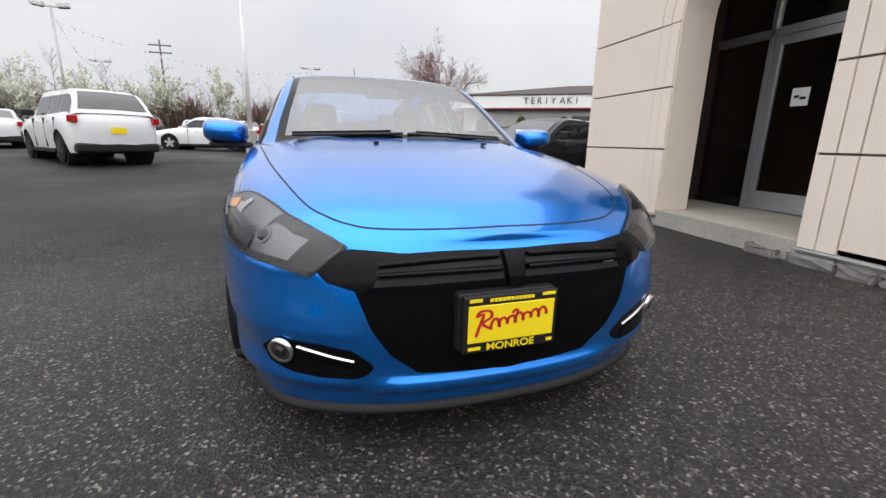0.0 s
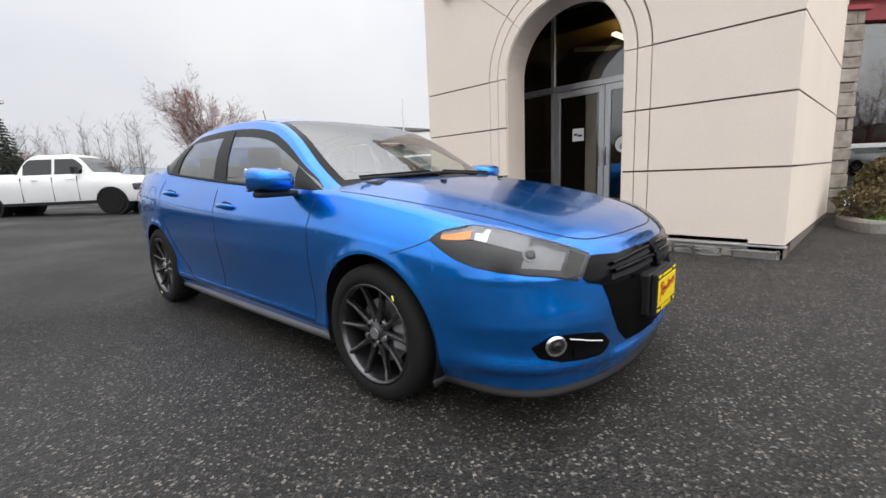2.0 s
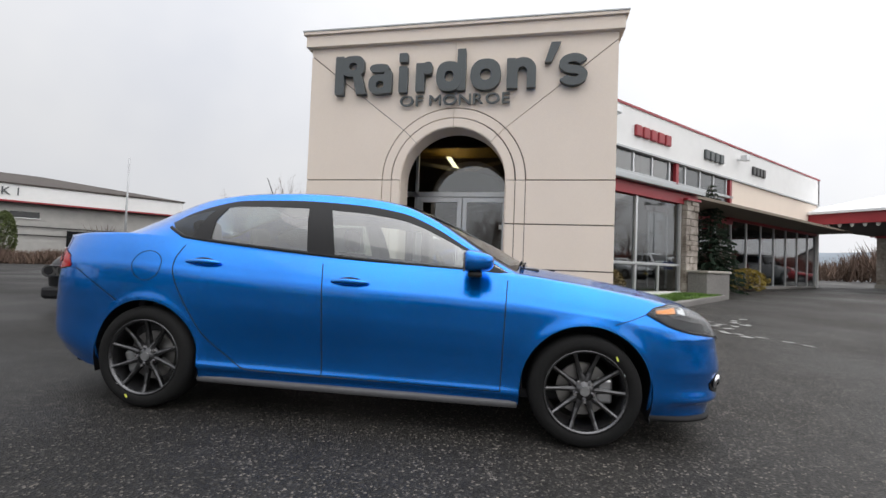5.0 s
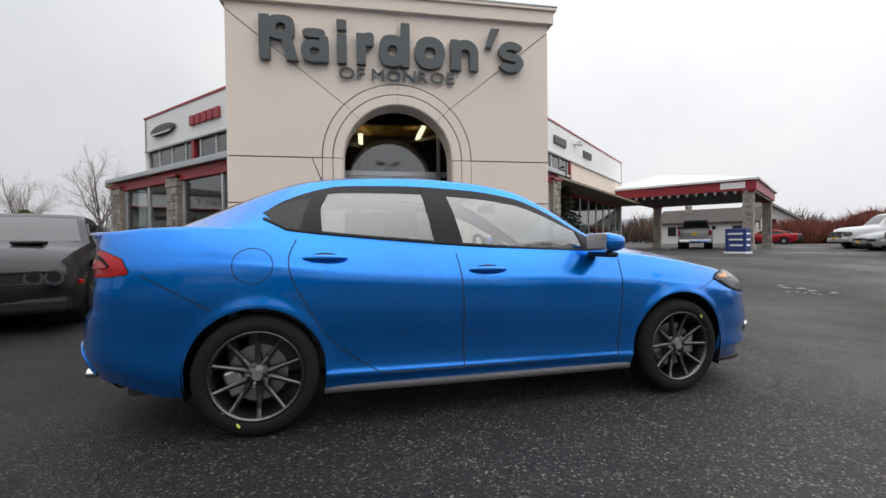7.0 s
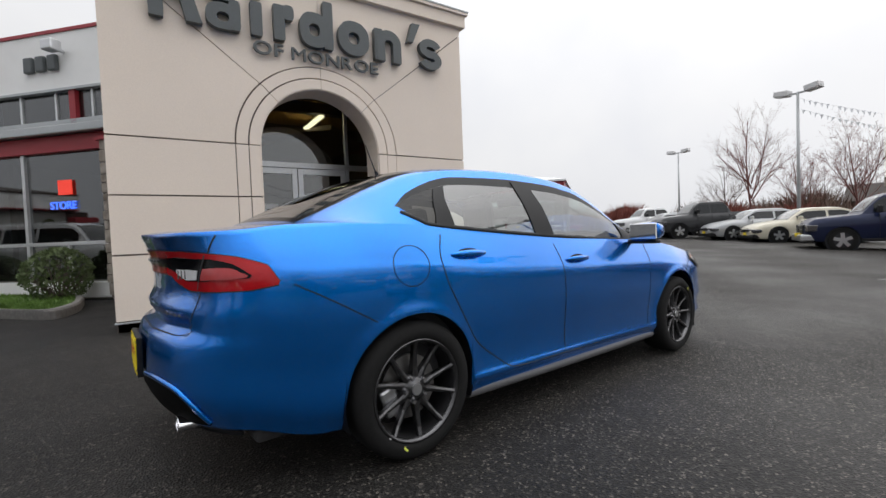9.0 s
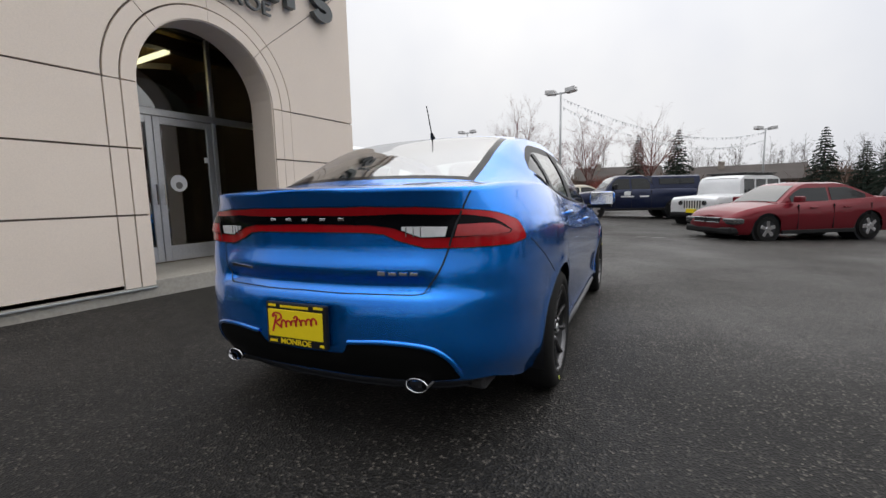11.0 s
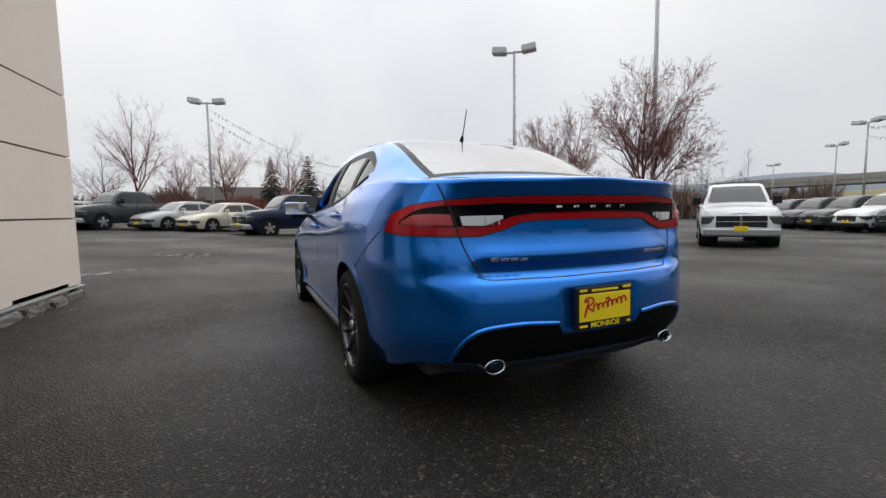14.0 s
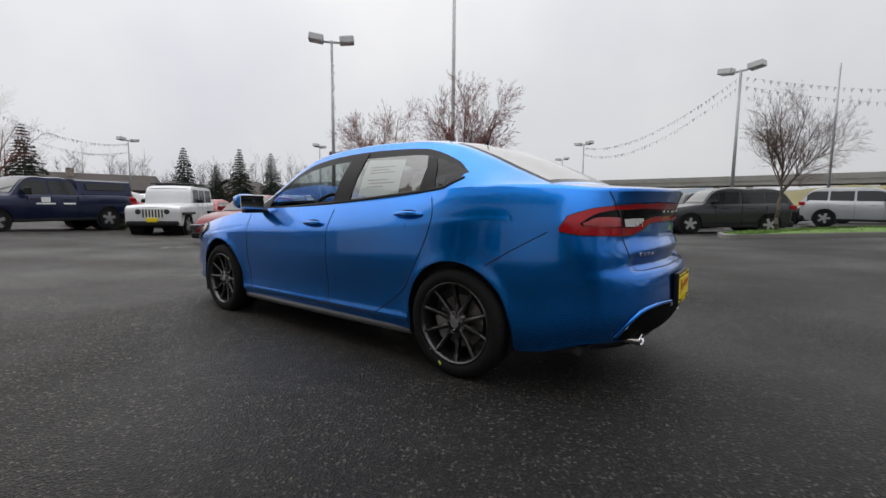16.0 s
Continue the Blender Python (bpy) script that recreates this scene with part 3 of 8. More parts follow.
def sign_wave(yc, zc, ru, rv, w):
    """A slab that swings over, back and under in two bows."""
    bows = [(rv, t) for t in np.linspace(radians(15), radians(262), 22)] + [(-rv, t) for t in np.linspace(radians(82), radians(-165), 22)]
    line = [Vector((ru * math.cos(t), c + rv * math.sin(t))) for c, t in bows]
    edges = ([], [])
    for i, p in enumerate(line):
        d = (line[min(i + 1, len(line) - 1)] - line[max(i - 1, 0)]).normalized()
        for k, e in ((w, edges[0]), (-w, edges[1])):
            e.append((yc - p.x + d.y * k, zc + p.y + d.x * k))
    x0 = sign_front()
    n = len(line)
    v = [(x, y, z) for x in (x0, 0.0) for e in edges for y, z in e]
    f = [(0, n, 3 * n, 2 * n), (n - 1, 3 * n - 1, 4 * n - 1, 2 * n - 1)]
    for i in range(n - 1):
        f += [(i, i + 1, n + i + 1, n + i), (2 * n + i, 3 * n + i, 3 * n + i + 1, 2 * n + i + 1), (i, 2 * n + i, 2 * n + i + 1, i + 1), (n + i, n + i + 1, 3 * n + i + 1, 3 * n + i)]
    me = link_mesh("letter_block", v, f, SIGN_GREY, sgn)
    bm = bmesh.new()
    bm.from_mesh(me.data)
    bmesh.ops.recalc_face_normals(bm, faces=bm.faces[:])
    bm.to_mesh(me.data)
    bm.free()
    return me


SB = 3.965                                           # foot of the row of shapes
for args in ((2.225, 2.065, SB, 4.645, None, 0, 16), (2.10, 1.70, 4.28, 4.645, (0.36, 0.0), 0, 3.2),
             (1.605, 1.20, SB - 0.01, 4.30, (0.36, -0.01), 0, 2.6), (1.33, 1.19, SB, 4.36, None, 0, 6), (1.585, 1.24, 4.33, 4.475, None, 0, 2.6),
             (1.065, 0.915, SB, 4.42, None, 0, 16), (1.065, 0.915, 4.49, 4.645, None, 0, 14),
             (0.765, 0.615, SB, 4.455, None, 0, 16), (0.64, 0.485, 4.26, 4.47, None, 0, 3),
             (0.41, -0.02, SB - 0.01, 4.46, (0.36, 0.0), 0, 2.5), (0.06, -0.085, SB, 4.665, None, 0, 16),
             (-0.165, -0.665, SB - 0.01, 4.475, (0.36, 0.0), 0, 2.3), (-0.757, -0.90, SB, 4.46, None, 0, 16)):
    sign_block(*args)
sign_bar([(1.90, 4.30), (1.74, 4.30), (1.645, SB), (1.825, SB)])
sign_hook(-0.79, -1.225, SB, 4.475, 0.145)
sign_wave(-1.80, 4.235, 0.152, 0.095, 0.066)
sign_bar([(-1.355, 4.37), (-1.455, 4.69), (-1.60, 4.69), (-1.46, 4.37)])


def spaced(body, y, wide):
    """Separate letters set side by side over a given width, centred on y."""
    made = []
    at = 0.0
    for c in body:
        o = text_mesh("letter", c, 0.25, Matrix.Identity(4), SIGN_GREY, sgn, 0.02, bold=0.0 if c == "M" else 0.0018)
        xs = [v.co.x for v in o.data.vertices]
        made.append((o, at - min(xs)))
        at += max(xs) - min(xs) + 0.03
    at -= 0.03
    for o, shift in made:
        o.data.transform(pose(-0.03, y, 3.82, 90, 0, -90) @ Matrix.Diagonal((wide / at, 1, 1, 1)) @ Matrix.Translation((shift - at / 2, 0, 0)))


spaced("OF", 0.84, 0.40)
spaced("MONROE", -0.147, 1.345)


# ---- showroom wings, set at 45 degrees ----
def wing(name, o, ang, ulow, uup, flip, label, size):
    """A wing in its own frame: u along the wall, v outwards (towards the lot), z up. flip mirrors it."""
    w = tagged(new(name), label, "building", kind="structure")
    w.matrix_world = pose(o[0], o[1], 0, 0, 0, ang) @ Matrix.Diagonal((*size, 1))
    s = -1 if flip else 1

    def B(nm, u0, u1, v0, v1, z0, z1, mat, bev=0.0, parent=None):
        a, b = s * v0, s * v1
        return part(nm, bm_box((u0, min(a, b), z0), (u1, max(a, b), z1), bev), mat, parent or w)
    B("floor_slab", -2, uup, -9, -0.02, 0.0, 0.25, CONCRETE)
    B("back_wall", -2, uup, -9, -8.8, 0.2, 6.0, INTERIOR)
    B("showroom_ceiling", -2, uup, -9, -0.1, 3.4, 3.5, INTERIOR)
    B("flat_roof", -2, uup, -9, -1.55, 6.0, 6.1, GREY_FLASH)
    B("end_wall", uup - 0.2, uup, -9, -1.5, 0.2, 6.45, WHITE_WALL)
    # upper storey, set back
    B("fascia", -1.5, uup, -1.7, -1.5, 5.05, 6.42, WHITE_WALL)
    B("fascia_cap", -1.5, uup + 0.03, -1.72, -1.47, 6.42, 6.5, RED_TRIM)
    B("fascia_foot", -1.5, uup, -1.66, -1.46, 5.0, 5.06, GREY_FLASH)
    end = min(uup - 0.2, 11.5)
    u = 0.0
    while u < end - 0.3:
        d = min(1.1, end - u)
        p = B("clerestory_pane", u + 0.06, u + d, -1.62, -1.6, 4.3, 5.0, SHOP_GLASS)
        p.visible_shadow = False
        B("clerestory_mullion", u, u + 0.06, -1.64, -1.56, 4.25, 5.02, ALUM, 0.004)
        u += 1.1
    for u in (2.75, 7.05, 11.3):
        if u < uup:
            B("red_post", u - 0.09, u + 0.09, -1.6, -1.5, 3.3 if u > ulow else 4.2, 5.02, RED_TRIM)
    B("clerestory_sill", 0, end, -1.66, -1.5, 4.2, 4.3, GREY_FLASH)
    if end > ulow + 1.5:
        u = ulow + 0.2
        while u < end - 0.5:
            p = B("tall_pane", u + 0.06, u + 1.2, -1.62, -1.6, 0.5, 4.2, SHOP_GLASS)
            p.visible_shadow = False
            B("tall_mullion", u, u + 0.06, -1.64, -1.56, 0.4, 4.22, ALUM, 0.004)
            u += 1.2
        B("red_rail", ulow, end, -1.6, -1.5, 3.1, 3.3, RED_TRIM)
    if uup > 12:
        B("end_bay_wall", 11.5, uup, -1.72, -1.55, 3.5, 5.0, STUCCO)
        B("end_bay_rail", 11.5, uup, -1.7, -1.52, 3.28, 3.5, RED_TRIM)
        u = 11.5
        while u < uup - 0.4:
            p = B("tall_pane", u + 0.07, u + 1.5, -1.62, -1.6, 0.5, 3.28, SHOP_GLASS)
            p.visible_shadow = False
            B("tall_mullion", u, u + 0.07, -1.64, -1.56, 0.4, 3.28, ALUM, 0.004)
            u += 1.5
        B("end_bay_foot", 11.5, uup, -1.68, -1.54, 0.0, 0.5, KERB)
    # lower bays with red band
    B("bay_roof", -0.6, ulow + 0.15, -1.5, 0.25, 3.42, 3.5, GREY_FLASH)
    B("bay_gutter", -0.6, ulow + 0.2, 0.16, 0.28, 3.38, 3.54, GREY_FLASH, 0.02)
    B("red_band", -0.6, ulow + 0.1, -0.06, 0.1, 3.06, 3.38, RED_TRIM, 0.004)
    B("bay_foot", -0.3, ulow, -0.1, 0.06, 0.1, 0.42, WHITE_WALL, 0.01)
    edges = [0.05, 2.1, 4.36] + ([5.15, 6.75, 8.66] if ulow > 6 else [])
    for e in edges:
        B("mullion", e - 0.04, e + 0.04, -0.05, 0.05, 0.42, 3.06, ALUM, 0.004)
    for a, b in zip(edges, edges[1:]):
        if abs(b - a) < 1:
            continue
        p = B("window_pane", a + 0.04, b - 0.04, -0.012, -0.004, 1.24, 3.06, SHOP_GLASS)
        p.visible_shadow = False
        p = B("window_pane", a + 0.04, b - 0.04, -0.012, -0.004, 0.46, 1.17, SHOP_GLASS)
        p.visible_shadow = False
        B("rail", a, b, -0.05, 0.05, 1.17, 1.24, ALUM, 0.004)
        m = (a + b) / 2
        B("low_mullion", m - 0.03, m + 0.03, -0.04, 0.04, 0.42, 1.17, ALUM, 0.004)
    piers = [(-0.35, 0.0), (4.42, 5.12)] + ([(8.72, 9.6)] if ulow > 6 else [])
    for a, b in piers:                                # piers of field stone, stone by stone
        B("pier_core", a + 0.03, b - 0.03, -0.35, 0.15, 0.1, 3.2, STUCCO_IN)
        z, r = 0.15, random.Random(int(a * 10) + 5)
        while z < 3.12:
            h = r.uniform(0.14, 0.26)
            u = a
            while u < b - 0.05:
                d = min(r.uniform(0.18, 0.42), b - u)
                if b - u - d < 0.1:
                    d = b - u
                B("stone", u + 0.006, u + d - 0.006, -0.38, 0.17 + r.uniform(0, 0.04), z + 0.006, min(z + h, 3.18) - 0.006, STONE, 0.012)
                u += d
            z += h
        B("pier_cap", a - 0.05, b + 0.05, -0.4, 0.24, 3.18, 3.24, RED_TRIM)
    B("planter", 4.5, 5.9, 0.2, 0.75, 0.0, 1.0, KERB, 0.02)
    B("planter_cap", 4.46, 5.94, 0.16, 0.79, 1.0, 1.07, CONCRETE, 0.015)
    for u in (2.9, 11.9):
        if u < uup:
            f = B("flood_lamp", u - 0.16, u + 0.16, -1.35, -1.1, 5.85, 6.1, ALUM, 0.03)
            B("lamp_arm", u - 0.03, u + 0.03, -1.5, -1.3, 5.9, 5.97, ALUM)
    # brand lettering as plain blocks
    marks = ((4.25, 6.5, 5, RED_TRIM), (8.9, 10.5, 4, SIGN_GREY), (13.2, 14.6, 4, SIGN_EDGE)) if flip else ((5.0, 7.15, 5, RED_TRIM), (3.0, 4.1, 3, SIGN_GREY))
    for a, b, k, mt in marks:
        d = (b - a) / k
        for i in range(k):
            B("letter_block", a + d * i + 0.05, a + d * (i + 1) - 0.05, -1.5, -1.4, 5.5, 5.88, mt, 0.03)
    if not flip:
        bm = bmesh.new()
        bmesh.ops.create_uvsphere(bm, u_segments=24, v_segments=10, radius=1)
        bmesh.ops.transform(bm, matrix=Matrix.Translation((9.3, -1.43, 5.72)) @ Matrix.Diagonal((1.1, 0.06, 0.24, 1)), verts=bm.verts[:])
        part("oval_emblem", bm, SIGN_EDGE, w, smooth=True)
        part("emblem_band", bm_box((8.5, -1.38, 5.55), (10.1, -1.34, 5.62), 0.01), ALUM, w)
        lit = lamp_mat("blue_window_sign", (0.05, 0.15, 0.9), 1.5)
        text_mesh("window_lettering", "STORE", 0.22, pose(1.15, 0.03, 1.98, 90, 0, 180), lit, w, 0.01)
        part("window_sign", bm_box((0.9, 0.02, 2.2), (1.25, 0.04, 2.5), 0.01), lamp_mat("red_window_sign", (0.8, 0.05, 0.03), 0.6), w)
    return w


wing("wall_wing_right", (7.57, -2.43), -45, 5.15, 22.0, True, "white and red showroom wing with stone piers", (1.0, 1, 0.983))
wing("wall_wing_left", (7.58, 2.92), 45, 9.65, 11.1, False, "white and red showroom wing with stone piers", (0.972, 1, 0.952))

# ---- the blue sedan ----
from mathutils.bvhtree import BVHTree

CAR_POSE = pose(0, 0, 0, 0, 0, 5.5) @ pose(0, 0, 0, 0.9, 0, 0)
car = thing("sedan_car", CAR_POSE, "bright metallic blue four-door sedan, clean and wet, parked on asphalt", "car")
FW, RW = -1.365, 1.338                     # axles
PLAN = ((0, -2.335), (0.22, -2.325), (0.42, -2.29), (0.6, -2.225), (0.74, -2.13), (0.83, -1.98), (0.88, -1.8), (0.905, -1.55), (0.912, -1.3),
        (0.9, -0.8), (0.902, 0.0), (0.908, 0.8), (0.918, 1.3), (0.905, 1.6), (0.875, 1.85), (0.82, 2.04), (0.72, 2.165), (0.52, 2.265), (0.26, 2.32), (0, 2.335))
SHOULDER = ((-2.335, 0.715), (-2.25, 0.722), (-2.15, 0.745), (-2.0, 0.79), (-1.85, 0.825), (-1.6, 0.87), (-1.3, 0.915), (-0.9, 0.96), (-0.5, 0.975),
            (0, 0.99), (0.5, 1.012), (1.0, 1.05), (1.3, 1.082), (1.6, 1.095), (1.9, 1.085), (2.05, 1.07), (2.2, 1.062), (2.335, 1.06))
SIDE = ((0, -0.045), (0.045, -0.038), (0.08, -0.026), (0.100, -0.012), (0.110, -0.017), (0.14, -0.025), (0.20, -0.027), (0.32, -0.021), (0.45, -0.008), (0.58, -0.001), (0.7, -0.001), (0.78, -0.006), (0.81, -0.016), (0.85, -0.028), (0.92, -0.054), (1, -0.088))
HAUNCH = ((0, -0.08), (0.05, -0.06), (0.11, -0.034), (0.18, -0.022), (0.32, -0.016), (0.45, -0.006), (0.58, 0), (0.7, -0.003), (0.78, -0.008), (0.81, -0.017), (0.85, -0.028), (0.92, -0.053), (1, -0.088))
FRONT = ((0, -0.055), (0.1, -0.03), (0.22, -0.016), (0.3, -0.012), (0.42, -0.002), (0.56, 0), (0.75, -0.014), (0.88, -0.032), (1, -0.075))
REAR = ((0, -0.06), (0.1, -0.020), (0.2, 0.0), (0.34, -0.004), (0.44, -0.020), (0.49, -0.05), (0.57, -0.058), (0.7, -0.082), (0.83, -0.08), (0.93, -0.055), (1, -0.032))
HOOD = ((-2.335, 0.715), (-2.25, 0.742), (-2.1, 0.822), (-1.9, 0.876), (-1.6, 0.935), (-1.3, 0.982), (-1.0, 1.02), (-0.8, 1.03))
DECK = ((1.5, 1.12), (1.75, 1.115), (1.9, 1.105), (2.1, 1.088), (2.25, 1.078), (2.335, 1.06))
CROWN = ((-1.16, 0.985), (-1.08, 1.02), (-0.9, 1.115), (-0.7, 1.215), (-0.45, 1.325), (-0.2, 1.408), (0.1, 1.452), (0.45, 1.467), (0.8, 1.456), (1.1, 1.418),
         (1.4, 1.325), (1.65, 1.22), (1.85, 1.125), (1.95, 1.08))
EDGE = ((-1.16, 0.76), (-0.9, 0.725), (-0.5, 0.655), (-0.2, 0.62), (0.3, 0.60), (0.8, 0.59), (1.1, 0.585), (1.4, 0.595), (1.7, 0.605), (1.95, 0.61))
ARCH_R = {FW: 0.368, RW: 0.352}


def bottom(y):
    b = ip(((-2.4, 0.185), (-1.8, 0.19), (-1.0, 0.21), (1.0, 0.212), (1.75, 0.215), (2.1, 0.29), (2.4, 0.30)), y)
    for yc, r in ARCH_R.items():
        if abs(y - yc) < r:
            b = max(b, 0.325 + math.sqrt(r * r - (y - yc) ** 2))
    return b


def smooth01(x):
    x = max(0.0, min(1.0, x))
    return x * x * (3 - 2 * x)


def body_columns():
    c = spline(PLAN, 900)
    ys, keep, last = c[:, 1], [0], c[0]
    for i in range(1, len(c)):
        near = min(abs(abs(c[i, 1] - yc) - r) for yc, r in ARCH_R.items())
        step = 0.006 if near < 0.03 else 0.012 if near < 0.09 else 0.026
        if np.linalg.norm(c[i] - last) >= step or i == len(c) - 1:
            keep.append(i)
            last = c[i]
    d = np.gradient(c, axis=0)
    nrm = np.stack([-d[:, 1], d[:, 0]], 1)
    nrm = -nrm / np.linalg.norm(nrm, axis=1)[:, None]
    return c[keep], nrm[keep]


COLS, NRMS = body_columns()
NV = 44


def side_point(i, k):
    (x, y), (nx, ny) = COLS[i], NRMS[i]
    zb, zs, z0 = bottom(y), ip(SHOULDER, y), ip(((-2.4, 0.185), (-1.8, 0.19), (1.75, 0.212), (2.1, 0.29), (2.4, 0.30)), y)
    z = zb + (zs - zb) * (k / NV)
    u = (z - z0) / (zs - z0)
    wf = smooth01((-1.62 - y) / 0.5)
    wr = smooth01((0.88 - x) / 0.36) if y > 0 else 0.0
    wm = smooth01((1.25 - y) / 0.35) * smooth01((y + 1.3) / 0.35)
    off = (ip(SIDE, u) * wm + ip(HAUNCH, u) * (1 - wm)) * (1 - wf - wr) + ip(FRONT, u) * wf + ip(REAR, u) * wr
    for yc, r in ARCH_R.items():
        d = math.hypot(y - yc, z - 0.325)
        off += 0.008 * math.exp(-((d - r) / 0.04) ** 2)
    # relief: the scooped bumper corners with their ledges, and the step in the boot lid
    out = smooth01((x - 0.44 - 0.12 * max(0, (z - 0.45) / 0.2)) / 0.1) * smooth01((-1.75 - y) / 0.25)
    off += out * ip(((0.185, 0), (0.235, -0.016), (0.262, -0.012), (0.285, 0.014), (0.305, 0.010), (0.36, -0.004), (0.43, 0.0), (0.455, 0.006), (0.48, 0.003), (0.55, -0.003), (0.62, 0.0), (0.64, 0.004), (0.66, 0)), z)
    mid = (1 - smooth01((x - 0.36) / 0.12)) * smooth01((-1.9 - y) / 0.2)
    off += mid * ip(((0.2, 0), (0.232, -0.012), (0.262, 0.016), (0.29, 0.012), (0.305, -0.004), (0.33, -0.006), (0.57, -0.006), (0.60, 0.0)), z)
    if y > 1.9:
        off += (1 - smooth01((x - 0.54) / 0.05)) * ip(((0.645, 0), (0.66, -0.034), (0.70, -0.020), (0.738, 0.004), (0.75, 0.006), (0.80, 0.0), (0.88, 0.0)), z)
        off += -0.012 * (1 - smooth01((x - 0.19) / 0.035)) * smooth01((z - 0.37) / 0.03) * smooth01((0.60 - z) / 0.02)
    return (max(0.0, x + nx * off), y + ny * off, z)


def body_shell():
    """The lower body with hood and boot lid, both sides, as one grid."""
    vs, fs = [], []
    half = [[side_point(i, k) for k in range(NV + 1)] for i in range(len(COLS))]
    idx = {}

    def vid(p):
        key = (round(p[0], 5), round(p[1], 5), round(p[2], 5))
        if key not in idx:
            idx[key] = len(vs)
            vs.append(p)
        return idx[key]
    for sgn in (1, -1):
        g = [[vid((sgn * p[0], p[1], p[2])) for p in col] for col in half]
        for i in range(len(g) - 1):
            for k in range(NV):
                q = [g[i][k], g[i + 1][k], g[i + 1][k + 1], g[i][k + 1]]
                q = list(dict.fromkeys(q))
                if len(q) > 2:
                    fs.append(q if sgn > 0 else q[::-1])
    tops = [c[-1] for c in half]
    ML = 22
    for lid, crown in ((-1, HOOD), (1, DECK)):
        rows = [t for t in tops if (t[1] < -0.86 if lid < 0 else t[1] > 1.45)]
        grid = []
        for x, y, z in rows:
            zc = ip(crown, y)
            row = []
            for j in range(ML + 1):
                a = -1 + 2 * j / ML
                h = 1 - abs(a) ** 2.6
                zz = z + max(0, zc - z) * h
                if lid < 0:                        # the hood's two soft ridges
                    zz += 0.010 * smooth01((y + 2.25) / 0.5) * math.exp(-((abs(a) - 0.62) / 0.12) ** 2)
                row.append(vid((x * a, y, zz)) if 0 < j < ML else vid((x * a, y, z)))
            grid.append(row)
        for i in range(len(grid) - 1):
            for j in range(ML):
                q = list(dict.fromkeys([grid[i][j], grid[i][j + 1], grid[i + 1][j + 1], grid[i + 1][j]]))
                if len(q) > 2:
                    fs.append(q)
    return vs, fs


def belt(y):
    """Half-width and height of the body's upper edge at y."""
    i = int(np.argmin(abs(COLS[:, 1] - y) + (COLS[:, 0] < 0.6) * 0.0))
    p = side_point(i, NV)
    return p[0], p[2]


NA, NS = 16, 22                            # across the roof half, down the side
GLASS_TOP = ((-0.905, 0.968), (-0.80, 1.034), (-0.60, 1.157), (-0.349, 1.283), (-0.129, 1.351), (0.15, 1.401), (0.42, 1.411), (0.693, 1.398), (1.006, 1.338), (1.217, 1.256), (1.326, 1.182))
GLASS_LOW = ((-0.905, 0.966), (-0.75, 0.966), (-0.3, 0.982), (0.344, 1.018), (1.106, 1.074), (1.208, 1.094), (1.28, 1.14), (1.326, 1.18))


def house_point(y, j):
    """Greenhouse section: j from 0 (middle of the roof) to NA (edge) and on to NA + NS (belt)."""
    zc, xe = ip(CROWN, y), ip(EDGE, y)
    xb, zb = belt(y)
    zb -= 0.012
    drop = ip(((-1.16, 0.03), (-0.7, 0.04), (-0.2, 0.04), (0.4, 0.042), (1.0, 0.045), (1.5, 0.045), (1.95, 0.02)), y)
    ze = max(zc - drop, zb + 0.004)
    sw = 0.17 * smooth01((-0.1 - y) / 0.9) - 0.13 * smooth01((y - 1.0) / 0.8)
    if j <= NA:
        a = j / NA
        x, z = xe * a, zc - (zc - ze) * (0.55 * a ** 2 + 0.45 * a ** 6)
    else:
        h = max(ze - zb, 0.003)
        ya = y + sw
        at = max(0.12, min(0.8, (ze - ip(GLASS_TOP, ya)) / h))
        al = max(at + 0.04, min(0.97, (ze - ip(GLASS_LOW, ya)) / h))
        k = j - NA
        a = at * k / 5 if k <= 5 else at + (al - at) * (k - 5) / 13 if k <= 18 else al + (1 - al) * (k - 18) / 4
        x, z = xe + (xb - 0.012 - xe) * a, ze + (zb - ze) * a
        x += 0.032 * math.sin(math.pi * a) * min(1, h / 0.3)
    return (x, y + sw * min(1, x / 0.72) ** 2, z)


HOUSE_Y = np.linspace(-1.14, 1.93, 230)


def house_shell():
    """Greenhouse grid, its faces sorted: painted frame, windscreen, rear and side glass, black borders."""
    half = [[house_point(y, j) for j in range(NA + NS + 1)] for y in HOUSE_Y]
    vs, fs, names, idx = [], [], [], {}

    def vid(p):
        key = tuple(round(c, 5) for c in p)
        if key not in idx:
            idx[key] = len(vs)
            vs.append(p)
        return idx[key]

    def kind(i, j, sgn, p):
        y = HOUSE_Y[i]
        side = "" if sgn > 0 else "|r"
        if j < NA - 1:
            if -1.13 < y < -0.2:
                return "windscreen" if j < NA - 2 and -1.07 < y < -0.23 else "windscreen_border"
            if 1.1 < y < 1.84:
                return "rear_window" if j < NA - 2 and 1.13 < y < 1.80 else "rear_window_border"
        if NA + 5 <= j < NA + 7 and -0.905 < p[1] < 1.322:
            return "window_header" + side
        if NA + 5 <= j < NA + 18 and -0.905 < p[1] < 1.322:
            return ("front_door_window" if p[1] < 0.28 else "rear_door_window" if p[1] < 1.05 else "quarter_window") + side
        return "roof"
    for sgn in (1, -1):
        g = [[vid((sgn * p[0], p[1], p[2])) for p in row] for row in half]
        for i in range(len(g) - 1):
            for j in range(NA + NS):
                q = list(dict.fromkeys([g[i][j], g[i][j + 1], g[i + 1][j + 1], g[i + 1][j]]))
                if len(q) > 2:
                    fs.append(q[::-1] if sgn < 0 else q)
                    names.append(kind(i, j, sgn, half[i][j]))
    return vs, fs, names


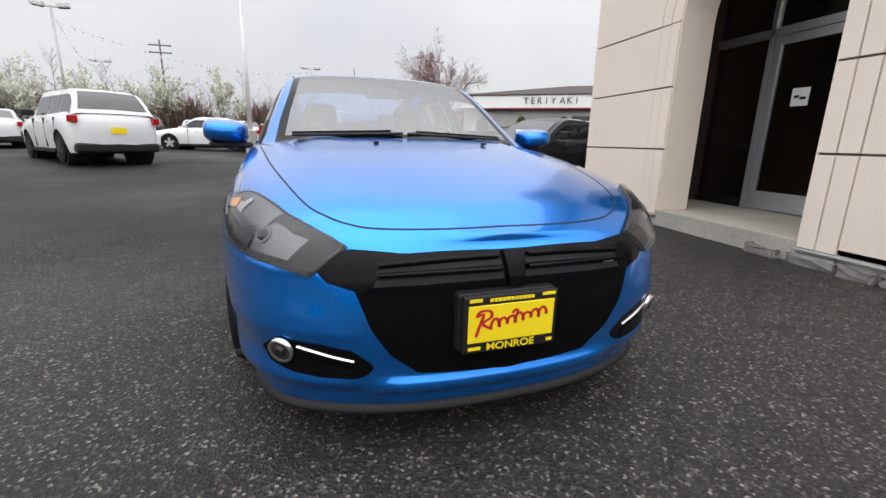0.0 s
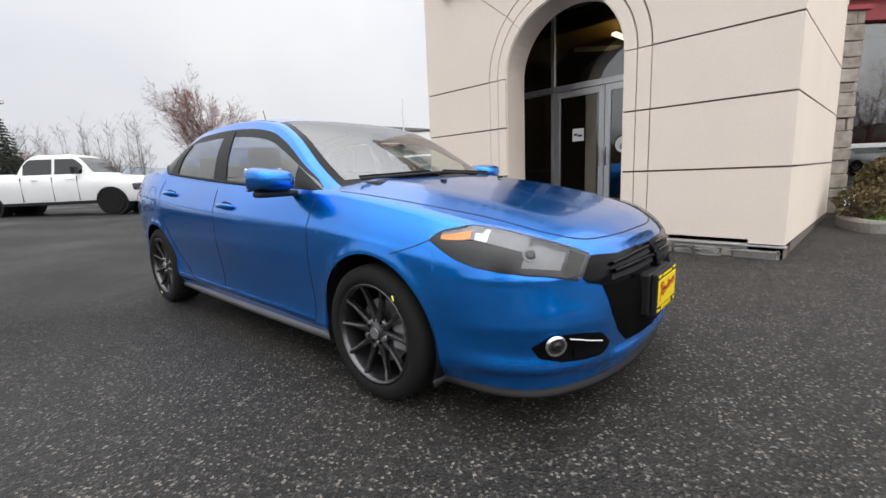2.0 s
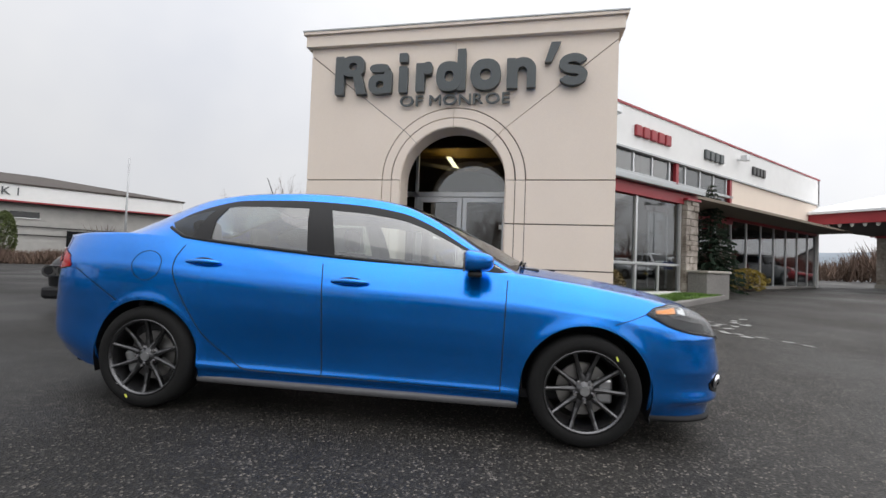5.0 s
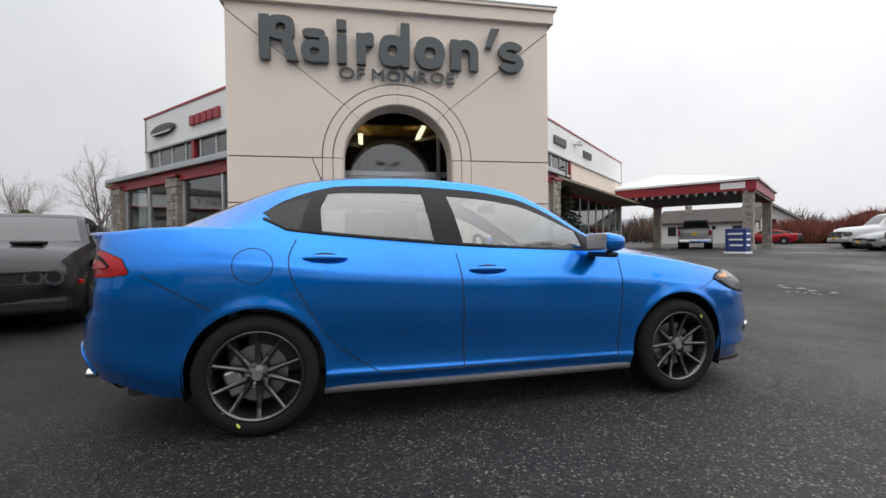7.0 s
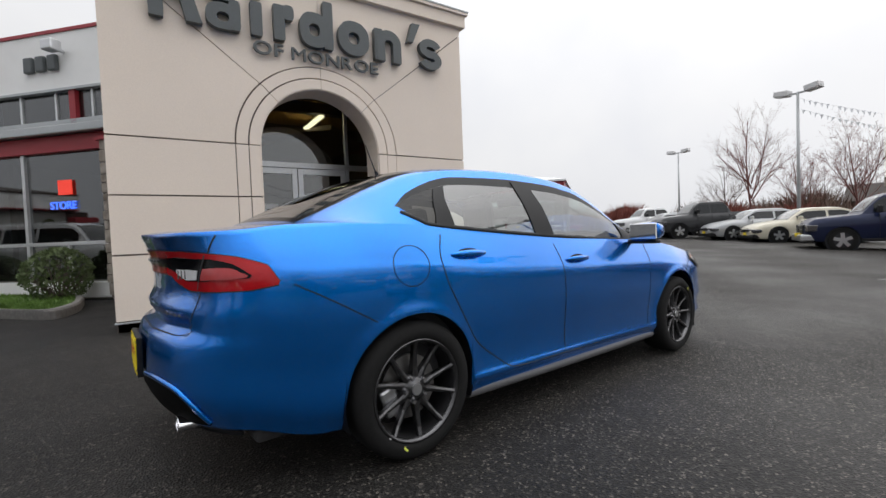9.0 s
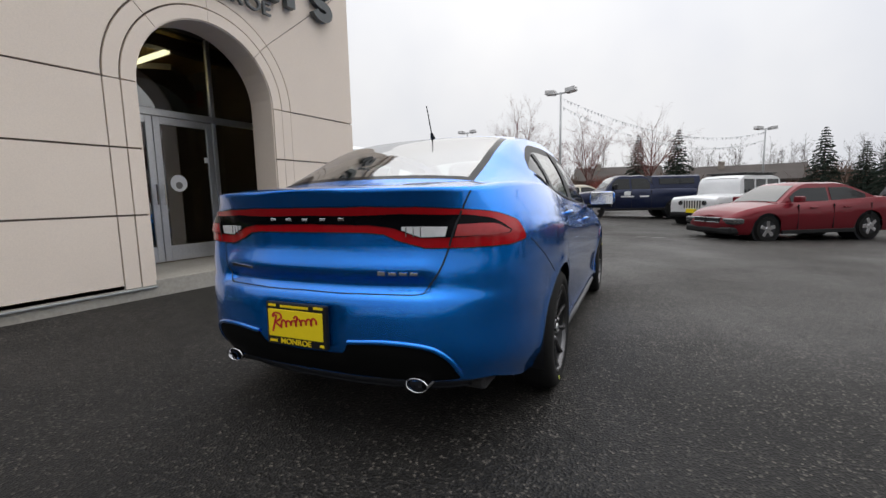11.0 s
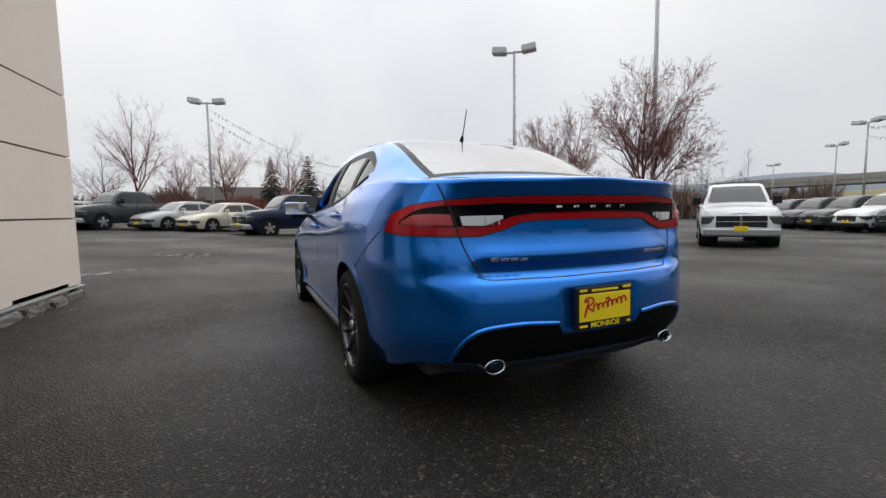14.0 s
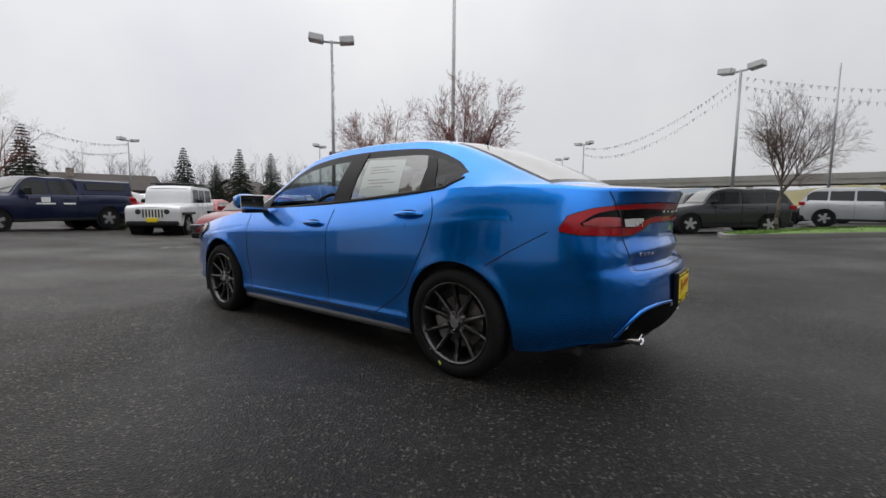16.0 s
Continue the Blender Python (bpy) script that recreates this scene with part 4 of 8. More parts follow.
BODY_V, BODY_F = body_shell()
HOUSE_V, HOUSE_F, HOUSE_N = house_shell()
BODY_TREE = BVHTree.FromPolygons([Vector(v) for v in BODY_V], BODY_F)
HOUSE_TREE = BVHTree.FromPolygons([Vector(v) for v in HOUSE_V], HOUSE_F)


def split_panels(verts, faces, names, mats, parent):
    """Sorts a shell's faces into named panels; each panel is a mesh that keeps the shell's shading."""
    me = bpy.data.meshes.new("shell")
    me.from_pydata(verts, [], faces)
    me.update()
    nv = [v.normal.copy() for v in me.vertices]
    bpy.data.meshes.remove(me)
    groups, made = {}, {}
    for f, key in zip(faces, names):
        groups.setdefault(key, []).append(f)
    for key, fl in groups.items():
        used = sorted({i for f in fl for i in f})
        at = {v: i for i, v in enumerate(used)}
        name = key.split("|")[0]
        ob = link_mesh(name, [verts[i] for i in used], [[at[i] for i in f] for f in fl], mats.get(name, BLUE), parent, True)
        ob.data.normals_split_custom_set_from_vertices([nv[i] for i in used])
        made[key] = ob
    return made


def snap(p, tree, off=0.0):
    loc, n, _, _ = tree.find_nearest(Vector(p))
    c = Vector((0, 0.2, 0.6))
    if n.dot(loc - c) < 0:
        n = -n
    return loc + n * off, n


def patch(name, top, low, mat, parent, off=0.003, n=24, m=4, tree=None, skirt=0.008, label="", mirror=False):
    """A panel laid on the body between two lines of points, with its rim turned in."""
    tree = tree or BODY_TREE
    a, b = polyline(top, n), polyline(low, n)
    vs, fs, g = [], [], []
    for i in range(n + 1):
        row = []
        for k in range(m + 1):
            p, nn = snap(a[i] + (b[i] - a[i]) * k / m, tree, off)
            row.append(len(vs))
            vs.append(p)
        g.append(row)
    for i in range(n):
        for k in range(m):
            fs.append([g[i][k], g[i + 1][k], g[i + 1][k + 1], g[i][k + 1]])
    ring = [g[i][0] for i in range(n + 1)] + [g[n][k] for k in range(1, m + 1)] + [g[i][m] for i in range(n - 1, -1, -1)] + [g[0][k] for k in range(m - 1, 0, -1)]
    base = len(vs)
    for r in ring:
        p, nn = snap(vs[r], tree, off - skirt)
        vs.append(p)
    for i in range(len(ring)):
        j = (i + 1) % len(ring)
        fs.append([ring[i], base + i, base + j, ring[j]])
    if mirror:
        vs = [Vector((-v[0], v[1], v[2])) for v in vs]
        fs = [f[::-1] for f in fs]
    ob = link_mesh(name, vs, fs, mat, parent, True, label)
    ob.data.set_sharp_from_angle(angle=radians(50))
    return ob


def ribbon(name, pts, w, mat, parent, off=0.0012, n=40, tree=None, mirror=False, high=0.0, curve=True, closed=False):
    """A narrow line laid on the body: a seam, or a proud strip when high is given."""
    tree = tree or BODY_TREE
    c = spline(pts, n) if curve else polyline(pts, n)
    vs, fs = [], []
    for i in range(n + 1):
        p, nn = snap(c[i], tree, off)
        t = Vector(c[min(i + 1, n)] - c[max(i - 1, 0)]) if not closed else Vector(c[(i + 1) % n] - c[(i - 1) % n])
        s = t.cross(nn).normalized() * (w / 2)
        if high:
            vs += [p - s, p - s * 0.6 + nn * high, p + s * 0.6 + nn * high, p + s]
        else:
            vs += [p - s, p + s]
    k = 4 if high else 2
    for i in range(n):
        for j in range(k - 1):
            fs.append([i * k + j, i * k + j + 1, (i + 1) * k + j + 1, (i + 1) * k + j])
    if mirror:
        vs = [Vector((-v[0], v[1], v[2])) for v in vs]
        fs = [f[::-1] for f in fs]
    return link_mesh(name, vs, fs, mat, parent, bool(high))


def both(fn, name, *args, **kw):
    """The same part on both flanks."""
    return fn(name, *args, **kw), fn(name, *args, mirror=True, **kw)
# body panels
HOOD_CUT = ((-2.226, 0.0), (-2.207, 0.279), (-2.177, 0.398), (-2.149, 0.463), (-2.093, 0.537), (-1.968, 0.614), (-1.57, 0.706), (-1.034, 0.775), (-0.8, 0.8))
TRUNK_CUT = ((0.655, 0.46), (0.672, 0.522), (0.735, 0.574), (0.842, 0.612), (0.974, 0.656), (1.06, 0.678), (1.2, 0.68))
REAR_CUT = ((0.294, 0.655), (0.33, 0.74), (0.368, 0.811), (0.472, 0.95), (0.614, 1.049), (0.802, 1.154), (0.931, 1.182), (1.059, 1.147), (1.2, 1.12))


def body_panel(c):
    x, y, z = abs(c[0]), c[1], c[2]
    side = "" if c[0] > 0 else "|r"
    if y < -0.86 and x < ip(HOOD_CUT, y) and y > -2.226 and z > 0.75 and z > ip(SHOULDER, y) - 0.002:
        return "hood"
    if y < -1.5 and z < 0.80 and (y < -1.7 or z < 0.706 + (-1.511 - y) * 0.36):
        return "front_bumper"
    if y < -0.9:
        return "front_wing" + side
    if z < 0.285 and y < 1.0:
        return "sill" + side
    if y < 0.21:
        return "front_door" + side
    if y < 1.2 and y < ip(REAR_CUT, z):
        return "rear_door" + side
    if y > 1.75 and z > 0.655 and x < ip(TRUNK_CUT, z):
        return "boot_lid"
    if y > 1.55 and z < 0.85 and z < 0.663 + (y - 1.546) * 0.58:
        return "rear_bumper"
    return "rear_wing" + side


cent = [np.mean([BODY_V[i] for i in f], axis=0) for f in BODY_F]
split_panels(BODY_V, BODY_F, [body_panel(c) for c in cent], {"hood": BLUE_WET}, car)
keep = [(f, n) for f, n in zip(HOUSE_F, HOUSE_N) if n != "front_door_window"]       # the driver's window is lowered
glass_parts = split_panels(HOUSE_V, [k[0] for k in keep], [k[1] for k in keep],
                           {"windscreen": SCREEN_GLASS, "rear_window": REAR_GLASS, "front_door_window": CAR_GLASS, "rear_door_window": CAR_GLASS, "quarter_window": DARK_GLASS,
                            "windscreen_border": GLOSS_BLACK, "window_header": SATIN_BLACK, "rear_window_border": GLOSS_BLACK, "roof": BLUE_WET}, car)
for key, ob in glass_parts.items():
    if key.split("|")[0] in ("windscreen", "rear_window", "front_door_window", "rear_door_window", "quarter_window"):
        ob.visible_shadow = False

# seams
sd = lambda pts: [(-0.9, y, z) for y, z in pts]
both(ribbon, "door_seam", sd(((-0.905, 0.958), (-0.9, 0.9), (-0.893, 0.7), (-0.888, 0.45), (-0.884, 0.276))), 0.006, SEAM, car)
both(ribbon, "door_seam", sd(((0.235, 0.995), (0.222, 0.89), (0.205, 0.7), (0.2, 0.5), (0.19, 0.29))), 0.006, SEAM, car)
both(ribbon, "door_seam", sd(((1.14, 1.062), (1.182, 0.931), (1.154, 0.802), (1.049, 0.614), (0.95, 0.472), (0.811, 0.368), (0.7, 0.303), (0.6, 0.29), (0.19, 0.285), (-0.3, 0.28), (-0.884, 0.276))), 0.006, SEAM, car, n=80)
both(ribbon, "wing_seam", ((-0.856, -1.7, 0.775), (-0.883, -1.616, 0.74), (-0.906, -1.511, 0.706)), 0.004, SEAM, car, n=12)
both(ribbon, "bumper_seam", ((-0.855, 1.88, 0.852), (-0.894, 1.712, 0.76), (-0.913, 1.546, 0.663)), 0.005, SEAM, car, n=16)
both(ribbon, "boot_seam", ((-0.676, 2.1, 1.06), (-0.656, 2.141, 0.974), (-0.612, 2.159, 0.842), (-0.574, 2.188, 0.735), (-0.522, 2.215, 0.675), (-0.456, 2.244, 0.658), (-0.2, 2.29, 0.657), (0, 2.294, 0.657)), 0.007, SEAM, car, n=60)
both(ribbon, "hood_seam", ((-0.775, -1.034, 0.957), (-0.706, -1.57, 0.895), (-0.614, -1.968, 0.819), (-0.537, -2.093, 0.78), (-0.463, -2.149, 0.762), (-0.398, -2.177, 0.757), (-0.279, -2.207, 0.758), (-0.138, -2.224, 0.76), (0, -2.226, 0.762)), 0.006, SEAM, car, n=70)
circle = [(-0.904, 1.358 + 0.098 * math.cos(a), 0.898 + 0.098 * math.sin(a)) for a in np.linspace(0, 2 * math.pi, 25)]
ribbon("fuel_flap_seam", circle, 0.004, SEAM, car, n=60)
for sx in (-1, 1):                                   # side skirt below the doors
    vs, fs = [], []
    for y in np.linspace(-0.985, 0.995, 26):
        w = 0.872 - 0.012 * (y / 0.98) ** 2
        for x, z in ((w - 0.05, 0.232), (w + 0.004, 0.226), (w + 0.012, 0.212), (w + 0.006, 0.186), (w - 0.02, 0.178), (w - 0.12, 0.182)):
            vs.append((sx * x, y, z))
    for i in range(25):
        for k in range(5):
            q = [i * 6 + k, i * 6 + k + 1, (i + 1) * 6 + k + 1, (i + 1) * 6 + k]
            fs.append(q if sx < 0 else q[::-1])
    link_mesh("sill_strip", vs, fs, SILL_GREY, car, True)

# window surrounds
both(ribbon, "window_trim", [(-0.8, y, z + 0.004) for y, z in GLASS_LOW], 0.022, SATIN_BLACK, car, tree=HOUSE_TREE, n=70, off=0.001, high=0.005)
hp = lambda *pts: [(-0.72 if z > 1.15 else -0.79, y, z) for y, z in pts]
both(patch, "b_pillar_trim", hp((0.272, 1.402), (0.235, 1.25), (0.175, 1.0)), hp((0.418, 1.408), (0.4, 1.25), (0.358, 1.022)), SATIN_BLACK, car, tree=HOUSE_TREE, off=0.006, n=14, m=5)
both(patch, "c_pillar_trim", hp((0.985, 1.335), (1.02, 1.2), (1.01, 1.068)), hp((1.06, 1.318), (1.1, 1.2), (1.135, 1.078)), SATIN_BLACK, car, tree=HOUSE_TREE, off=0.006, n=12, m=4)
both(patch, "mirror_sail", hp((-0.9, 0.97), (-0.78, 1.045), (-0.64, 1.128)), hp((-0.9, 0.966), (-0.78, 0.968), (-0.66, 0.972)), SATIN_BLACK, car, tree=HOUSE_TREE, off=0.007, n=14, m=4)

# lower front: black centre, grilles, lip
patch("grille_surround", ((-0.60, -2.2, 0.66), (-0.496, -2.202, 0.703), (-0.336, -2.253, 0.692), (0, -2.276, 0.693), (0.336, -2.253, 0.692), (0.496, -2.202, 0.703), (0.60, -2.2, 0.66)),
      ((-0.56, -2.22, 0.612), (-0.47, -2.26, 0.585), (-0.233, -2.309, 0.583), (0, -2.316, 0.586), (0.233, -2.309, 0.583), (0.47, -2.26, 0.585), (0.56, -2.22, 0.612)), GLOSS_BLACK, car, off=0.004, n=50, m=6, skirt=0.02)
MESH = material("black_mesh_grille", (0.003, 0.003, 0.003), 0.8, bump=0.004, bscale=70, spec=0.05)
patch("lower_grille", ((-0.487, -2.254, 0.598), (-0.233, -2.309, 0.592), (0, -2.316, 0.594), (0.233, -2.309, 0.592), (0.487, -2.254, 0.598)),
      ((-0.44, -2.282, 0.47), (-0.385, -2.292, 0.385), (-0.30, -2.3, 0.318), (0, -2.318, 0.303), (0.30, -2.3, 0.318), (0.385, -2.292, 0.385), (0.44, -2.282, 0.47)), MESH, car, off=0.003, n=50, m=10, skirt=0.02)
for sx in (-1, 1):
    for z0, z1, xi in ((0.668, 0.672, 0.05), (0.632, 0.638, 0.045)):
        ribbon("grille_slat", [(sx * x, -2.28, z0 + (z1 - z0) * x / 0.4) for x in np.linspace(xi, 0.42, 6)], 0.018, GLOSS_BLACK, car, off=0.006, n=16, high=0.014)
    patch("grille_slot", [(sx * x, -2.28, 0.663) for x in np.linspace(0.045, 0.415, 5)], [(sx * x, -2.28, 0.645) for x in np.linspace(0.04, 0.43, 5)], SEAM, car, off=0.0055, n=10, m=1, skirt=0.004)
    patch("grille_slot", [(sx * x, -2.29, 0.626) for x in np.linspace(0.04, 0.43, 5)], [(sx * x, -2.29, 0.606) for x in np.linspace(0.035, 0.44, 5)], SEAM, car, off=0.0055, n=10, m=1, skirt=0.004)
patch("grille_cross", ((-0.035, -2.28, 0.69), (0.035, -2.28, 0.69)), ((-0.022, -2.31, 0.59), (0.022, -2.31, 0.59)), GLOSS_BLACK, car, off=0.02, n=3, m=6, skirt=0.02)
part("badge", bm_box((0.30, -2.284, 0.626), (0.40, -2.272, 0.634), 0.001), ALLOY, car)
part("badge", bm_box((0.405, -2.27, 0.626), (0.425, -2.258, 0.638), 0.001), RED_INK, car)
both(patch, "fog_lamp_bezel", ((-0.755, -2.10, 0.385), (-0.72, -2.146, 0.425), (-0.669, -2.185, 0.43), (-0.586, -2.23, 0.423), (-0.498, -2.264, 0.404), (-0.446, -2.273, 0.362), (-0.436, -2.272, 0.345)),
     ((-0.755, -2.10, 0.38), (-0.733, -2.118, 0.34), (-0.666, -2.171, 0.318), (-0.576, -2.219, 0.309), (-0.485, -2.255, 0.308), (-0.455, -2.272, 0.32), (-0.438, -2.272, 0.34)), GLOSS_BLACK, car, off=0.003, n=28, m=6)
both(ribbon, "chrome_strip", ((-0.65, -2.196, 0.412), (-0.599, -2.222, 0.398), (-0.548, -2.242, 0.383), (-0.492, -2.261, 0.37)), 0.007, CHROME, car, off=0.004, n=16, high=0.008)
both(patch, "fog_lamp_blade", ((-0.62, -2.2, 0.365), (-0.56, -2.22, 0.36), (-0.5, -2.25, 0.345)), ((-0.62, -2.2, 0.325), (-0.56, -2.22, 0.32), (-0.49, -2.25, 0.325)), GLOSS_BLACK, car, off=0.009, n=10, m=3)
for sx in (-1, 1):
    p, nn = snap((sx * 0.695, -2.164, 0.392), BODY_TREE, 0.004)
    lamp = part("fog_lamp", bm_cyl(p - nn * 0.02, p + nn * 0.012, 0.036, 0.034, 24), LAMP_CLEAR, car)
    ring = bmesh.new()
    for a in range(24):
        a0, a1 = a * math.tau / 24, (a + 1) * math.tau / 24
        u = nn.cross(Vector((0, 0, 1))).normalized()
        w = nn.cross(u)
        pt = lambda an, r, h: ring.verts.new(p + (u * math.cos(an) + w * math.sin(an)) * r + nn * h)
        for (r0, h0), (r1, h1) in (((0.042, 0.0), (0.040, 0.016)), ((0.040, 0.016), (0.033, 0.012))):
            ring.faces.new((pt(a0, r0, h0), pt(a1, r0, h0), pt(a1, r1, h1), pt(a0, r1, h1)))
    bmesh.ops.remove_doubles(ring, verts=ring.verts[:], dist=0.0001)
    part("lamp_ring", ring, CHROME, lamp, smooth=True)
    part("lamp_lens", bm_cyl(p + nn * 0.012, p + nn * 0.02, 0.022, 0.014, 20), LAMP_DARK, lamp)


def lip(name, sel, d_out, z_low, z_up, mat):
    vs, fs = [], []
    ids = [i for i in range(len(COLS)) if sel(COLS[i, 1])]
    for s, order in ((-1, ids[::-1]), (1, ids)):
        for i in order:
            x, y, z = side_point(i, 0)
            nx, ny = NRMS[i]
            taper = smooth01((-1.72 - y) / 0.25) if y < 0 else 1
            for d, zz in ((-0.03, z_up), (0.004, z_up), (d_out * taper, z_low + 0.012), (d_out * taper, z_low), (-0.06, z_low + 0.004)):
                vs.append((s * max(0, x + nx * d), y + ny * d, zz))
    n = len(vs) // 5
    for i in range(n - 1):
        for k in range(4):
            fs.append([i * 5 + k, i * 5 + k + 1, (i + 1) * 5 + k + 1, (i + 1) * 5 + k])
    return link_mesh(name, vs, fs, mat, car, True)


lip("front_lip", lambda y: y < -1.72, 0.014, 0.163, 0.194, GREY_LIP)

# head lamps
HT = ((-0.856, -1.70, 0.775), (-0.828, -1.741, 0.806), (-0.801, -1.803, 0.82), (-0.753, -1.86, 0.823), (-0.711, -1.936, 0.808), (-0.657, -2.038, 0.78), (-0.586, -2.12, 0.75), (-0.496, -2.2, 0.706))
HB = ((-0.856, -1.702, 0.773), (-0.859, -1.757, 0.744), (-0.856, -1.823, 0.711), (-0.84, -1.901, 0.686), (-0.803, -1.994, 0.67), (-0.74, -2.094, 0.657), (-0.671, -2.158, 0.644), (-0.6, -2.2, 0.627))


def between(a, b, lo, hi, f0, f1, n=8):
    A, B = polyline(a, 40), polyline(b, 40)
    out = []
    for i in range(n + 1):
        k = int(round(40 * (lo + (hi - lo) * i / n)))
        f = f0 + (f1 - f0) * i / n
        out.append(tuple(A[k] + (B[k] - A[k]) * f))
    return out


for mir in (False, True):
    hl = patch("head_lamp", HT, HB, LAMP_DARK, car, off=0.005, n=40, m=8, label="smoked head lamp with amber reflector", mirror=mir)
    for nm, lo, hi, f0, f1, g0, g1, mt, of in (("reflector", 0.10, 0.62, 0.10, 0.04, 0.36, 0.52, LAMP_CLEAR, 0.009), ("amber_reflector", 0.11, 0.30, 0.26, 0.18, 0.50, 0.42, AMBER, 0.012),
                                               ("white_marker", 0.33, 0.40, 0.24, 0.24, 0.42, 0.44, ALLOY, 0.012), ("inner_reflector", 0.62, 0.86, 0.35, 0.25, 0.85, 0.8, LAMP_CLEAR, 0.009),
                                               ("inner_trim", 0.87, 0.98, 0.12, 0.1, 0.9, 0.92, SATIN_BLACK, 0.008), ("shade", 0.10, 0.6, 0.6, 0.62, 0.96, 0.92, SEAM, 0.008)):
        patch(nm, between(HT, HB, lo, hi, f0, f1), between(HT, HB, lo, hi, g0, g1), mt, hl, off=of, n=14, m=3, skirt=0.003, mirror=mir)
    p, nn = snap(between(HT, HB, 0.64, 0.7, 0.55, 0.55)[0], BODY_TREE, 0.006)
    if mir:
        p, nn = Vector((-p.x, p.y, p.z)), Vector((-nn.x, nn.y, nn.z))
    part("projector", bm_cyl(p, p + nn * 0.006, 0.03, 0.028, 22), LAMP_CLEAR, hl)
    part("projector_lens", bm_cyl(p + nn * 0.006, p + nn * 0.011, 0.021, 0.012, 20), LAMP_DARK, hl)
    cover = patch("lamp_cover", HT, HB, LENS_GLASS, hl, off=0.018, n=40, m=8, skirt=0.012, mirror=mir)
    cover.visible_shadow = False
    ribbon("lamp_rim", HT, 0.008, SEAM, hl, off=0.006, n=40, mirror=mir, curve=False)
    ribbon("lamp_rim", HB, 0.006, SEAM, hl, off=0.006, n=40, mirror=mir, curve=False)

# tail lamps: one red band round a dark panel
sym = lambda pts: [(-x, y, z) for x, y, z in pts] + [(x, y, z) for x, y, z in pts[::-1]][1:]
TT = ((0.849, 1.932, 0.868), (0.826, 1.968, 0.93), (0.775, 2.05, 0.96), (0.664, 2.138, 0.978), (0.5, 2.206, 0.99), (0.28, 2.256, 0.994), (0, 2.272, 0.994))
TB = ((0.849, 1.936, 0.856), (0.815, 2.025, 0.84), (0.67, 2.145, 0.833), (0.52, 2.182, 0.83), (0.41, 2.21, 0.86), (0.355, 2.222, 0.885), (0.277, 2.237, 0.892), (0, 2.252, 0.893))
IT = ((0.812, 2.02, 0.893), (0.765, 2.074, 0.938), (0.68, 2.13, 0.957), (0.43, 2.215, 0.967), (0, 2.26, 0.964))
IB = ((0.81, 2.03, 0.884), (0.66, 2.146, 0.872), (0.5, 2.185, 0.868), (0.39, 2.215, 0.91), (0.3, 2.233, 0.921), (0, 2.254, 0.926))
tail = patch("tail_lamp_band", sym(TT), sym(TB), LAMP_RED, car, off=0.005, n=110, m=8, label="glossy red wrap-round tail lamp band")
patch("dark_panel", sym(IT), sym(IB), GLOSS_BLACK, tail, off=0.009, n=90, m=4, skirt=0.004)
ribbon("lamp_rim", sym(TT), 0.007, SEAM, tail, off=0.004, n=110, curve=False)
ribbon("lamp_rim", sym(TB), 0.009, SEAM, tail, off=0.004, n=110, curve=False)
PINK = material("faded_red_lamp", (0.34, 0.025, 0.028), 0.2, coat=0.3)
for mir in (False, True):
    patch("lamp_lens", ((-0.805, 2.03, 0.892), (-0.76, 2.07, 0.915), (-0.64, 2.14, 0.918)), ((-0.803, 2.035, 0.886), (-0.75, 2.08, 0.878), (-0.63, 2.15, 0.875)), PINK, tail, off=0.012, n=14, m=3, skirt=0.004, mirror=mir)
    patch("reversing_lamp", ((-0.605, 2.16, 0.912), (-0.52, 2.18, 0.914), (-0.43, 2.208, 0.914)), ((-0.595, 2.16, 0.875), (-0.5, 2.185, 0.872), (-0.43, 2.208, 0.90)), REVERSE_CLEAR, tail, off=0.012, n=12, m=3, skirt=0.004, mirror=mir)
    ribbon("boot_seam", ((-0.655, 2.141, 0.974), (-0.63, 2.155, 0.9), (-0.612, 2.159, 0.838)), 0.008, SEAM, tail, off=0.0135, n=10, mirror=mir)
    for i in range(3):
        part("lamp_rib", bm_box((-0.002, -0.003, -0.018), (0.002, 0.003, 0.018), 0, None, Matrix.Translation(snap(((-0.45 - 0.03 * i) * (1 if mir else -1), 2.21, 0.893), BODY_TREE, 0.0125)[0])), CHROME, tail)
for i in range(5):
    p, nn = snap((0.18 - 0.09 * i, 2.26, 0.945), BODY_TREE, 0.012)
    part("badge", bm_box((-0.015, -0.003, -0.006), (0.015, 0.003, 0.006), 0.002, None, Matrix.Translation(p)), CHROME, car)
for x0, x1 in ((0.505, 0.33), (-0.33, -0.515)):
    for k in range(4):
        xa = x0 + (x1 - x0) * k / 4
        p, nn = snap((xa + (x1 - x0) / 8, 2.25, 0.727), BODY_TREE, 0.003)
        part("badge", bm_box((-0.017, -0.002, -0.006), (0.017, 0.002, 0.006 if k else 0.011), 0.001, None, Matrix.Translation(p)), CHROME, car)
part("boot_button", bm_box((-0.022, 2.255, 1.035), (0.022, 2.268, 1.043), 0.002), GLOSS_BLACK, car)

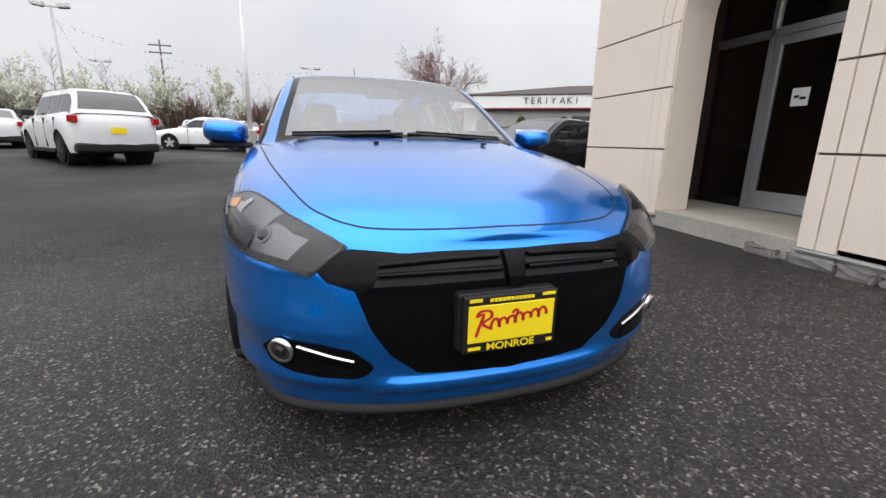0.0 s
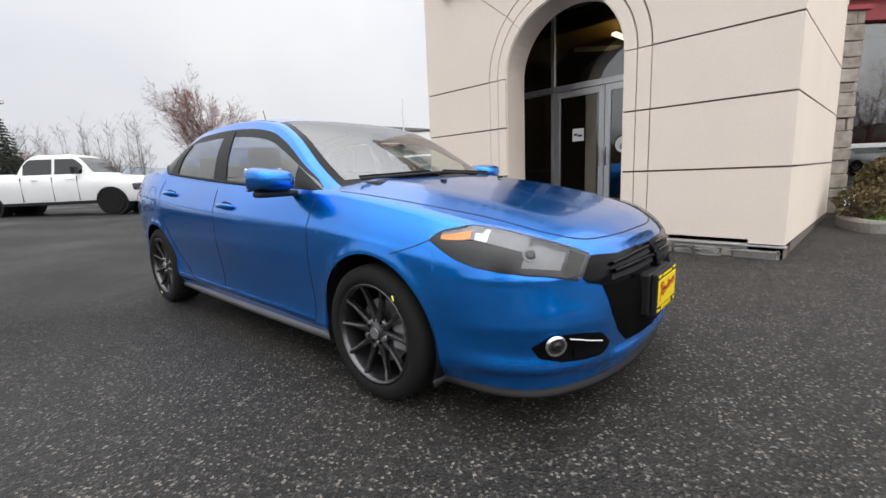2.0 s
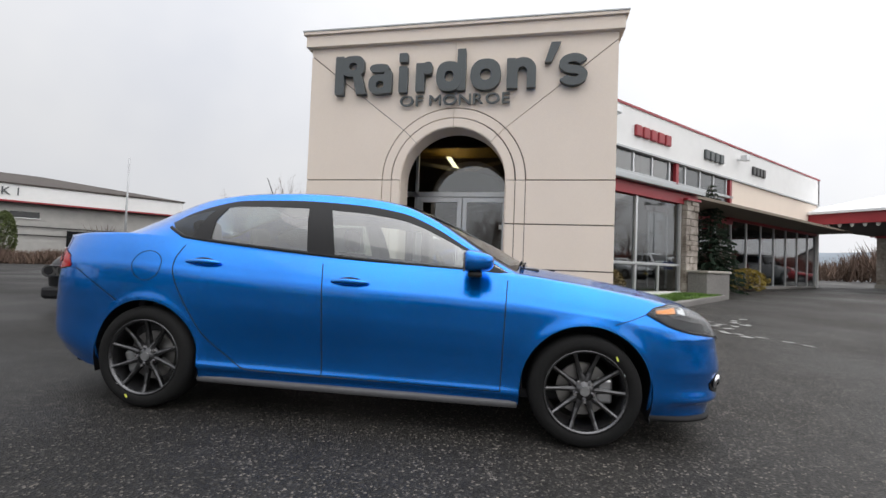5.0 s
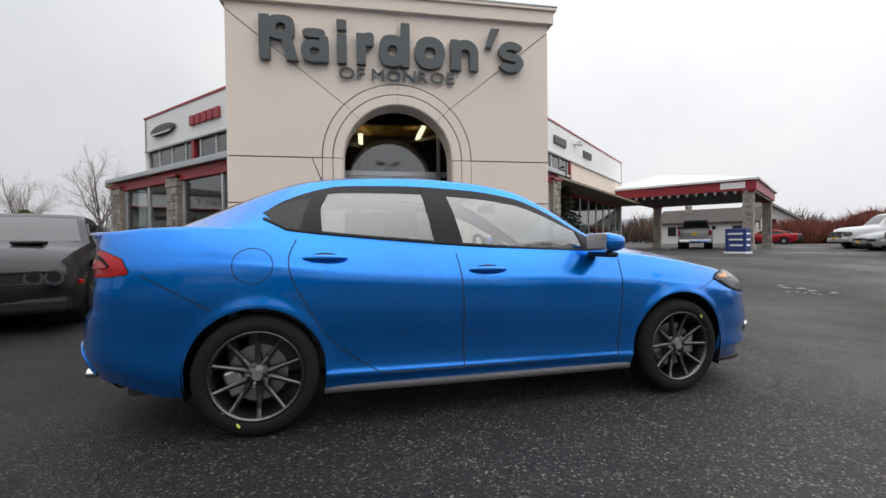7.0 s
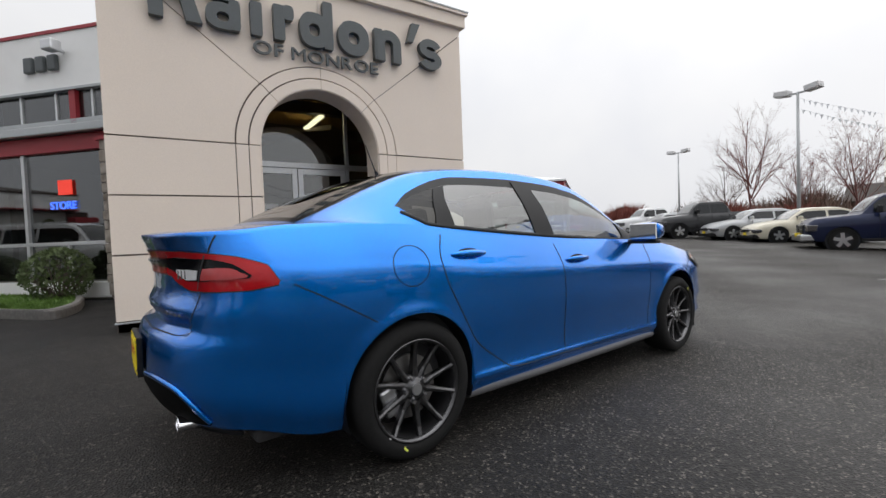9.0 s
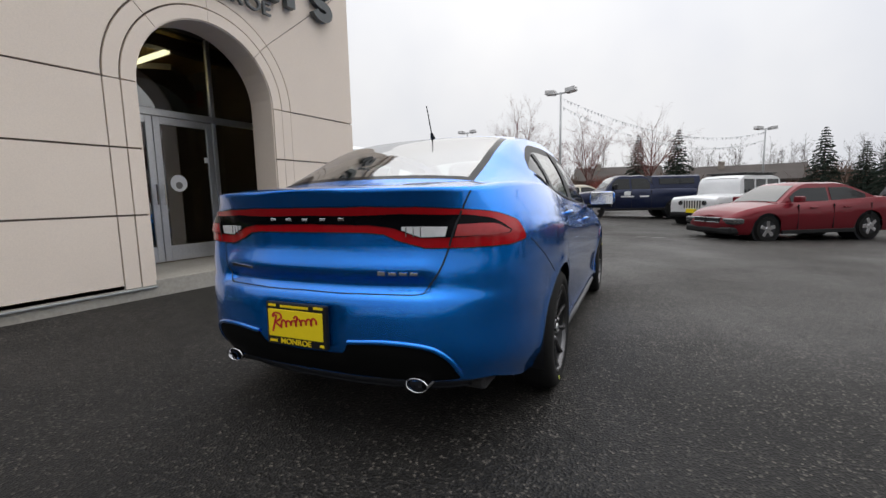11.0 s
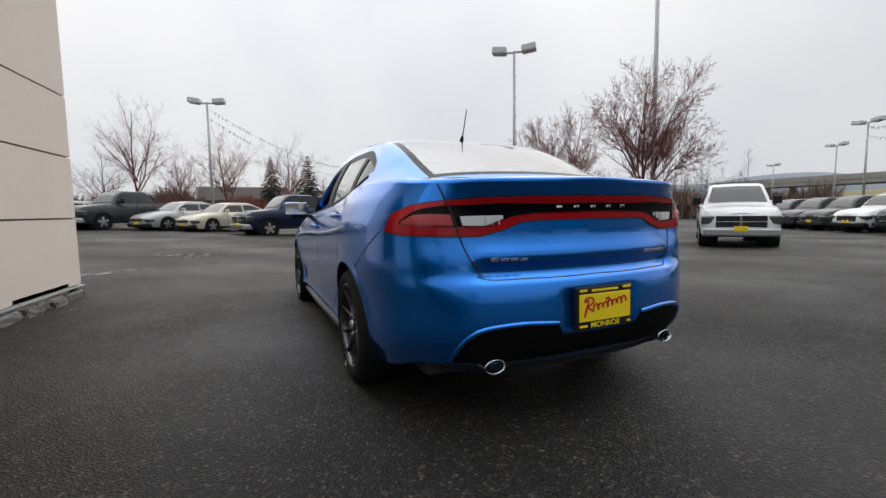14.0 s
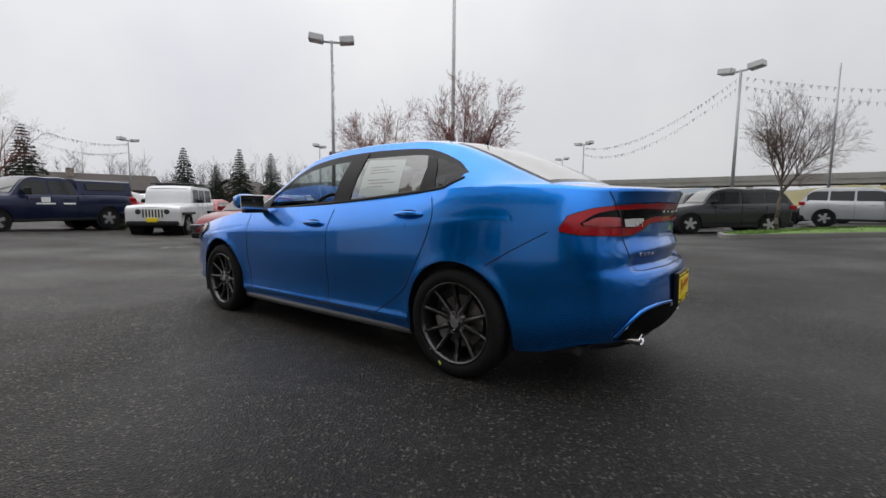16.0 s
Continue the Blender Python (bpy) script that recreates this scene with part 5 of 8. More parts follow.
# rear valance, tail pipes
VAL = ((-0.65, 2.15, 0.315), (-0.615, 2.2, 0.40), (-0.55, 2.25, 0.447), (-0.4, 2.293, 0.463), (-0.235, 2.32, 0.455), (-0.2, 2.31, 0.405), (0, 2.315, 0.40), (0.2, 2.31, 0.405), (0.235, 2.32, 0.455), (0.4, 2.293, 0.463), (0.55, 2.25, 0.447), (0.615, 2.2, 0.40), (0.65, 2.15, 0.315))
patch("rear_valance", VAL, [(x, 2.3 - 0.35 * x * x, 0.303) for x in np.linspace(-0.645, 0.645, 13)], DEEP_BLACK, car, off=0.004, n=60, m=6)
for seg in (VAL[:5], VAL[8:]):
    ribbon("bumper_edge", [(x, y, z + 0.006) for x, y, z in seg], 0.02, BLUE, car, off=0.002, n=24, high=0.009)
lip("valance_skirt", lambda y: y > 2.13, -0.075, 0.235, 0.300, SEAM)
# added black box: darkens the space below the valance, where no part sits
part("underside_dark_box", bm_box((-0.5, 1.7, 0.25), (0.5, 2.2, 0.30), 0.02), SEAM, car)
for sx in (-1, 1):
    bm, vs0 = bmesh.new(), []
    prof = ((2.05, 0.85), (2.262, 1.0), (2.269, 0.96), (2.262, 0.88), (2.16, 0.8))
    rings = [[bm.verts.new((sx * 0.495 + 0.050 * k * math.cos(a), y - 0.02, 0.292 + 0.030 * k * math.sin(a))) for a in np.linspace(0, math.tau, 29)[:-1]] for y, k in prof]
    for r0, r1 in zip(rings, rings[1:]):
        for i in range(28):
            bm.faces.new((r0[i], r0[(i + 1) % 28], r1[(i + 1) % 28], r1[i]))
    bmesh.ops.recalc_face_normals(bm, faces=bm.faces[:])
    tip = part("tail_pipe", bm, CHROME, car, smooth=True)
    part("pipe_bore", bm_prism([(sx * 0.495 + 0.042 * math.cos(a), 0.292 + 0.025 * math.sin(a)) for a in np.linspace(0, math.tau, 21)[:-1]], 2.145, 2.155, "y"), SEAM, tip)


# plates: black frame, yellow panel, red scrawl, the town's name
def dealer_plate(m, tag):
    pl = part("plate_frame", bm_box((-0.157, -0.012, -0.091), (0.157, 0.012, 0.091), 0.006, None, m), SATIN_BLACK, car, "black plate frame with yellow panel")
    part("plate_panel", bm_box((-0.143, -0.016, -0.055), (0.143, -0.011, 0.062), 0.002, None, m), YELLOW, pl)
    strokes = []
    st = [(-0.118, -0.034), (-0.106, 0.004), (-0.096, 0.036), (-0.118, 0.03), (-0.104, 0.046), (-0.076, 0.044), (-0.07, 0.026), (-0.098, 0.008), (-0.082, -0.006), (-0.066, -0.014)]
    strokes.append(spline(st, 40))
    ph = np.linspace(0, 7.2 * math.tau, 150)
    run = np.stack([-0.07 + 0.19 * ph / ph[-1] - 0.006 * np.sin(ph), 0.002 + 0.026 * ph / ph[-1] - 0.012 * np.cos(ph) * (1 + 0.25 * np.sin(ph * 0.37))], 1)
    strokes.append(run)
    strokes.append(spline([(0.008, 0.012), (0.016, 0.034), (0.008, 0.04), (-0.002, 0.03)], 12))
    bm = bmesh.new()
    for run in strokes:
        rows = []
        for k, (a, b) in enumerate(run):
            t = run[min(k + 1, len(run) - 1)] - run[max(k - 1, 0)]
            t = t / (np.linalg.norm(t) + 1e-9)
            w = 0.0034 + 0.0016 * abs(t[1])
            rows.append([bm.verts.new(m @ Vector((a - t[1] * w * q, -0.0175, b + t[0] * w * q))) for q in (-1, 1)])
        for r0, r1 in zip(rows, rows[1:]):
            bm.faces.new((r0[0], r1[0], r1[1], r0[1]))
    part("red_scrawl", bm, RED_INK, pl)
    text_mesh("lettering", "MONROE", 0.033, m @ pose(0, -0.0135, -0.073, 90, 0, 0), YELLOW, pl, 0.0012, xs=1.15, bold=0.0004)
    for x0, x1, z in tuple((-0.075 + 0.0135 * k, -0.064 + 0.0135 * k, 0.076) for k in range(11)) + ((-0.14, -0.10, 0.078), (0.1, 0.145, 0.080), (-0.14, -0.10, -0.074), (0.125, 0.145, -0.074)):
        part("print_bar", bm_box((x0, -0.0145, z - 0.005), (x1, -0.011, z + 0.005), 0, None, m), YELLOW, pl)


part("plate_bracket", bm_box((-0.20, -2.355, 0.40), (0.13, -2.29, 0.585), 0.01), SATIN_BLACK, car)
dealer_plate(Matrix.Translation((-0.035, -2.368, 0.495)), "front")
dealer_plate(pose(0.006, 2.338, 0.512, 0, 0, 180), "rear")

# mirrors, handles, wipers, aerial
for sx in (-1, 1):
    bm = bmesh.new()
    bmesh.ops.create_uvsphere(bm, u_segments=28, v_segments=16, radius=1)
    for v in bm.verts:
        x, y, z = v.co
        x, y, z = [math.copysign(abs(c) ** 0.55, c) for c in (x, y, z)]
        y = y * (0.13 if y < 0 else 0.04)
        x, z = x * 0.115 * (1 - 0.12 * (y < 0) * abs(y) / 0.13), z * 0.064 * (1 - 0.25 * (y < 0) * abs(y) / 0.13)
        v.co = (sx * (0.965 + x), -0.685 + y, 1.022 + z + 0.006 * x / 0.1)
    if sx < 0:
        bmesh.ops.reverse_faces(bm, faces=bm.faces[:])
    mir = part("door_mirror", bm, BLUE, car, smooth=True)
    bm = bm_box((-0.1, -0.006, -0.058), (0.1, 0.006, 0.058), 0.005, None, Matrix.Translation((sx * 0.965, -0.649, 1.024)))
    part("mirror_glass", bm, CHROME, mir)
    part("mirror_arm", bm_box((-0.13, -0.05, -0.02), (0.09, 0.03, 0.012), 0.012, None, Matrix.Translation((sx * 0.92, -0.70, 0.955))), SATIN_BLACK, mir)
    for yc, z in ((0.045, 0.872), (0.99, 0.944)):
        p, nn = snap((sx * 0.9, yc, z), BODY_TREE, 0.002)
        # thin dark ellipse on the door: painted shade behind the handle
        bm = bmesh.new()
        bmesh.ops.create_uvsphere(bm, u_segments=20, v_segments=10, radius=1)
        for v in bm.verts:
            v.co = p + Vector((v.co.x * 0.004, v.co.y * 0.075, v.co.z * 0.026))
        part("handle_shading", bm, SEAM, car, smooth=True)
        bm = bmesh.new()
        bmesh.ops.create_uvsphere(bm, u_segments=24, v_segments=12, radius=1)
        for v in bm.verts:
            v.co = p + Vector((sx * 0.028 + v.co.x * 0.014 - sx * 0.02 * v.co.y ** 2, v.co.y * 0.122, math.copysign(abs(v.co.z) ** 0.8, v.co.z) * 0.017 - 0.004 * v.co.y ** 2))
        part("door_handle", bm, BLUE, car, smooth=True)
for x0, y0, x1, y1 in ((-0.62, -1.01, -0.05, -1.075), (0.55, -1.03, -0.02, -1.06)):
    a, b = Vector((x0, y0, ip(CROWN, y0) + 0.0)), Vector((x1, y1, 1.035))
    a.z = 1.015
    w = part("wiper", bm_cyl(a, b, 0.008, 0.008, 8), SATIN_BLACK, car)
    part("wiper_blade", bm_cyl(a + Vector((0, 0.012, 0.012)), a + (b - a) * 0.9 + Vector((0, 0.03, 0.014)), 0.006, 0.006, 6), RUBBER, w)
for sx in (-0.23, 0.35):
    part("washer_jet", bm_box((sx - 0.012, -1.27, 0.985), (sx + 0.012, -1.24, ip(HOOD, -1.25) + 0.008), 0.004), SATIN_BLACK, car)
part("cowl_panel", bm_box((-0.6, -1.12, 0.93), (0.6, -0.98, 1.0), 0.02), SATIN_BLACK, car)
zr = ip(CROWN, 1.0)
part("aerial_base", bm_cyl((0, 0.985, zr - 0.01), (0, 1.01, zr + 0.035), 0.02, 0.008, 12), SATIN_BLACK, car)
part("aerial", bm_cyl((0, 1.005, zr + 0.02), (0, 1.08, zr + 0.2), 0.0045, 0.003, 8), SATIN_BLACK, car)
both(ribbon, "roof_channel", [(-0.585, y, 1.41) for y in np.linspace(-0.15, 1.05, 8)], 0.008, SEAM, car, tree=HOUSE_TREE, n=40, off=0.001)

# window papers
stick = patch("window_paper", [(0.7, y, 1.325 - 0.05 * (y - 0.45)) for y in (0.44, 0.6, 0.8)], [(0.79, y, 1.055) for y in (0.44, 0.62, 0.82)], PAPER, car, tree=HOUSE_TREE, off=-0.004, n=8, m=6, skirt=0.001)
for z, y0, y1 in ((1.26, 0.5, 0.72), (1.235, 0.5, 0.68), (1.21, 0.5, 0.74), (1.15, 0.5, 0.7), (1.125, 0.52, 0.76), (1.10, 0.5, 0.66)):
    patch("print_bar", [(0.73, y0, z + 0.006), (0.73, y1, z + 0.006)], [(0.73, y0, z - 0.004), (0.73, y1, z - 0.004)], INK, stick, tree=HOUSE_TREE, off=-0.002, n=3, m=1, skirt=0.0005)

# cabin and underside
lv, lf = [], []
ys = [y for y in HOUSE_Y if -0.2 < y < 1.15][::6]
for y in ys:
    for j in range(-NA, NA + 1, 2):
        p = house_point(y, abs(j))
        lv.append((math.copysign(p[0], j) * 0.97, p[1], p[2] - 0.018))
for i in range(len(ys) - 1):
    for j in range(NA):
        lf.append((i * (NA + 1) + j, i * (NA + 1) + j + 1, (i + 1) * (NA + 1) + j + 1, (i + 1) * (NA + 1) + j))
link_mesh("headliner", lv, lf, LINER, car, True)
part("floor_pan", bm_box((-0.70, -2.0, 0.2), (0.70, 2.0, 0.26), 0.02), TRIM, car)
part("firewall", bm_box((-0.78, -1.02, 0.26), (0.78, -0.96, 0.93), 0.01), TRIM, car)
part("rear_bulkhead", bm_box((-0.78, 1.45, 0.26), (0.78, 1.5, 0.98), 0.01), TRIM, car)
part("parcel_shelf", bm_box((-0.66, 1.2, 1.0), (0.66, 1.72, 1.02), 0.004), TRIM, car)
bm = bm_box((-0.74, -0.98, 0.80), (0.74, -0.58, 0.965), 0.05)
part("dashboard", bm, TRIM, car)
bm = bmesh.new()
for k in range(28):
    a0, a1 = k * math.tau / 28, (k + 1) * math.tau / 28
    bm_cyl((0.19 * math.cos(a0), 0, 0.19 * math.sin(a0)), (0.19 * math.cos(a1), 0, 0.19 * math.sin(a1)), 0.016, 0.016, 8, bm)
bm_cyl((-0.18, 0, 0), (0.18, 0, 0), 0.02, 0.02, 8, bm)
bmesh.ops.transform(bm, matrix=pose(0.37, -0.42, 0.92, -25, 0, 0), verts=bm.verts[:])
part("steering_wheel", bm, TRIM, car, smooth=True)


def seat(x, y, w, top):
    s = part("seat", bm_box((x - w / 2, y - 0.5, 0.3), (x + w / 2, y + 0.02, 0.52), 0.05), SEAT, car)
    part("backrest", bm_box((-w / 2, -0.07, 0), (w / 2, 0.07, top - 0.47), 0.05, None, pose(x, y, 0.47, -14, 0, 0)), SEAT, s)
    for hx in ([x] if w < 0.8 else [x - 0.38, x + 0.38]):
        part("headrest", bm_box((-0.13, -0.05, 0), (0.13, 0.05, 0.2), 0.05, None, pose(hx, y + 0.14, top + 0.0, -8, 0, 0)), SEAT, s)
        part("headrest_post", bm_cyl((hx, y + 0.12, top - 0.1), (hx, y + 0.14, top + 0.05), 0.012, 0.012, 6), STEEL, s)


seat(-0.37, 0.28, 0.52, 1.06)
seat(0.37, 0.28, 0.52, 1.06)
seat(0, 1.16, 1.32, 1.03)
part("rear_view_mirror", bm_box((-0.12, -0.015, -0.035), (0.12, 0.015, 0.035), 0.012, None, pose(0, -0.28, 1.3, 0, 0, 8)), TRIM, car)
for sx in (-1, 1):
    part("door_card", bm_box((min(sx * 0.74, sx * 0.79), -0.9, 0.3), (max(sx * 0.74, sx * 0.79), 1.4, 0.94), 0.02), TRIM, car)


# wheels
def make_wheel(parent, m):
    n = 56
    prof = ((0.10, 0.236), (0.112, 0.244), (0.113, 0.27), (0.108, 0.295), (0.09, 0.313), (0.05, 0.319), (0, 0.32), (-0.05, 0.319), (-0.09, 0.313), (-0.108, 0.29), (-0.1, 0.236))

    def lathe(pr, seg=n):
        bm = bmesh.new()
        rings = [[bm.verts.new((x, r * math.cos(a), r * math.sin(a))) for a in np.linspace(0, math.tau, seg + 1)[:-1]] for x, r in pr]
        for r0, r1 in zip(rings, rings[1:]):
            for i in range(seg):
                bm.faces.new((r0[i], r1[i], r1[(i + 1) % seg], r0[(i + 1) % seg]))
        bmesh.ops.recalc_face_normals(bm, faces=bm.faces[:])
        return bm
    wheel = part("wheel", lathe(((0.098, 0.238), (0.106, 0.236), (0.106, 0.228), (0.094, 0.222), (0.06, 0.214), (-0.09, 0.205), (-0.1, 0.235))), RIM_DARK, parent, "dark grey alloy wheel on a black tyre", True)
    wheel.matrix_local = m
    part("tyre", lathe(prof), RUBBER, wheel, smooth=True)
    part("rim_lip", lathe(((0.099, 0.2385), (0.108, 0.2365), (0.1075, 0.228), (0.096, 0.220), (0.085, 0.217))), HYPER, wheel, smooth=True)
    for q in range(5):
        for d in (-0.24, 0.24):
            a = q * math.tau / 5 + math.pi / 2
            c0 = Vector((0.075, 0.055 * math.cos(a + d * 0.9), 0.055 * math.sin(a + d * 0.9)))
            c1 = Vector((0.098, 0.228 * math.cos(a + d * 1.25), 0.228 * math.sin(a + d * 1.25)))
            t = (c1 - c0).normalized()
            s = Vector((1, 0, 0)).cross(t).normalized()
            bm = bmesh.new()
            rows = []
            for u, w, h in ((0, 0.024, 0.03), (0.3, 0.017, 0.024), (0.7, 0.013, 0.02), (1, 0.016, 0.02)):
                c = c0 + (c1 - c0) * u - Vector((0.010 * math.sin(math.pi * u), 0, 0))
                rows.append([bm.verts.new(c + s * w * k + Vector((x, 0, 0))) for k, x in ((-1, -h), (-0.75, 0), (-0.12, 0.004), (0.12, 0.004), (0.75, 0), (1, -h))])
            for r0, r1 in zip(rows, rows[1:]):
                for i in range(5):
                    bm.faces.new((r0[i], r0[i + 1], r1[i + 1], r1[i]))
            bmesh.ops.recalc_face_normals(bm, faces=bm.faces[:])
            part("spoke", bm, HYPER, wheel)
    part("hub", lathe(((0.045, 0.075), (0.066, 0.068), (0.078, 0.05), (0.082, 0.035), (0.086, 0.03), (0.087, 0.001)), 30), HYPER, wheel, smooth=True)
    part("hub_cap", bm_cyl((0.085, 0, 0), (0.091, 0, 0), 0.028, 0.026, 24), ALLOY, wheel)
    for q in range(5):
        a = q * math.tau / 5 + math.pi / 2 + math.pi / 5
        c = Vector((0.068, 0.057 * math.cos(a), 0.057 * math.sin(a)))
        part("wheel_nut", bm_cyl(c, c + Vector((0.022, 0, 0)), 0.011, 0.010, 6), CHROME, wheel)
    part("brake_disc", bm_cyl((0.0, 0, 0), (0.02, 0, 0), 0.15, 0.15, 40), STEEL, wheel)
    part("brake_caliper", bm_box((-0.03, 0.075, -0.07), (0.05, 0.165, 0.07), 0.015), ALLOY, wheel)
    part("tyre_tag", bm_box((0.112, 0.218, 0.12), (0.116, 0.228, 0.145), 0.001, None, Matrix.Rotation(radians(20), 4, "X")), TAG, wheel)
    part("rim_weight", bm_box((0.101, 0.2, 0.105), (0.106, 0.216, 0.118), 0.001), PAPER, wheel)
    return wheel


for sx in (-1, 1):
    for yc, turn in ((FW, 0), (RW, 200)):
        m = Matrix.Translation((sx * 0.80, yc, 0.318)) @ (Matrix.Rotation(math.pi, 4, "Z") if sx < 0 else Matrix.Identity(4)) @ Matrix.Rotation(radians(turn), 4, "X")
        make_wheel(car, m)
        bm = bmesh.new()                              # wheel-arch liner
        r = ARCH_R[yc] + 0.006
        rows = [[bm.verts.new((sx * x, yc + r * math.cos(a), 0.325 + r * math.sin(a))) for a in np.linspace(-0.35, math.pi + 0.35, 30)] for x in (0.885, 0.55)]
        for i in range(29):
            bm.faces.new((rows[0][i], rows[0][i + 1], rows[1][i + 1], rows[1][i]))
        bm.faces.new([rows[1][i] for i in range(30)])
        part("arch_liner", bm, SATIN_BLACK, car, smooth=False)

# ---- other vehicles ----
FAR_GLASS = material("dark_reflecting_glass", (0.012, 0.014, 0.015), 0.05, spec=0.5)
PALE_SCREEN = material("sky_lit_windscreen", (0.03, 0.034, 0.034), 0.05, 0.0, coat=0.5, spec=0.6)
PAINTS = {}


def paint(kind):
    cols = {"white": (0.72, 0.73, 0.74), "black": (0.012, 0.012, 0.014), "silver": (0.42, 0.43, 0.44), "grey": (0.045, 0.046, 0.048), "navy": (0.012, 0.018, 0.05), "red": (0.32, 0.012, 0.02),
            "maroon": (0.17, 0.012, 0.02), "blue": (0.02, 0.16, 0.45), "cream": (0.62, 0.58, 0.47), "orange": (0.45, 0.06, 0.02), "olive": (0.05, 0.055, 0.05)}
    if kind not in PAINTS:
        PAINTS[kind] = car_paint(kind + "_car_paint", cols[kind], 0.15, 0.1 if kind in ("white", "cream", "black") else 0.35, 0.35, coat=0.55)
    return PAINTS[kind]


# length, width, bonnet height, belt, roof, wheelbase, front overhang, tyre radius, clearance, cowl, roof start, roof end, tail of glass, tail height (along the car from its nose)
SHAPES = {
    "sedan": (4.9, 1.85, 0.92, 0.98, 1.46, 2.85, 0.95, 0.33, 0.2, 1.25, 2.0, 3.35, 4.25, 1.06),
    "coupe": (5.0, 1.92, 0.98, 1.02, 1.45, 2.95, 0.98, 0.36, 0.2, 1.6, 2.35, 3.3, 4.3, 1.08),
    "suv": (4.75, 1.92, 1.08, 1.14, 1.74, 2.88, 0.92, 0.37, 0.26, 1.35, 1.95, 4.25, 4.68, 1.2),
    "pickup": (5.8, 2.02, 1.2, 1.3, 1.93, 3.6, 1.0, 0.40, 0.36, 1.45, 2.05, 3.35, 3.72, 1.28),
    "offroad": (4.3, 1.85, 1.13, 1.2, 1.86, 2.8, 0.72, 0.41, 0.36, 1.5, 1.68, 4.12, 4.2, 1.22),
}
VEHICLES = "parked vehicles"


def vehicle(kind, x, y, heading, colour, label, category, rim=None, plate=True, cap=False, rack=False, light_bar=False):
    """A parked vehicle whose nose points to heading (degrees, 0 = +x), standing at x, y."""
    L, W, HB, BELT, ROOF, WB, FO, TR, CL, COWL, R0, R1, TG, TAILZ = SHAPES[kind]
    e = tagged(new({"suv": "suv_car", "pickup": "pickup_truck", "offroad": "off_road_car", "coupe": "coupe_car"}.get(kind, "saloon_car")), label, category, VEHICLES)
    z = sum(ground_z(x + dx, y + dy) for dx, dy in ((1, 1), (1, -1), (-1, 1), (-1, -1))) / 4
    e.matrix_world = pose(x, y, z, 0, 0, heading) @ Matrix.Translation((-L / 2, 0, 0)) @ pose(0, 0, 0, 0, 0, 0)
    pt = paint(colour)
    dark = SATIN_BLACK
    F = lambda s: L - s                                  # local x runs from the tail; s runs from the nose
    fa, ra = FO, FO + WB
    boxy = kind in ("offroad",)
    # lower body: columns round the plan, arches cut by the columns' feet
    hw = W / 2
    rr = 0.12 if boxy else 0.38
    plan = [(0.0, 0.0), (0.0, hw - rr * 1.25), (rr * 0.28, hw - rr * 0.35), (rr * 1.1, hw - 0.03), (rr * 2.4, hw)]
    plan += [(s, hw) for s in np.arange(rr * 2.4 + 0.2, L - rr * 2.2, 0.25)]
    plan += [(L - rr * 1.8, hw), (L - rr * 0.8, hw - 0.04), (L - rr * 0.2, hw - rr * 0.4), (L, hw - rr * 1.3), (L, 0.0)]
    col = polyline(spline(plan, 160), 150)
    ar = TR + 0.07

    def top(s):
        if kind == "pickup":
            return ip(((0, HB - 0.2), (0.25, HB - 0.06), (0.8, HB), (COWL, HB + 0.05), (R0 + 0.3, BELT), (TG, BELT), (TG + 0.05, BELT + 0.02), (L, BELT + 0.02)), s)
        if boxy:
            return ip(((0, HB - 0.12), (0.15, HB - 0.04), (COWL, HB + 0.03), (R0, BELT), (L, BELT)), s)
        return ip(((0, HB - 0.28), (0.2, HB - 0.16), (0.6, HB - 0.06), (COWL, HB + 0.03), (R0 + 0.3, BELT), (R1, BELT + 0.05), (TG, TAILZ), (L, TAILZ - 0.04)), s)

    def foot(s):
        b = CL + 0.06 * max(0, abs(s - L / 2) - L * 0.4)
        for c in (fa, ra):
            if abs(s - c) < ar:
                b = max(b, TR + math.sqrt(ar * ar - (s - c) ** 2))
        return b
    NVv = 8
    vs, fs = [], []
    tuck = ((0, 0.07), (0.15, 0.03), (0.35, 0.012), (0.6, 0), (0.8, 0.015), (0.92, 0.05), (1, 0.1)) if not boxy else ((0, 0.03), (0.2, 0.0), (0.9, 0.0), (1, 0.03))
    half = []
    for s, w in col:
        zb, zt = foot(s), top(s)
        c = []
        for k in range(NVv + 1):
            zz = zb + (zt - zb) * k / NVv
            u = (zz - CL) / (zt - CL)
            t = ip(tuck, u)
            ex = min(1, max(0, (0.5 - s) / 0.5)) if s < 0.5 else -min(1, max(0, (s - L + 0.5) / 0.5)) if s > L - 0.5 else 0
            c.append((F(s + ex * t * 0.9), max(0, w - t), zz))
        half.append(c)
    for sg in (1, -1):
        base = len(vs)
        for c in half:
            vs += [(a, sg * b, d) for a, b, d in c]
        for i in range(len(half) - 1):
            for k in range(NVv):
                q = [base + i * (NVv + 1) + k, base + (i + 1) * (NVv + 1) + k, base + (i + 1) * (NVv + 1) + k + 1, base + i * (NVv + 1) + k + 1]
                fs.append(q[::-1] if sg > 0 else q)
    lids = []
    for c in half:
        a, b, d = c[-1]
        s = F(a)
        rise = 0.05 if s < COWL + 0.2 or s > TG else 0.0
        if kind == "pickup" and s > TG + 0.1:
            rise = 0.0
        lids.append([(a, b * t, d + rise * (1 - t * t)) for t in (-1, -0.6, -0.2, 0.2, 0.6, 1)])
    base = len(vs)
    for r in lids:
        vs += r
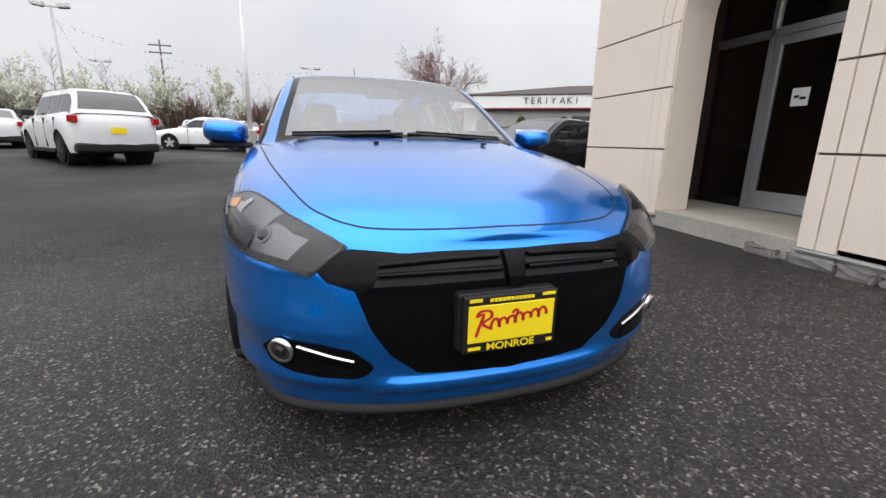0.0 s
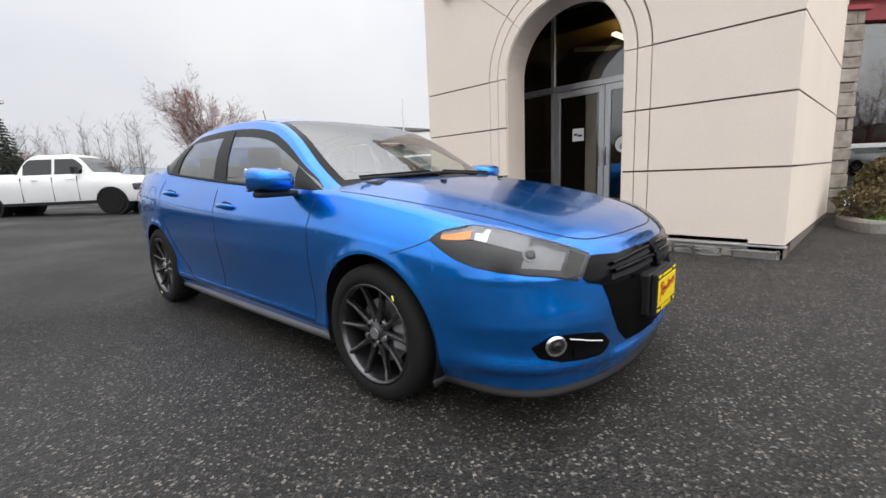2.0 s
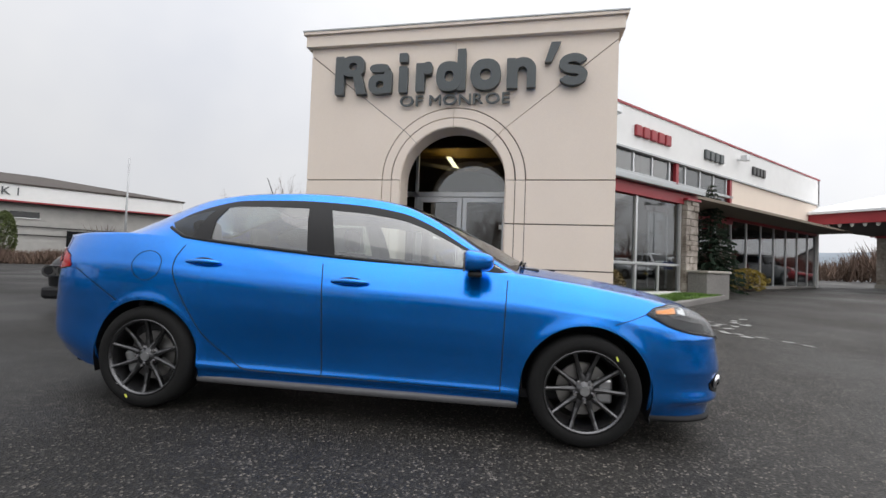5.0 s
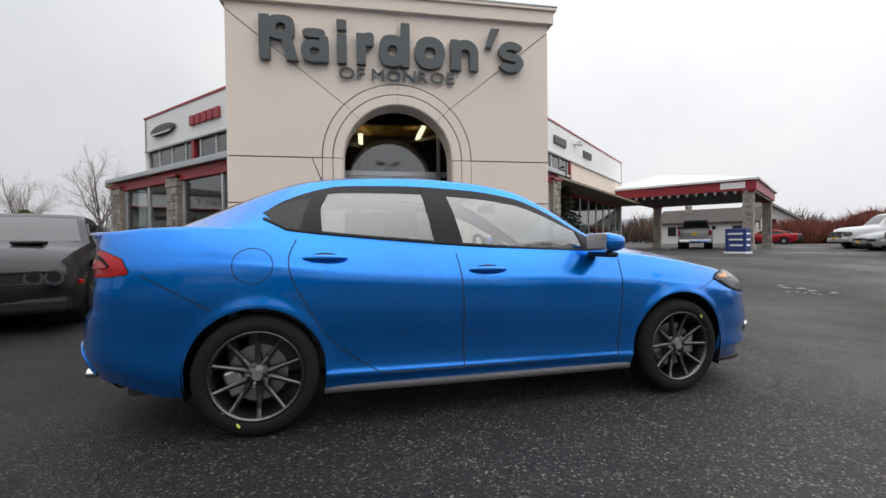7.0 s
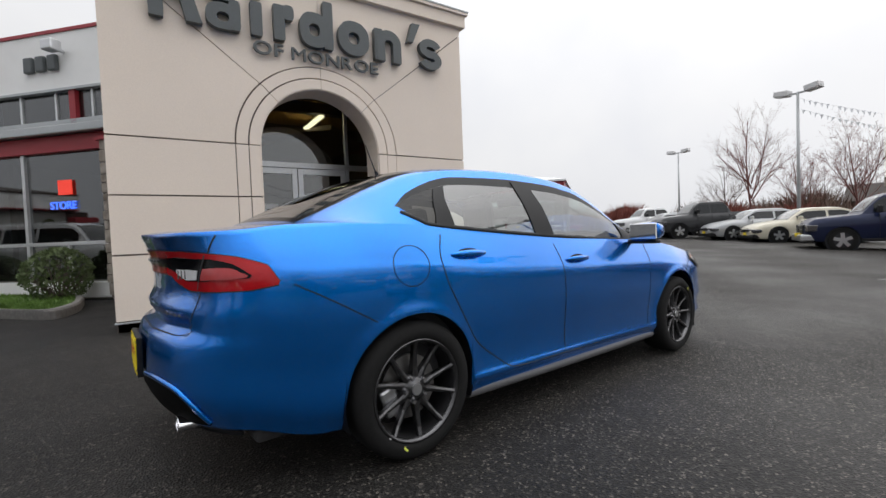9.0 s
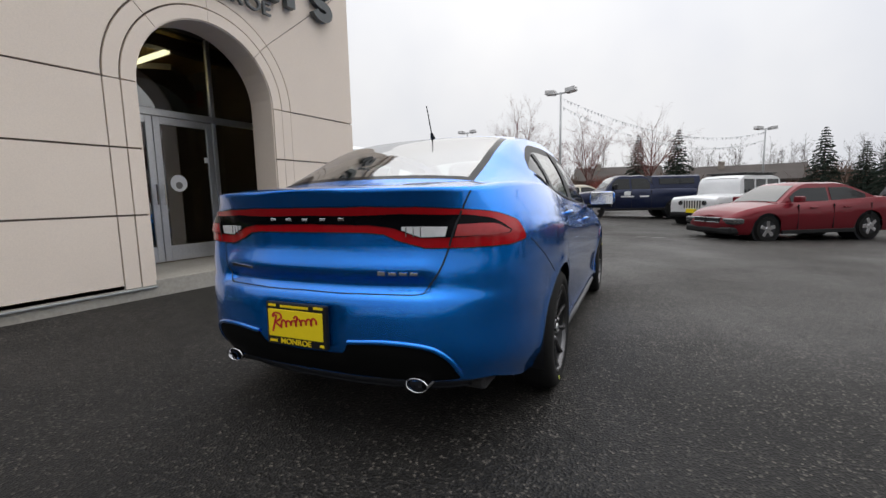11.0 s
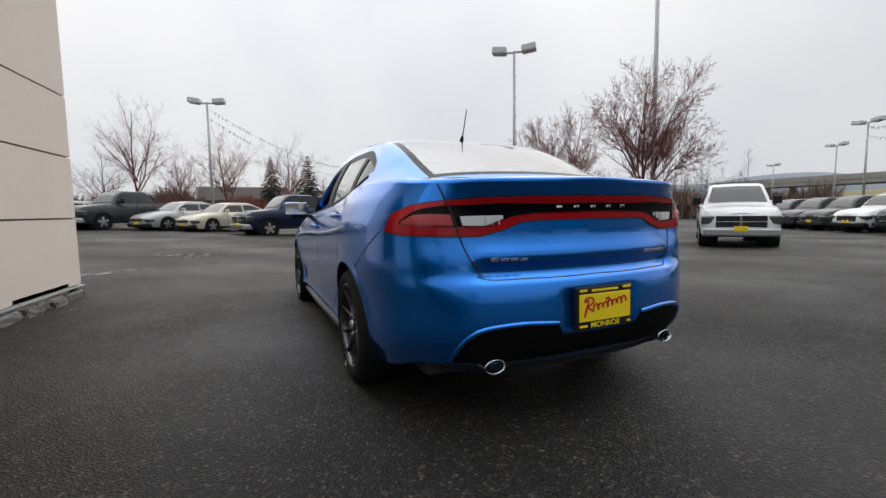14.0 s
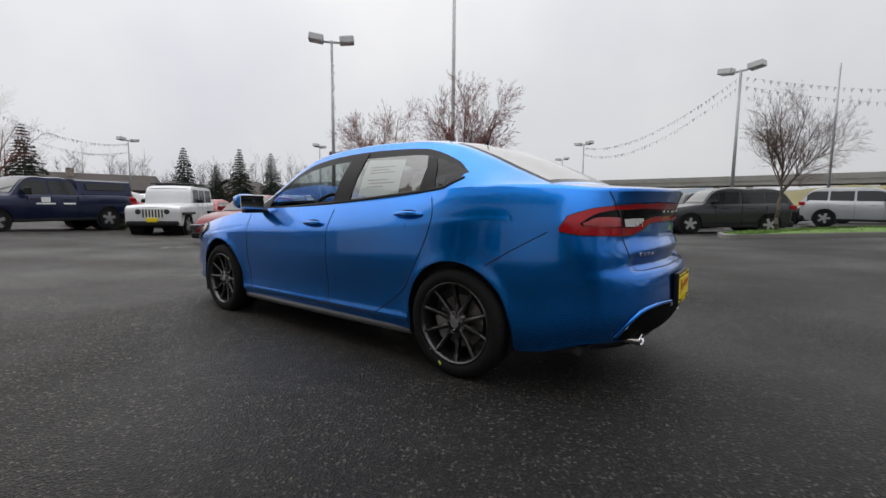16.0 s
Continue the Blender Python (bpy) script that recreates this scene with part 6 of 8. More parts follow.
    for i in range(len(lids) - 1):
        for k in range(5):
            q = [base + i * 6 + k, base + i * 6 + k + 1, base + (i + 1) * 6 + k + 1, base + (i + 1) * 6 + k]
            fs.append(q)
    body = link_mesh("body", vs, fs, pt, e, True)
    body.data.set_sharp_from_angle(angle=radians(38))
    part("underbody", bm_box((0.25, -hw + 0.2, CL - 0.02), (L - 0.25, hw - 0.2, CL + 0.1), 0.02), dark, e)
    # cabin
    wb, wt = hw - 0.11, hw - (0.16 if boxy else 0.30)
    zr = ROOF
    cab = [(COWL, BELT - 0.06), (R0, zr - 0.05), ((R0 + R1) / 2, zr), (R1, zr - 0.05), (TG, (BELT if kind == "pickup" else TAILZ) - 0.03)]
    st = polyline(spline(cab, 40), 26)
    vs, fs = [], []
    for s, zz in st:
        bz = (BELT - 0.05) if kind != "sedan" else BELT - 0.05
        f = max(0.0, min(1.0, (zz - bz) / (zr - bz)))
        w1 = wb + (wt - wb) * f
        vs += [(F(s), -wb, bz), (F(s), -w1, max(zz - 0.03, bz)), (F(s), -w1 + 0.1, max(zz, bz) + 0.004), (F(s), 0, max(zz, bz) + 0.02), (F(s), w1 - 0.1, max(zz, bz) + 0.004), (F(s), w1, max(zz - 0.03, bz)), (F(s), wb, bz)]
    for i in range(len(st) - 1):
        for k in range(6):
            fs.append([i * 7 + k, i * 7 + k + 1, (i + 1) * 7 + k + 1, (i + 1) * 7 + k])
    roof = link_mesh("cabin", vs, fs, pt if not (boxy and colour == "blue") else SATIN_BLACK, e, True)
    roof.data.set_sharp_from_angle(angle=radians(40))

    def cabin_z(s):
        return float(np.interp(s, st[:, 0], st[:, 1]))

    def side_w(zz, top_z):
        bz = BELT - 0.05
        return wb + (wt - wb) * max(0, min(1, (top_z - bz) / (zr - bz))) * max(0, min(1, (zz - bz) / max(0.01, top_z - bz)))
    cuts = {"pickup": ((R0 - 0.25, 2.6), (2.68, TG - 0.22)), "suv": ((R0 - 0.25, 2.75), (2.83, 3.65), (3.73, TG - 0.2)), "offroad": ((R0 + 0.1, 2.45), (2.55, 3.2), (3.32, TG - 0.12))}.get(kind, ((R0 - 0.35, 2.72), (2.80, TG - 0.45)))
    for sg in (1, -1):
        for s0, s1 in cuts:
            p = []
            for s in np.linspace(s0, s1, 7):
                tz = cabin_z(s) - 0.03
                z1 = min(tz - 0.06, zr - 0.13)
                z1 = max(z1, BELT + 0.02)
                p.append(((F(s), sg * (side_w(BELT + 0.015, tz) + 0.006), BELT + 0.015), (F(s), sg * (side_w(z1, tz) + 0.006), z1)))
            v = [a for q in p for a in q]
            v += [(a, b - sg * 0.02, c) for a, b, c in v]
            nn = len(p) * 2
            f = [[2 * i, 2 * i + 2, 2 * i + 3, 2 * i + 1] for i in range(len(p) - 1)]
            f += [[2 * i, 2 * i + nn, 2 * i + 2 + nn, 2 * i + 2] for i in range(len(p) - 1)] + [[2 * i + 1, 2 * i + 3, 2 * i + 3 + nn, 2 * i + 1 + nn] for i in range(len(p) - 1)]
            link_mesh("side_window", v, f, FAR_GLASS, e)
    for nm, s0, s1 in (("windscreen", COWL + 0.1, R0 - 0.06), ("rear_window", R1 + (0.04 if kind in ("suv", "offroad") else 0.1), TG - (0.06 if kind != "sedan" else 0.1))):
        v, f = [], []
        for s in np.linspace(s0, s1, 6):
            zz = cabin_z(s)
            w = max(0.2, side_w(zz, zz) - 0.1)
            off = 0.012
            d = 1 if nm == "windscreen" else -1
            v += [(F(s) + d * off, -w, zz + off), (F(s) + d * off, 0, zz + 0.022 + off), (F(s) + d * off, w, zz + off)]
        for i in range(5):
            for k in range(2):
                f.append([i * 3 + k, i * 3 + k + 1, (i + 1) * 3 + k + 1, (i + 1) * 3 + k])
        link_mesh(nm, v, f, PALE_SCREEN, e, True)
    if kind == "pickup":
        part("bed_well", bm_box((0.12, -hw + 0.22, BELT + 0.0), (F(TG) - 0.12, hw - 0.22, BELT + 0.045), 0.005), dark, e)
        part("bed_rail", bm_box((0.05, -hw + 0.13, BELT), (F(TG), -hw + 0.2, BELT + 0.06), 0.01), pt, e)
        part("bed_rail", bm_box((0.05, hw - 0.2, BELT), (F(TG), hw - 0.13, BELT + 0.06), 0.01), pt, e)
        if cap:
            part("bed_canopy", bm_prism([(-hw + 0.14, BELT), (-hw + 0.28, ROOF - 0.08), (-hw + 0.4, ROOF - 0.02), (hw - 0.4, ROOF - 0.02), (hw - 0.28, ROOF - 0.08), (hw - 0.14, BELT)], 0.08, F(TG) + 0.1, "x"), pt, e)
            for sg in (1, -1):
                part("canopy_window", bm_box((0.35, -0.004, -0.13), (F(TG) - 0.2, 0.004, 0.13), 0, None, Matrix.Translation((0, sg * (hw - 0.195), BELT + 0.34)) @ Matrix.Rotation(radians(14) * sg, 4, "X")), FAR_GLASS, e)
    # wheels
    rm = rim or ALLOY
    for sg in (1, -1):
        for c in (fa, ra):
            wm = Matrix.Translation((F(c), sg * (hw - 0.13), TR))
            ty = bm_cyl((0, -0.12, 0), (0, 0.12, 0), TR, TR, 28)
            bmesh.ops.bevel(ty, geom=[ed for ed in ty.edges if len(ed.link_faces) == 2 and any(len(q.verts) > 4 for q in ed.link_faces)], offset=0.03, segments=2, affect="EDGES")
            wheel = part("wheel", ty, RUBBER, e, smooth=False)
            wheel.matrix_local = wm
            part("rim", bm_cyl((0, sg * 0.10, 0), (0, sg * 0.124, 0), TR * 0.66, TR * 0.62, 24), SEAM if rm is not RUBBER else RUBBER, wheel)
            for q in range(5):
                a = q * math.tau / 5 + c
                part("spoke", bm_box((0.02, -0.006, -0.045 * TR / 0.33), (TR * 0.63, 0.006, 0.045 * TR / 0.33), 0.003, None, Matrix.Translation((0, sg * 0.128, 0)) @ Matrix.Rotation(a, 4, "Y")), rm, wheel)
            part("hub", bm_cyl((0, sg * 0.12, 0), (0, sg * 0.138, 0), 0.07, 0.06, 14), rm, wheel)
            arch = bm_cyl((F(c), sg * (hw - 0.5), TR), (F(c), sg * (hw - 0.06), TR), ar - 0.004, ar - 0.004, 24)
            part("arch_liner", arch, SEAM, e)
    # front and tail
    fz = top(0.05)
    gz0, gz1 = (fz - (0.42 if kind == "pickup" else 0.34), fz - 0.06) if kind != "sedan" else (fz - 0.18, fz - 0.04)
    if boxy:
        gz0, gz1 = HB - 0.48, HB - 0.12
    gw = hw * (0.60 if kind == "pickup" else 0.78 if kind == "coupe" else 0.5)
    if kind == "coupe":
        gz0, gz1 = fz - 0.2, fz - 0.03
    gr = part("grille", bm_box((L - 0.1, -gw, gz0), (L + 0.012, gw, gz1), 0.02), pt if boxy else SEAM, e)
    if boxy:
        for k in range(7):
            part("grille_slot", bm_box((L + 0.008, -0.3 + 0.1 * k - 0.025, gz0 + 0.04), (L + 0.018, -0.3 + 0.1 * k + 0.025, gz1 - 0.04), 0.004), SEAM, gr)
    else:
        for k in range(3 if kind == "pickup" else 2):
            zz = gz0 + (gz1 - gz0) * ((0.04, 0.5, 0.96)[k] if kind == "pickup" else (0.1, 0.9)[k])
            part("grille_bar", bm_box((L - 0.02, -gw, zz - 0.011), (L + 0.025, gw, zz + 0.011), 0.005), CHROME if kind in ("pickup", "sedan", "suv") else SEAM, gr)
        part("grille_post", bm_box((L - 0.02, -0.03, gz0), (L + 0.028, 0.03, gz1), 0.008), CHROME if kind == "pickup" else SEAM, gr)
    for sg in (1, -1):
        if boxy:
            part("head_lamp", bm_cyl((L - 0.05, sg * gw * 0.98, gz1 - 0.12), (L + 0.02, sg * gw * 0.98, gz1 - 0.12), 0.095, 0.09, 20), LAMP_CLEAR, e)
            part("wing_flare", bm_box((F(fa) - 0.5, sg * hw - 0.02 if sg > 0 else -hw - 0.12, TR + 0.37), (F(fa) + 0.62, hw + 0.12 if sg > 0 else -hw + 0.02, TR + 0.46), 0.03), dark, e)
            part("wing_flare", bm_box((F(ra) - 0.5, sg * hw - 0.02 if sg > 0 else -hw - 0.12, TR + 0.37), (F(ra) + 0.5, hw + 0.12 if sg > 0 else -hw + 0.02, TR + 0.46), 0.03), dark, e)
        elif kind == "coupe":
            for q in (0.60, 0.78):
                hl = part("head_lamp", bm_cyl((L - 0.1, sg * q * hw, (gz0 + gz1) / 2), (L + 0.02, sg * q * hw, (gz0 + gz1) / 2), 0.088, 0.088, 24), LAMP_CLEAR, e)
                part("lamp_lens", bm_cyl((L + 0.02, sg * q * hw, (gz0 + gz1) / 2 + 0.012), (L + 0.026, sg * q * hw, (gz0 + gz1) / 2 + 0.012), 0.062, 0.058, 20), LAMP_DARK, hl)
            part("hood_scoop", bm_box((L - 1.05, min(sg * 0.2, sg * 0.5), HB + 0.02), (L - 0.75, max(sg * 0.2, sg * 0.5), HB + 0.055), 0.015), SEAM, e)
            part("side_marker", bm_box((L - 0.42, sg * (hw - 0.03) - 0.02, CL + 0.32), (L - 0.3, sg * (hw - 0.03) + 0.02, CL + 0.37), 0.006), LAMP_RED, e)
        else:
            part("head_lamp", bm_box((L - 0.42, min(sg * (gw + 0.02), sg * (hw - 0.045)), gz1 - (0.25 if kind == "pickup" else 0.17)), (L - 0.03, max(sg * (gw + 0.02), sg * (hw - 0.045)), gz1 - 0.01), 0.04), LAMP_CLEAR, e)
        tz = min(TAILZ - 0.06, BELT - 0.02)
        hh = 0.34 if kind in ("pickup",) else 0.16
        part("tail_lamp", bm_box((-0.012, min(sg * (hw - (0.2 if kind != "coupe" else 0.75)), sg * (hw - 0.05)), tz - hh), (0.22, max(sg * (hw - (0.2 if kind != "coupe" else 0.75)), sg * (hw - 0.05)), tz), 0.02), LAMP_RED, e)
        my = sg * (hw + 0.06)
        mh = 0.24 if kind == "pickup" else 0.15
        part("door_mirror", bm_box((F(COWL + 0.45) - 0.06, my - 0.12, BELT + 0.0), (F(COWL + 0.45) + 0.06, my + 0.12, BELT + mh), 0.03), dark if kind != "sedan" else pt, e)
        part("sill", bm_box((F(ra) + ar, sg * hw - 0.06 if sg > 0 else -hw + 0.005, CL - 0.005), (F(fa) - ar, hw - 0.005 if sg > 0 else -hw + 0.06, CL + 0.09), 0.01), dark, e)
        for s in (2.0 if kind != "pickup" else 1.95, 2.95):
            part("door_handle", bm_box((F(s) - 0.28, sg * hw - 0.02, BELT - 0.16), (F(s) - 0.08, sg * hw + 0.02, BELT - 0.13), 0.008), pt, e)
    for s in (cuts[0][0] + 0.12, cuts[0][1] + 0.04, cuts[1][1] + 0.02 if kind != "coupe" else cuts[0][1] + 0.06):
        for sg in (1, -1):
            part("door_seam", bm_box((F(s) - 0.004, sg * (hw - 0.02) - 0.022, CL + 0.12), (F(s) + 0.004, sg * (hw - 0.02) + 0.022, BELT - 0.06)), SEAM, e)
    chrome_b = kind == "pickup"
    part("front_bumper", bm_box((L - 0.3, -hw + 0.1, CL + 0.02), (L + (0.12 if chrome_b or boxy else 0.0), hw - 0.1, CL + (0.26 if chrome_b else 0.2)), 0.05), ALLOY if chrome_b else dark, e)
    part("rear_bumper", bm_box((-0.1 if chrome_b or boxy else 0.005, -hw + 0.1, CL + 0.02), (0.3, hw - 0.1, CL + 0.24), 0.05), CHROME if chrome_b else dark, e)
    if plate:
        part("dealer_plate", bm_box((L + 0.0, -0.16, CL + 0.17), (L + 0.135 if chrome_b or boxy else L + 0.022, 0.16, CL + 0.31), 0.004), YELLOW, e)
        part("dealer_plate", bm_box((-0.12 if chrome_b or boxy else -0.02, -0.16, BELT - 0.42), (0.0, 0.16, BELT - 0.27), 0.004), YELLOW, e)
    if rack or kind == "suv":
        for sg in (1, -1):
            part("roof_rail", bm_cyl((F(R1 - 0.1), sg * (wt - 0.08), ROOF + 0.035), (F(R0 + 0.2), sg * (wt - 0.08), ROOF + 0.035), 0.015, 0.015, 8), dark if rack else ALLOY, e)
    if rack:
        for k in range(5):
            xx = F(R0 + 0.3 + k * 0.5)
            part("rack_bar", bm_cyl((xx, -wt, ROOF + 0.1), (xx, wt, ROOF + 0.1), 0.02, 0.02, 8), dark, e)
        part("rack_load", bm_box((F(R1 - 0.2), -wt + 0.1, ROOF + 0.02), (F(R0 + 0.4), wt - 0.1, ROOF + 0.14), 0.04), dark, e)
    return e


vehicle("suv", -6.9, 10.7, 130, "white", "white compact suv with black lower cladding on asphalt", "car", HYPER)
vehicle("sedan", -11.4, 22.6, 118, "black", "black saloon parked tail out with a yellow plate", "car")
vehicle("sedan", -5.9, 19.5, 172, "white", "white saloon parked across the rows", "car")
vehicle("sedan", -13.6, 18.4, 118, "white", "white saloon with a yellow rear plate", "car")
vehicle("suv", -12.0, 29.0, 100, "grey", "grey suv standing in the back row", "car")
vehicle("sedan", -7.0, 31.0, 100, "red", "red saloon in the back row", "car")
vehicle("pickup", -0.6, 16.6, -35, "white", "silver white crew-cab pickup with black wheels", "truck", RUBBER)
vehicle("coupe", -5.3, 24.0, 102, "black", "black coupe parked tail out with a yellow plate", "car")
vehicle("coupe", -3.2, 24.6, 102, "black", "black coupe parked tail out beside another", "car")
vehicle("sedan", -7.95, 25.2, 102, "white", "white saloon with a yellow plate", "car")
vehicle("sedan", 6.2, 31.0, -30, "white", "white saloon by the grass verge", "car")
vehicle("offroad", 11.2, 28.6, -29, "blue", "bright blue off-roader with a black hard top", "car", ALLOY)
vehicle("sedan", 16.6, 35.6, -25, "white", "white saloon near the hedge", "car")
vehicle("sedan", 8.0, 36.4, 65, "blue", "blue saloon parked tail out", "car")
vehicle("sedan", 10.9, 37.4, 65, "maroon", "dark red saloon parked tail out", "car")
vehicle("coupe", 4.2, 5.7, -159, "black", "matt dark grey muscle coupe by the showroom", "car", HYPER, plate=False)
vehicle("suv", 8.9, 8.9, -150, "white", "white suv behind the dark coupe", "car")
vehicle("pickup", 23.6, -22.3, -42, "silver", "silver pickup seen from the tail under the canopy", "truck")
vehicle("sedan", 37.1, -43.6, 40, "grey", "grey saloon far across the lot", "car")
vehicle("sedan", 34.6, -40.0, 40, "red", "red saloon far across the lot", "car")
vehicle("suv", 18.2, -31.2, 62, "white", "white suv at the end of the row", "car")
vehicle("pickup", 15.6, -28.4, 58, "white", "white pickup in the used row", "truck")
vehicle("sedan", 12.9, -25.6, 56, "silver", "silver saloon in the used row", "car")
vehicle("pickup", 9.4, -23.4, 50, "grey", "grey pickup with a red door sticker", "truck")
vehicle("sedan", 6.6, -22.4, 46, "silver", "silver saloon nose out in the row", "car")
vehicle("sedan", 4.4, -21.6, 42, "cream", "cream saloon nose out in the row", "car")
navy = vehicle("pickup", 0.9, -19.0, 26, "navy", "dark navy pickup with a bed canopy", "truck", ALLOY, cap=True)
for sg in (1, -1):
    for q, z, w, h in ((3.35, 1.12, 0.14, 0.09), (3.35, 0.98, 0.3, 0.03), (2.6, 0.98, 0.2, 0.03)):
        part("door_print", bm_box((q - w, sg * 1.0 - 0.016, z - h), (q + w, sg * 1.0 + 0.016, z + h), 0.01), PAPER, navy, "pale printed mark on the door")
vehicle("suv", -2.4, -23.6, 150, "red", "red suv behind the bushes", "car")
vehicle("suv", -4.6, -28.6, 20, "white", "white suv in the far row", "car")
vehicle("offroad", -2.9, -16.9, 56, "white", "white off-roader with a roof rack", "car", ALLOY, rack=True)
vehicle("sedan", -4.0, -11.4, 36, "maroon", "dark red saloon with bright wheels", "car", CHROME, plate=False)
vehicle("suv", -9.6, -19.2, -128, "black", "black boxy suv parked tail out", "car")
vehicle("suv", -12.6, -16.0, -128, "maroon", "dark red boxy suv parked tail out", "car")
vehicle("suv", -19.4, -23.4, -128, "grey", "dark people carrier in the far row", "car")
vehicle("sedan", -15.0, -24.6, 20, "black", "black saloon in the far row", "car")
vehicle("sedan", -5.9, -21.6, -128, "red", "red saloon partly hidden behind the others", "car")
vehicle("pickup", -13.0, -7.0, 42, "white", "white heavy-duty pickup facing the lot", "truck", ALLOY)
for i, (cx, cy, c) in enumerate(((-17.9, -0.9, "grey"), (-21.9, -3.3, "black"), (-23.5, -5.9, "black"), (-25.0, -8.3, "white"), (-26.6, -10.7, "olive"), (-28.2, -13.2, "grey"), (-29.8, -15.7, "black"), (-31.4, -18.2, "silver"))):
    vehicle("suv", cx, cy, -52 if i == 0 else -22 + 3 * (i % 2), c, "row of new %s suvs with yellow plates" % {"grey": "dark grey", "olive": "dark green"}.get(c, c), "car")
vehicle("suv", -25.2, 3.6, 88, "silver", "silver compact suv by the grass island", "car")
vehicle("suv", -31.0, 4.2, 88, "maroon", "dark red suv in the row behind", "car")
vehicle("sedan", -32.5, 10.0, 88, "white", "white saloon in the row behind", "car")
vehicle("suv", -29.5, -1.0, 88, "black", "black suv in the row behind", "car")

# ---- planting, islands, lamps and distance ----
BARK = material("grey_brown_bark", (0.11, 0.085, 0.07), 0.9, var=0.35, grain=12, big=3, bump=0.006, bscale=25)
TWIG = material("bare_twigs", (0.13, 0.085, 0.07), 0.9, var=0.2)
RED_TWIG = material("reddish_budding_twigs", (0.16, 0.065, 0.055), 0.9, var=0.25)
BUD = material("red_buds", (0.24, 0.07, 0.06), 0.8, var=0.3)
BLOSSOM = material("white_blossom", (0.62, 0.62, 0.53), 0.8, var=0.25)
NEEDLE = material("dark_spruce_needles", (0.025, 0.05, 0.028), 0.8, var=0.4, grain=8)
NEEDLE_FAR = material("far_conifer_needles", (0.03, 0.048, 0.034), 0.85, var=0.4, grain=4)
CYPRESS = material("yellow_green_cypress", (0.065, 0.085, 0.022), 0.85, var=0.35, grain=8)
LEAF = material("shrub_leaves", (0.09, 0.125, 0.045), 0.7, var=0.4, grain=10)
LEAF_BROWN = material("olive_brown_shrub_leaves", (0.12, 0.09, 0.035), 0.8, var=0.4, grain=10)
LEAF_GOLD = material("golden_shrub_leaves", (0.30, 0.22, 0.04), 0.8, var=0.3, grain=10)
BRUSH = material("brown_winter_brush", (0.115, 0.075, 0.055), 0.9, var=0.35, grain=2)
BRUSH_RED = material("red_brown_brush", (0.19, 0.055, 0.04), 0.9, var=0.3, grain=2)
BRUSH_GREY = material("grey_winter_wood", (0.15, 0.13, 0.125), 0.9, var=0.3, grain=1)
MULCH = material("bark_mulch", (0.06, 0.042, 0.032), 0.95, var=0.5, grain=40, big=3, bump=0.02, bscale=30)
DRY_GRASS = material("dry_yellow_grass", (0.22, 0.18, 0.10), 0.95, var=0.35, grain=6, big=0.3, bump=0.05, bscale=5, tint=(0.20, 0.18, 0.08))
POLE = material("galvanised_pole", (0.42, 0.43, 0.44), 0.5, 0.3, var=0.12, grain=5)
WHITE_POLE = material("white_painted_pole", (0.68, 0.68, 0.67), 0.5, var=0.1, grain=5)
HEAD = material("grey_lamp_head", (0.6, 0.6, 0.6), 0.5)
PENNANT = material("faded_pennant_plastic", (0.85, 0.86, 0.88), 0.5, var=0.1)
thin = PENNANT.node_tree.nodes.new("ShaderNodeBsdfTranslucent")
thin.inputs[0].default_value = (0.85, 0.86, 0.88, 1)
both_sides = PENNANT.node_tree.nodes.new("ShaderNodeMixShader")
both_sides.inputs[0].default_value = 0.6
PENNANT.node_tree.links.new(PENNANT.node_tree.nodes["Principled BSDF"].outputs[0], both_sides.inputs[1])
PENNANT.node_tree.links.new(thin.outputs[0], both_sides.inputs[2])
PENNANT.node_tree.links.new(both_sides.outputs[0], PENNANT.node_tree.nodes["Material Output"].inputs[0])
ROOF_DARK = material("dark_brown_shingles", (0.06, 0.05, 0.045), 0.9, var=0.25, grain=8, bump=0.01, bscale=10)
ROOF_WHITE = material("pale_metal_roof", (0.74, 0.75, 0.76), 0.5, var=0.05)
SIDING = material("grey_horizontal_siding", (0.42, 0.41, 0.39), 0.8, var=0.12, grain=2)
HOUSE_WHITE = material("white_house_siding", (0.62, 0.61, 0.59), 0.8, var=0.08)
HOUSE_BROWN = material("red_brown_house_siding", (0.16, 0.085, 0.06), 0.8, var=0.1)
# haze over the far hills is put into this pale blue-grey colour
HILL = material("wooded_hills_haze_tint", (0.23, 0.26, 0.29), 1.0, var=0.14, grain=0.02, big=0.004, spec=0.0)
ROAD_DECK = material("grey_bridge_concrete", (0.27, 0.27, 0.265), 0.85, var=0.15, grain=0.6)


def seg_tubes(segs, sides):
    """Tapered tubes from (p, q, r0, r1) in one vertex list."""
    vs, fs = [], []
    for p, q, r0, r1 in segs:
        d = (q - p)
        n = d.length
        if n < 1e-5:
            continue
        d = d / n
        a = d.cross(Vector((0.31, 0.2, 0.93)) if abs(d.z) < 0.8 else Vector((1, 0.1, 0)))
        a.normalize()
        b = d.cross(a)
        k = len(vs)
        for c, r in ((p, r0), (q, r1)):
            for i in range(sides):
                t = math.tau * i / sides
                vs.append(c + a * (r * math.cos(t)) + b * (r * math.sin(t)))
        for i in range(sides):
            j = (i + 1) % sides
            fs.append((k + i, k + j, k + sides + j, k + sides + i))
    return vs, fs


